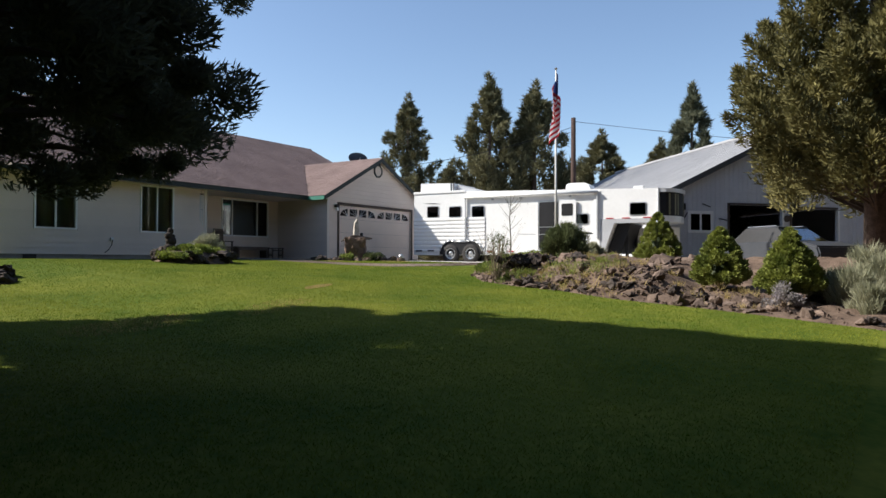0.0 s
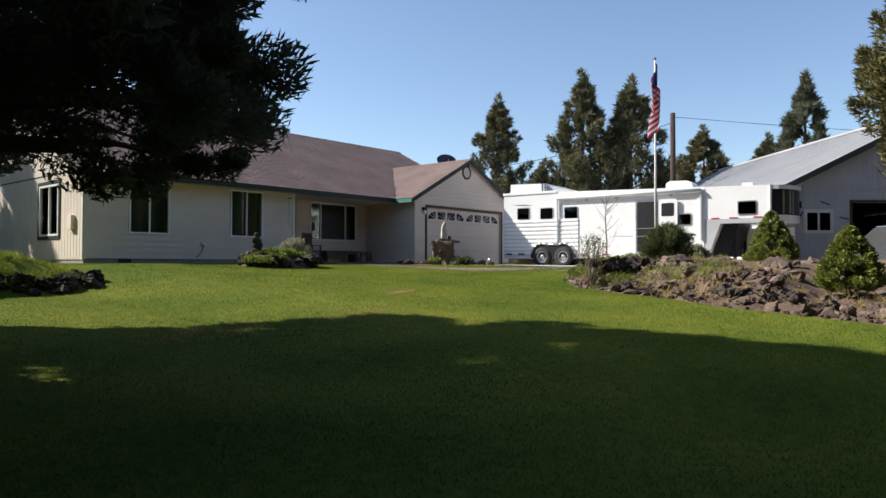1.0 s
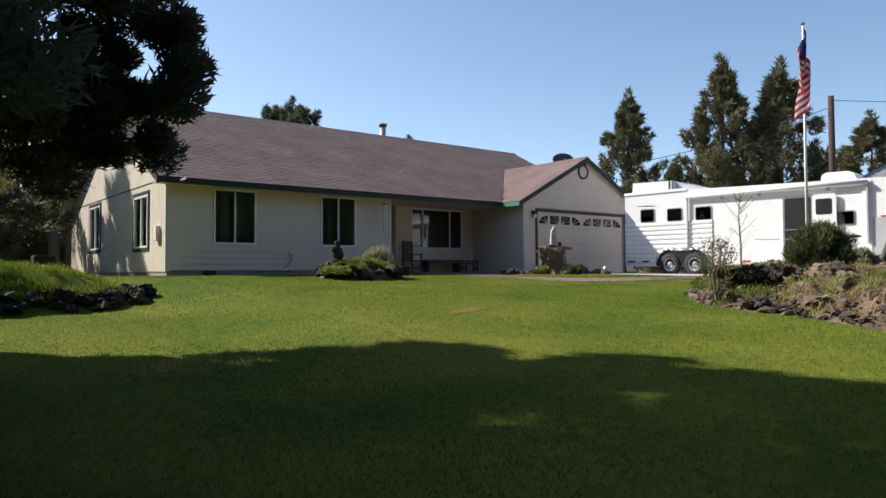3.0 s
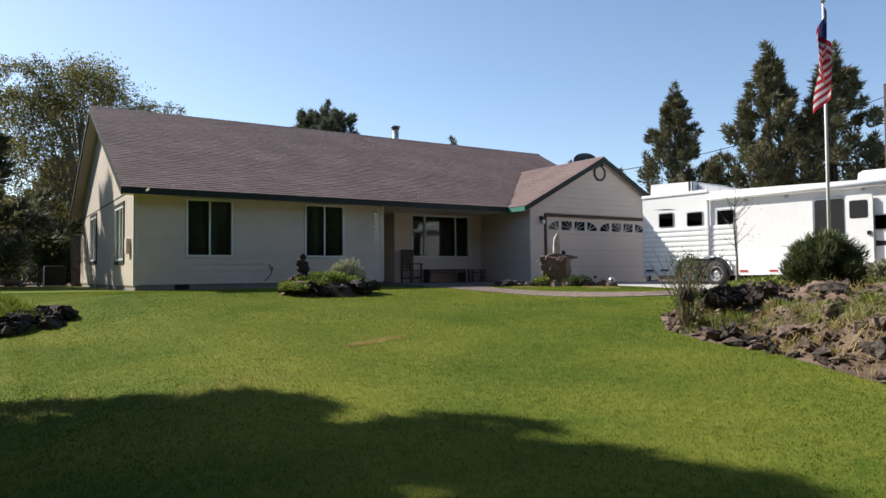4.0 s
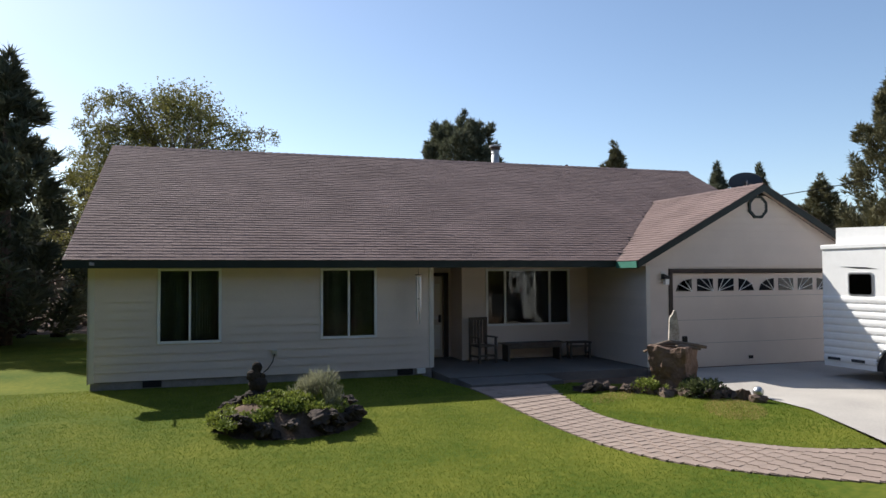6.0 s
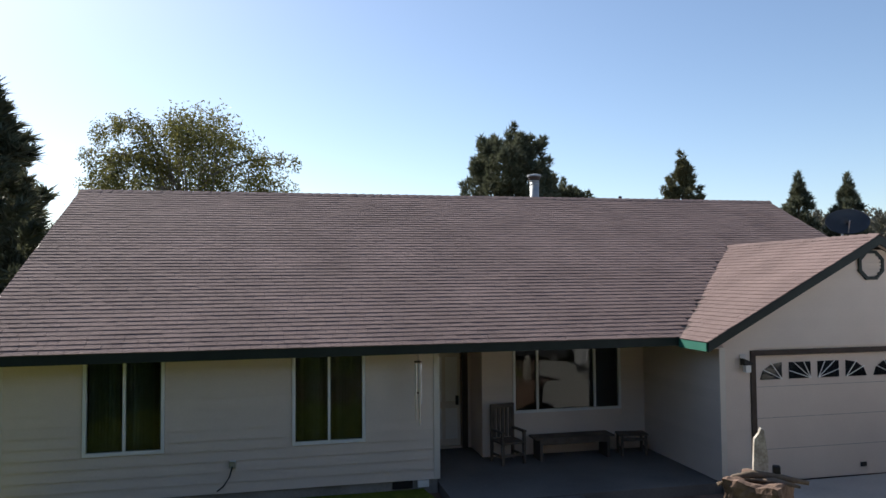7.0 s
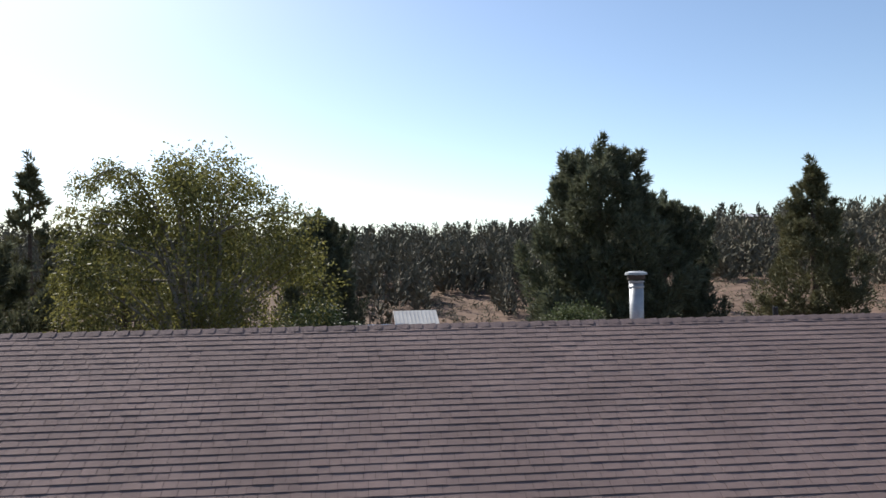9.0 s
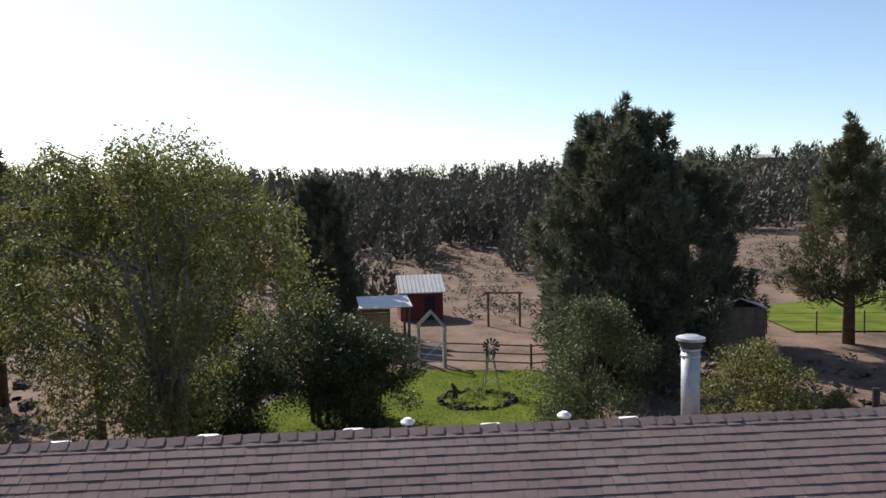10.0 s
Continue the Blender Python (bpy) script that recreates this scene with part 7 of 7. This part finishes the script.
# garden windmill in its ring of stones
ringc = (11.1, 28.0)
rb = empty("stone_ring", ringc[0], ringc[1], ground_z(*ringc))
tagged(rb, "oval ring of dark lava stones on the back lawn", "stone ring")
for k in range(44):
    a = k * math.tau / 44
    stone(rb, 1.65 * math.cos(a) + rr.gauss(0, 0.06), 1.45 * math.sin(a) + rr.gauss(0, 0.06), 0, rr.uniform(0.22, 0.38), ROCKS, 0.85)
scatter_stuff("ring_plants", "dry and green plants inside the stone ring", M_GROUNDCOVER, [(ringc[0] + rnd.uniform(-1.2, 1.2), ringc[1] + rnd.uniform(-1, 1), 0.12, 0.2) for _ in range(34)], 50, 0.14, 0.03, "plants")
stump = tagged(link("tree_stump", pipe([(10.1, 28.2, 0), (10.15, 28.2, 0.5), (10.0, 28.25, 0.75)], [0.16, 0.12, 0.05], 7), M_DARKWOOD), "twisted dark tree stump in the stone ring", "stump")
part("root_arm", pipe([(10.15, 28.2, 0.4), (9.8, 28.0, 0.45), (9.5, 27.8, 0.15)], [0.08, 0.06, 0.03], 6), M_DARKWOOD, stump)
mill = empty("garden_windmill", 11.95, 29.5, ground_z(11.95, 29.5))
tagged(mill, "small ornamental metal garden windmill", "windmill")
for sx in (-1, 1):
    for sy in (-1, 1):
        part("leg", pipe([(sx * 0.38, sy * 0.38, 0), (sx * 0.06, sy * 0.06, 1.9)], 0.025, 5), M_GALV, mill)
for z in (0.5, 1.0, 1.45):
    h = 0.38 - 0.32 * z / 1.9
    for a, b in (((-h, -h), (h, -h)), ((h, -h), (h, h)), ((h, h), (-h, h)), ((-h, h), (-h, -h))):
        part("brace", pipe([(*a, z), (*b, z)], 0.015, 4), M_GALV, mill)
hub = empty("fan"); hub.parent = mill; hub.matrix_basis = pose(0, -0.15, 2.12)
for k in range(12):
    a = k * math.tau / 12
    bm = bmesh.new()
    q = [bm.verts.new((r * math.cos(a + d), 0.05 * e, r * math.sin(a + d))) for r, d, e in ((0.10, -0.10, 0), (0.40, -0.17, -0.5), (0.40, 0.15, 0.5), (0.10, 0.12, 0.3))]
    bm.faces.new(q)
    bmesh.ops.solidify(bm, geom=bm.faces[:], thickness=0.006)
    part("blade", bm, M_CARGREY, hub)
part("tail", boxes((-0.01, -0.1, 2.08, 0.01, 0.6, 2.11), (-0.01, 0.5, 1.98, 0.01, 0.8, 2.22)), M_GALV, mill)

# red barn, feed shelter, paddock frames
barn = empty("red_barn", 9.7, 51.5, ground_z(9.7, 51.5), 4)
tagged(barn, "small red barn with pale metal roof in the paddock", "barn")
part("wall", boxes((-1.6, -1.5, -0.3, 1.6, 1.5, 2.1)), M_BARNRED, barn)
for k in range(16):
    part("wall_board", boxes((-1.6 + k * 0.2 + 0.01, -1.53, -0.2, -1.6 + k * 0.2 + 0.19, -1.5, 2.1)), M_BARNRED, barn)
bm = bmesh.new()
prism(bm, [(-1.85, 2.05), (0.3, 3.15), (1.75, 2.15), (1.75, 2.07), (0.3, 3.07), (-1.85, 1.97)], "x", -1.75, 1.75)
part("roof", bm, M_TINROOF, barn, "pale ribbed metal roof")
for k in range(12):
    bm = bmesh.new()
    prism(bm, [(-1.86, 2.08), (0.3, 3.18), (0.3, 3.14), (-1.86, 2.04)], "x", -1.72 + k * 0.31, -1.66 + k * 0.31)
    part("roof_rib", bm, M_TINROOF, barn)
part("doorway", boxes((0.2, -1.545, 0, 1.0, -1.532, 1.7)), M_BLACK, barn)
shel = empty("feed_shelter", 7.0, 40.3, 0, 6)
tagged(shel, "open timber feed shelter with pale tin roof", "shelter")
bm = bmesh.new()
prism(bm, [(-1.3, 2.62), (1.2, 2.98), (1.2, 2.93), (-1.3, 2.57)], "x", -1.55, 1.6)
part("roof", bm, M_TINROOF, shel)
for x in (-1.35, 1.4):
    for y in (-1.1, 1.0):
        part("post", boxes((x - 0.07, y - 0.07, -0.2, x + 0.07, y + 0.07, 2.62)), M_WOOD, shel)
M_TANWOOD = mat("tan_boards", (0.34, 0.24, 0.13), (0.22, 0.15, 0.08), rough=0.85, scale=3, fine=20, rand=0.12)
for k in range(9):
    part("wall_board", boxes((-1.3, 0.96, 0.05 + k * 0.24, 0.5, 1.0, 0.27 + k * 0.24)), M_TANWOOD, shel)
    part("wall_board", boxes((-1.36, -1.0, 0.05 + k * 0.24, -1.32, 0.95, 0.27 + k * 0.24)), M_TANWOOD, shel)
    part("wall_board", boxes((-1.3, -1.1, 0.05 + k * 0.24, 0.2, -1.06, 0.27 + k * 0.24)), M_TANWOOD, shel)


def frame_poles(x, y, rz, w, h, label):
    f = empty("pole_frame", x, y, ground_z(x, y), rz)
    tagged(f, label, "pole frame", "pole frames in the paddock")
    for s in (0, w):
        part("post", pipe([(s, 0, -0.3), (s, 0, h)], 0.09, 6), M_WOOD, f)
    part("beam", pipe([(-0.2, 0, h), (w + 0.2, 0, h)], 0.07, 6), M_WOOD, f)


frame_poles(14.3, 46.5, -12, 2.2, 2.3, "timber pole frame at the paddock's end")
frame_poles(4.6, 60.0, 5, 1.4, 2.4, "dark timber frame beyond the barn")
frame_poles(2.5, 64.0, 15, 1.6, 2.2, "old timber frame at the wood's edge")
frame_poles(18.5, 47.5, 80, 1.8, 2.0, "timber rail frame by the dark juniper")
hose = tagged(link("hanging_hose", pipe([(12.4, 33.9, 1.2), (12.38, 33.85, 0.7), (12.55, 33.82, 0.45), (12.75, 33.8, 0.6), (12.8, 33.85, 1.0)], 0.05, 6), M_BLACK), "black hose looped over the paddock rail", "hose")

shed = empty("wooden_shed", 27.4, 36.9, ground_z(27.4, 36.9), -14)
tagged(shed, "plain weathered wooden storage shed half under a juniper", "shed")
part("wall", boxes((-1.35, -1.3, -0.3, 1.35, 1.3, 2.55)), M_WOOD, shed)
bm = bmesh.new()
prism(bm, [(-1.5, 2.5), (0.0, 3.1), (1.5, 2.5), (1.5, 2.42), (0.0, 3.02), (-1.5, 2.42)], "y", -1.45, 1.45)
part("roof", bm, M_TINROOF, shed)
for k in range(13):
    part("wall_board", boxes((-1.34 + k * 0.207, -1.32, -0.2, -1.34 + k * 0.207 + 0.19, -1.3, 2.5)), M_WOOD, shed)
ff = empty("field_fence")
tagged(ff, "thin dark posts and wire along the green field", "fence")
FF = [(31.5, 40.8), (34.5, 40.2), (37.5, 39.9), (40.5, 39.6), (44, 39.4), (48, 39.2)]
for x, y in FF:
    part("post", pipe([(x, y, ground_z(x, y) - 0.2), (x, y, ground_z(x, y) + 1.4)], 0.05, 5), M_DARKWOOD, ff)
for (a, b), (c, d) in zip(FF, FF[1:]):
    for z in (0.7, 1.25):
        part("wire", pipe([(a, b, ground_z(a, b) + z), (c, d, ground_z(c, d) + z)], 0.012, 4), M_BLACK, ff)
hh = empty("hill_house", 157.8, 266.5, ground_z(157.8, 266.5) + 2.4, 20)
tagged(hh, "distant low house on the wooded hill", "house")
part("wall", boxes((-6, -3, -3, 6, 3, 1.6)), M_WOOD, hh)
part("roof", prism(bmesh.new(), [(-3.8, 1.5), (0, 3.0), (3.8, 1.5)], "x", -6.6, 6.6), M_TINROOF, hh)
# lava rubble along the bare back ground
rub = empty("lava_rubble", 0, 0, 0)
tagged(rub, "scattered lava rubble on the bare ground behind the house", "rubble")
for k in range(250):
    x, y = (rr.uniform(18, 40), rr.uniform(19, 34)) if k % 2 else (rr.uniform(-16, -1), rr.uniform(17, 38))
    stone(rub, x, y, ground_z(x, y) - 0.1, rr.uniform(0.3, 0.9), ROCKS_BROWN if k % 3 else ROCKS, 0.7)
for k in range(46):   # a low tumbled wall west of the house
    f = rr.random()
    x, y = -3.0 - 9.0 * f + rr.gauss(0, 0.3), 15.5 - 5.0 * f + rr.gauss(0, 0.4)
    stone(rub, x, y, ground_z(x, y) + rr.uniform(-0.05, 0.35), rr.uniform(0.3, 0.7), ROCKS, 0.8)

# ---- shingles ----
def shingle_field(parent, origin, udir, vdir, ulen, rows, keep, near, seed, expo=0.1432):
    """Courses of shingle tabs on a slope. Tabs for which near() holds are parts of their own; the rest is one part."""
    o, u, v = Vector(origin), Vector(udir).normalized(), Vector(vdir).normalized()
    n = u.cross(v).normalized()
    rnd = random.Random(seed)
    kinds = [(0.15, 0.010), (0.19, 0.0145), (0.22, 0.0115), (0.25, 0.0155), (0.17, 0.013)]
    meshes = []
    for w, h in kinds:
        me = bpy.data.meshes.new("shingle")
        g = 0.003
        me.from_pydata([(g, 0, h + 0.003), (w - g, 0, h + 0.003), (w - g, expo + 0.03, 0.004), (g, expo + 0.03, 0.004), (g, 0, 0), (w - g, 0, 0)], [], [(0, 1, 2, 3), (4, 5, 1, 0), (5, 2, 1), (4, 0, 3)])
        me.materials.append(M_SHINGLE)
        meshes.append(me)
    basis = Matrix((u, v, n)).transposed().to_4x4()
    vs, ts, near_n = [], [], 0
    for r in range(rows):
        s = -rnd.random() * 0.3
        while s < ulen:
            k = rnd.randrange(5)
            w, h = kinds[k]
            p = o + u * max(s, 0) + v * (r * expo + rnd.uniform(-0.003, 0.003))
            mid = p + u * w * 0.5 + v * expo * 0.5
            whole = s > -0.02 and s + w <= ulen + 0.02
            g, w2 = (0.003, w) if whole else (0.0, min(s + w, ulen) - max(s, 0))
            if keep(mid) and whole and near(mid) and near_n < 300:
                ob = new("shingle", meshes[k]); ob.parent = parent
                ob.matrix_basis = Matrix.Translation(p) @ basis
                near_n += 1
            elif keep(mid) and w2 > 0.03:
                b = len(vs)
                for x, y, z in ((g, 0, h + 0.003), (w2 - g, 0, h + 0.003), (w2 - g, expo + 0.03, 0.004), (g, expo + 0.03, 0.004), (g, 0, 0), (w2 - g, 0, 0)):
                    vs.append(p + u * x + v * y + n * z)
                ts += [(b, b + 1, b + 2), (b, b + 2, b + 3), (b + 4, b + 5, b + 1), (b + 4, b + 1, b), (b + 5, b + 2, b + 1), (b + 4, b, b + 3)]
            s += w
    rest = tris_mesh("shingles", vs, ts, M_SHINGLES, parent)
    rest["kind"] = "stuff"


def under_garage(p):
    return p.x > GE0 and GZ - abs(p.x - GX) * GSL > EAVE_Z + (p.y - EAVE_Y) * SL + 0.01 and p.y < main_y(GZ) + 0.1


SLOPE_LEN = math.hypot(RIDGE_Y - EAVE_Y, RIDGE_Z - EAVE_Z)
shingle_field(roof_front, (ROOF_X0 - 0.02, EAVE_Y - 0.03, EAVE_Z - 0.013), (1, 0, 0), (0, RIDGE_Y - EAVE_Y, RIDGE_Z - EAVE_Z), ROOF_X1 - ROOF_X0 + 0.04, 52,
              lambda p: not under_garage(p) and p.y < RIDGE_Y - 0.02, lambda p: 4.0 < p.x < 10.5 and p.y > 4.35, 4)
shingle_field(roof_garage, (GE0 - 0.03, main_y(GZ) + 0.1, GEZ - 0.013), (0, -1, 0), (GX - GE0, 0, GZ - GEZ), main_y(GZ) + 0.13 - GY, 28,
              lambda p: p.x < GX and (p.y < main_y(GEZ) + 0.05 or under_garage(p)), lambda p: False, 5)   # it runs up to the valley
shingle_field(roof_garage, (GE1, GY - 0.02, GZ - (GE1 - GX) * GSL), (0, 1, 0), (GX - GE1, 0, (GE1 - GX) * GSL), 4.8, 28,
              lambda p: p.x > GX and (under_garage(p) or p.y < EAVE_Y), lambda p: False, 7)

# ridge caps, one by one
cap = bpy.data.meshes.new("ridge_cap")
d, dz = 0.115, 0.115 * SL
cap.from_pydata([(0, -d, -dz + 0.004), (0, 0, 0.016), (0, d, -dz + 0.004), (0.27, -d, -dz + 0.022), (0.27, 0, 0.034), (0.27, d, -dz + 0.022), (0.27, -d, -dz), (0.27, d, -dz)], [],
                [(0, 3, 4, 1), (1, 4, 5, 2), (3, 6, 7, 5, 4)])
cap.materials.append(M_SHINGLE)
x = ROOF_X0 - 0.02
while x < ROOF_X1 - 0.1:
    ob = new("ridge_cap", cap); ob.parent = roof_front
    ob.matrix_basis = pose(x, RIDGE_Y + random.uniform(-0.006, 0.006), RIDGE_Z + 0.008, 0, 0, random.uniform(-1, 1))
    x += 0.23
y = GY - 0.02
while y < main_y(GZ) - 0.1:
    ob = new("ridge_cap", cap); ob.parent = roof_garage
    ob.matrix_basis = pose(GX, y, GZ + 0.008, 0, 0, 90)
    y += 0.23

# ---- grass ----
rnd = np.random.default_rng(2)


def blades(name, label, poly, x0, x1, y0, y1, count, h0, h1, width, material=None):
    xy = np.stack([rnd.uniform(x0, x1, count), rnd.uniform(y0, y1, count)], 1)
    inside = np.zeros(count, bool)
    for (ax, ay), (bx, by) in zip(poly, poly[1:] + poly[:1]):
        if ay == by:
            continue
        hit = ((ay > xy[:, 1]) != (by > xy[:, 1])) & (xy[:, 0] < (bx - ax) * (xy[:, 1] - ay) / (by - ay) + ax)
        inside ^= hit
    xy = xy[inside]
    n = len(xy)
    gx, gy = np.arange(x0 - 1, x1 + 1.5, 0.5), np.arange(y0 - 1, y1 + 1.5, 0.5)
    hz = np.array([[ground_z(a, b) for a in gx] for b in gy])
    fx, fy = (xy[:, 0] - gx[0]) / 0.5, (xy[:, 1] - gy[0]) / 0.5
    i, j = fx.astype(int), fy.astype(int)
    u, v = fx - i, fy - j
    z = hz[j, i] * (1 - u) * (1 - v) + hz[j, i + 1] * u * (1 - v) + hz[j + 1, i] * (1 - u) * v + hz[j + 1, i + 1] * u * v
    a = rnd.random(n) * 6.283
    h = rnd.uniform(h0, h1, n)
    side = np.stack([np.cos(a), np.sin(a), 0 * a], 1) * (width * rnd.uniform(0.6, 1.3, n))[:, None]
    lean = rnd.normal(size=(n, 2)) * 0.5 * h[:, None]
    p = np.column_stack([xy, z - 0.006])
    tip = p + np.column_stack([lean, h])
    vs = np.stack([p - side, p + side, tip], 1).reshape(-1, 3)
    return tagged(tris_mesh(name, vs, np.arange(3 * n).reshape(-1, 3), material or M_BLADE), label, "grass", kind="stuff")


blades("lawn_grass", "short mown grass blades of the front lawn", FRONT_LAWN, -9, 9, -20.5, 0, 800000, 0.012, 0.033, 0.0046)
blades("island_grass", "short grass blades of the island lawn", ISLAND_LAWN, 8, 12.5, -9, -2, 60000, 0.015, 0.04, 0.005)
blades("back_grass", "short grass blades of the back lawn", BACK_LAWN, 1, 16, 18, 35, 120000, 0.03, 0.06, 0.012)


def patch(x, y, a, b, turn):
    return [(x + a * math.cos(k * math.pi / 10) * math.cos(turn) - b * math.sin(k * math.pi / 10) * math.sin(turn), y + a * math.cos(k * math.pi / 10) * math.sin(turn) + b * math.sin(k * math.pi / 10) * math.cos(turn)) for k in range(20)]


for px, py, pa_, pb2, turn, n in ((1.25, -11.0, 0.62, 0.11, 0.35, 3600), (-3.4, -11.9, 1.1, 0.5, 0.2, 1500), (10.9, -5.6, 0.9, 0.5, 1.0, 1500), (9.6, -3.9, 0.8, 0.3, 0.6, 900), (-1.2, -12.4, 0.8, 0.35, 0.1, 700)):
    blades("dry_patch", "dry straw-coloured patch worn into the lawn", patch(px, py, pa_, pb2, turn), px - pa_, px + pa_, py - pa_, py + pa_, n * 3, 0.028, 0.046, 0.005, M_DRYGRASS)
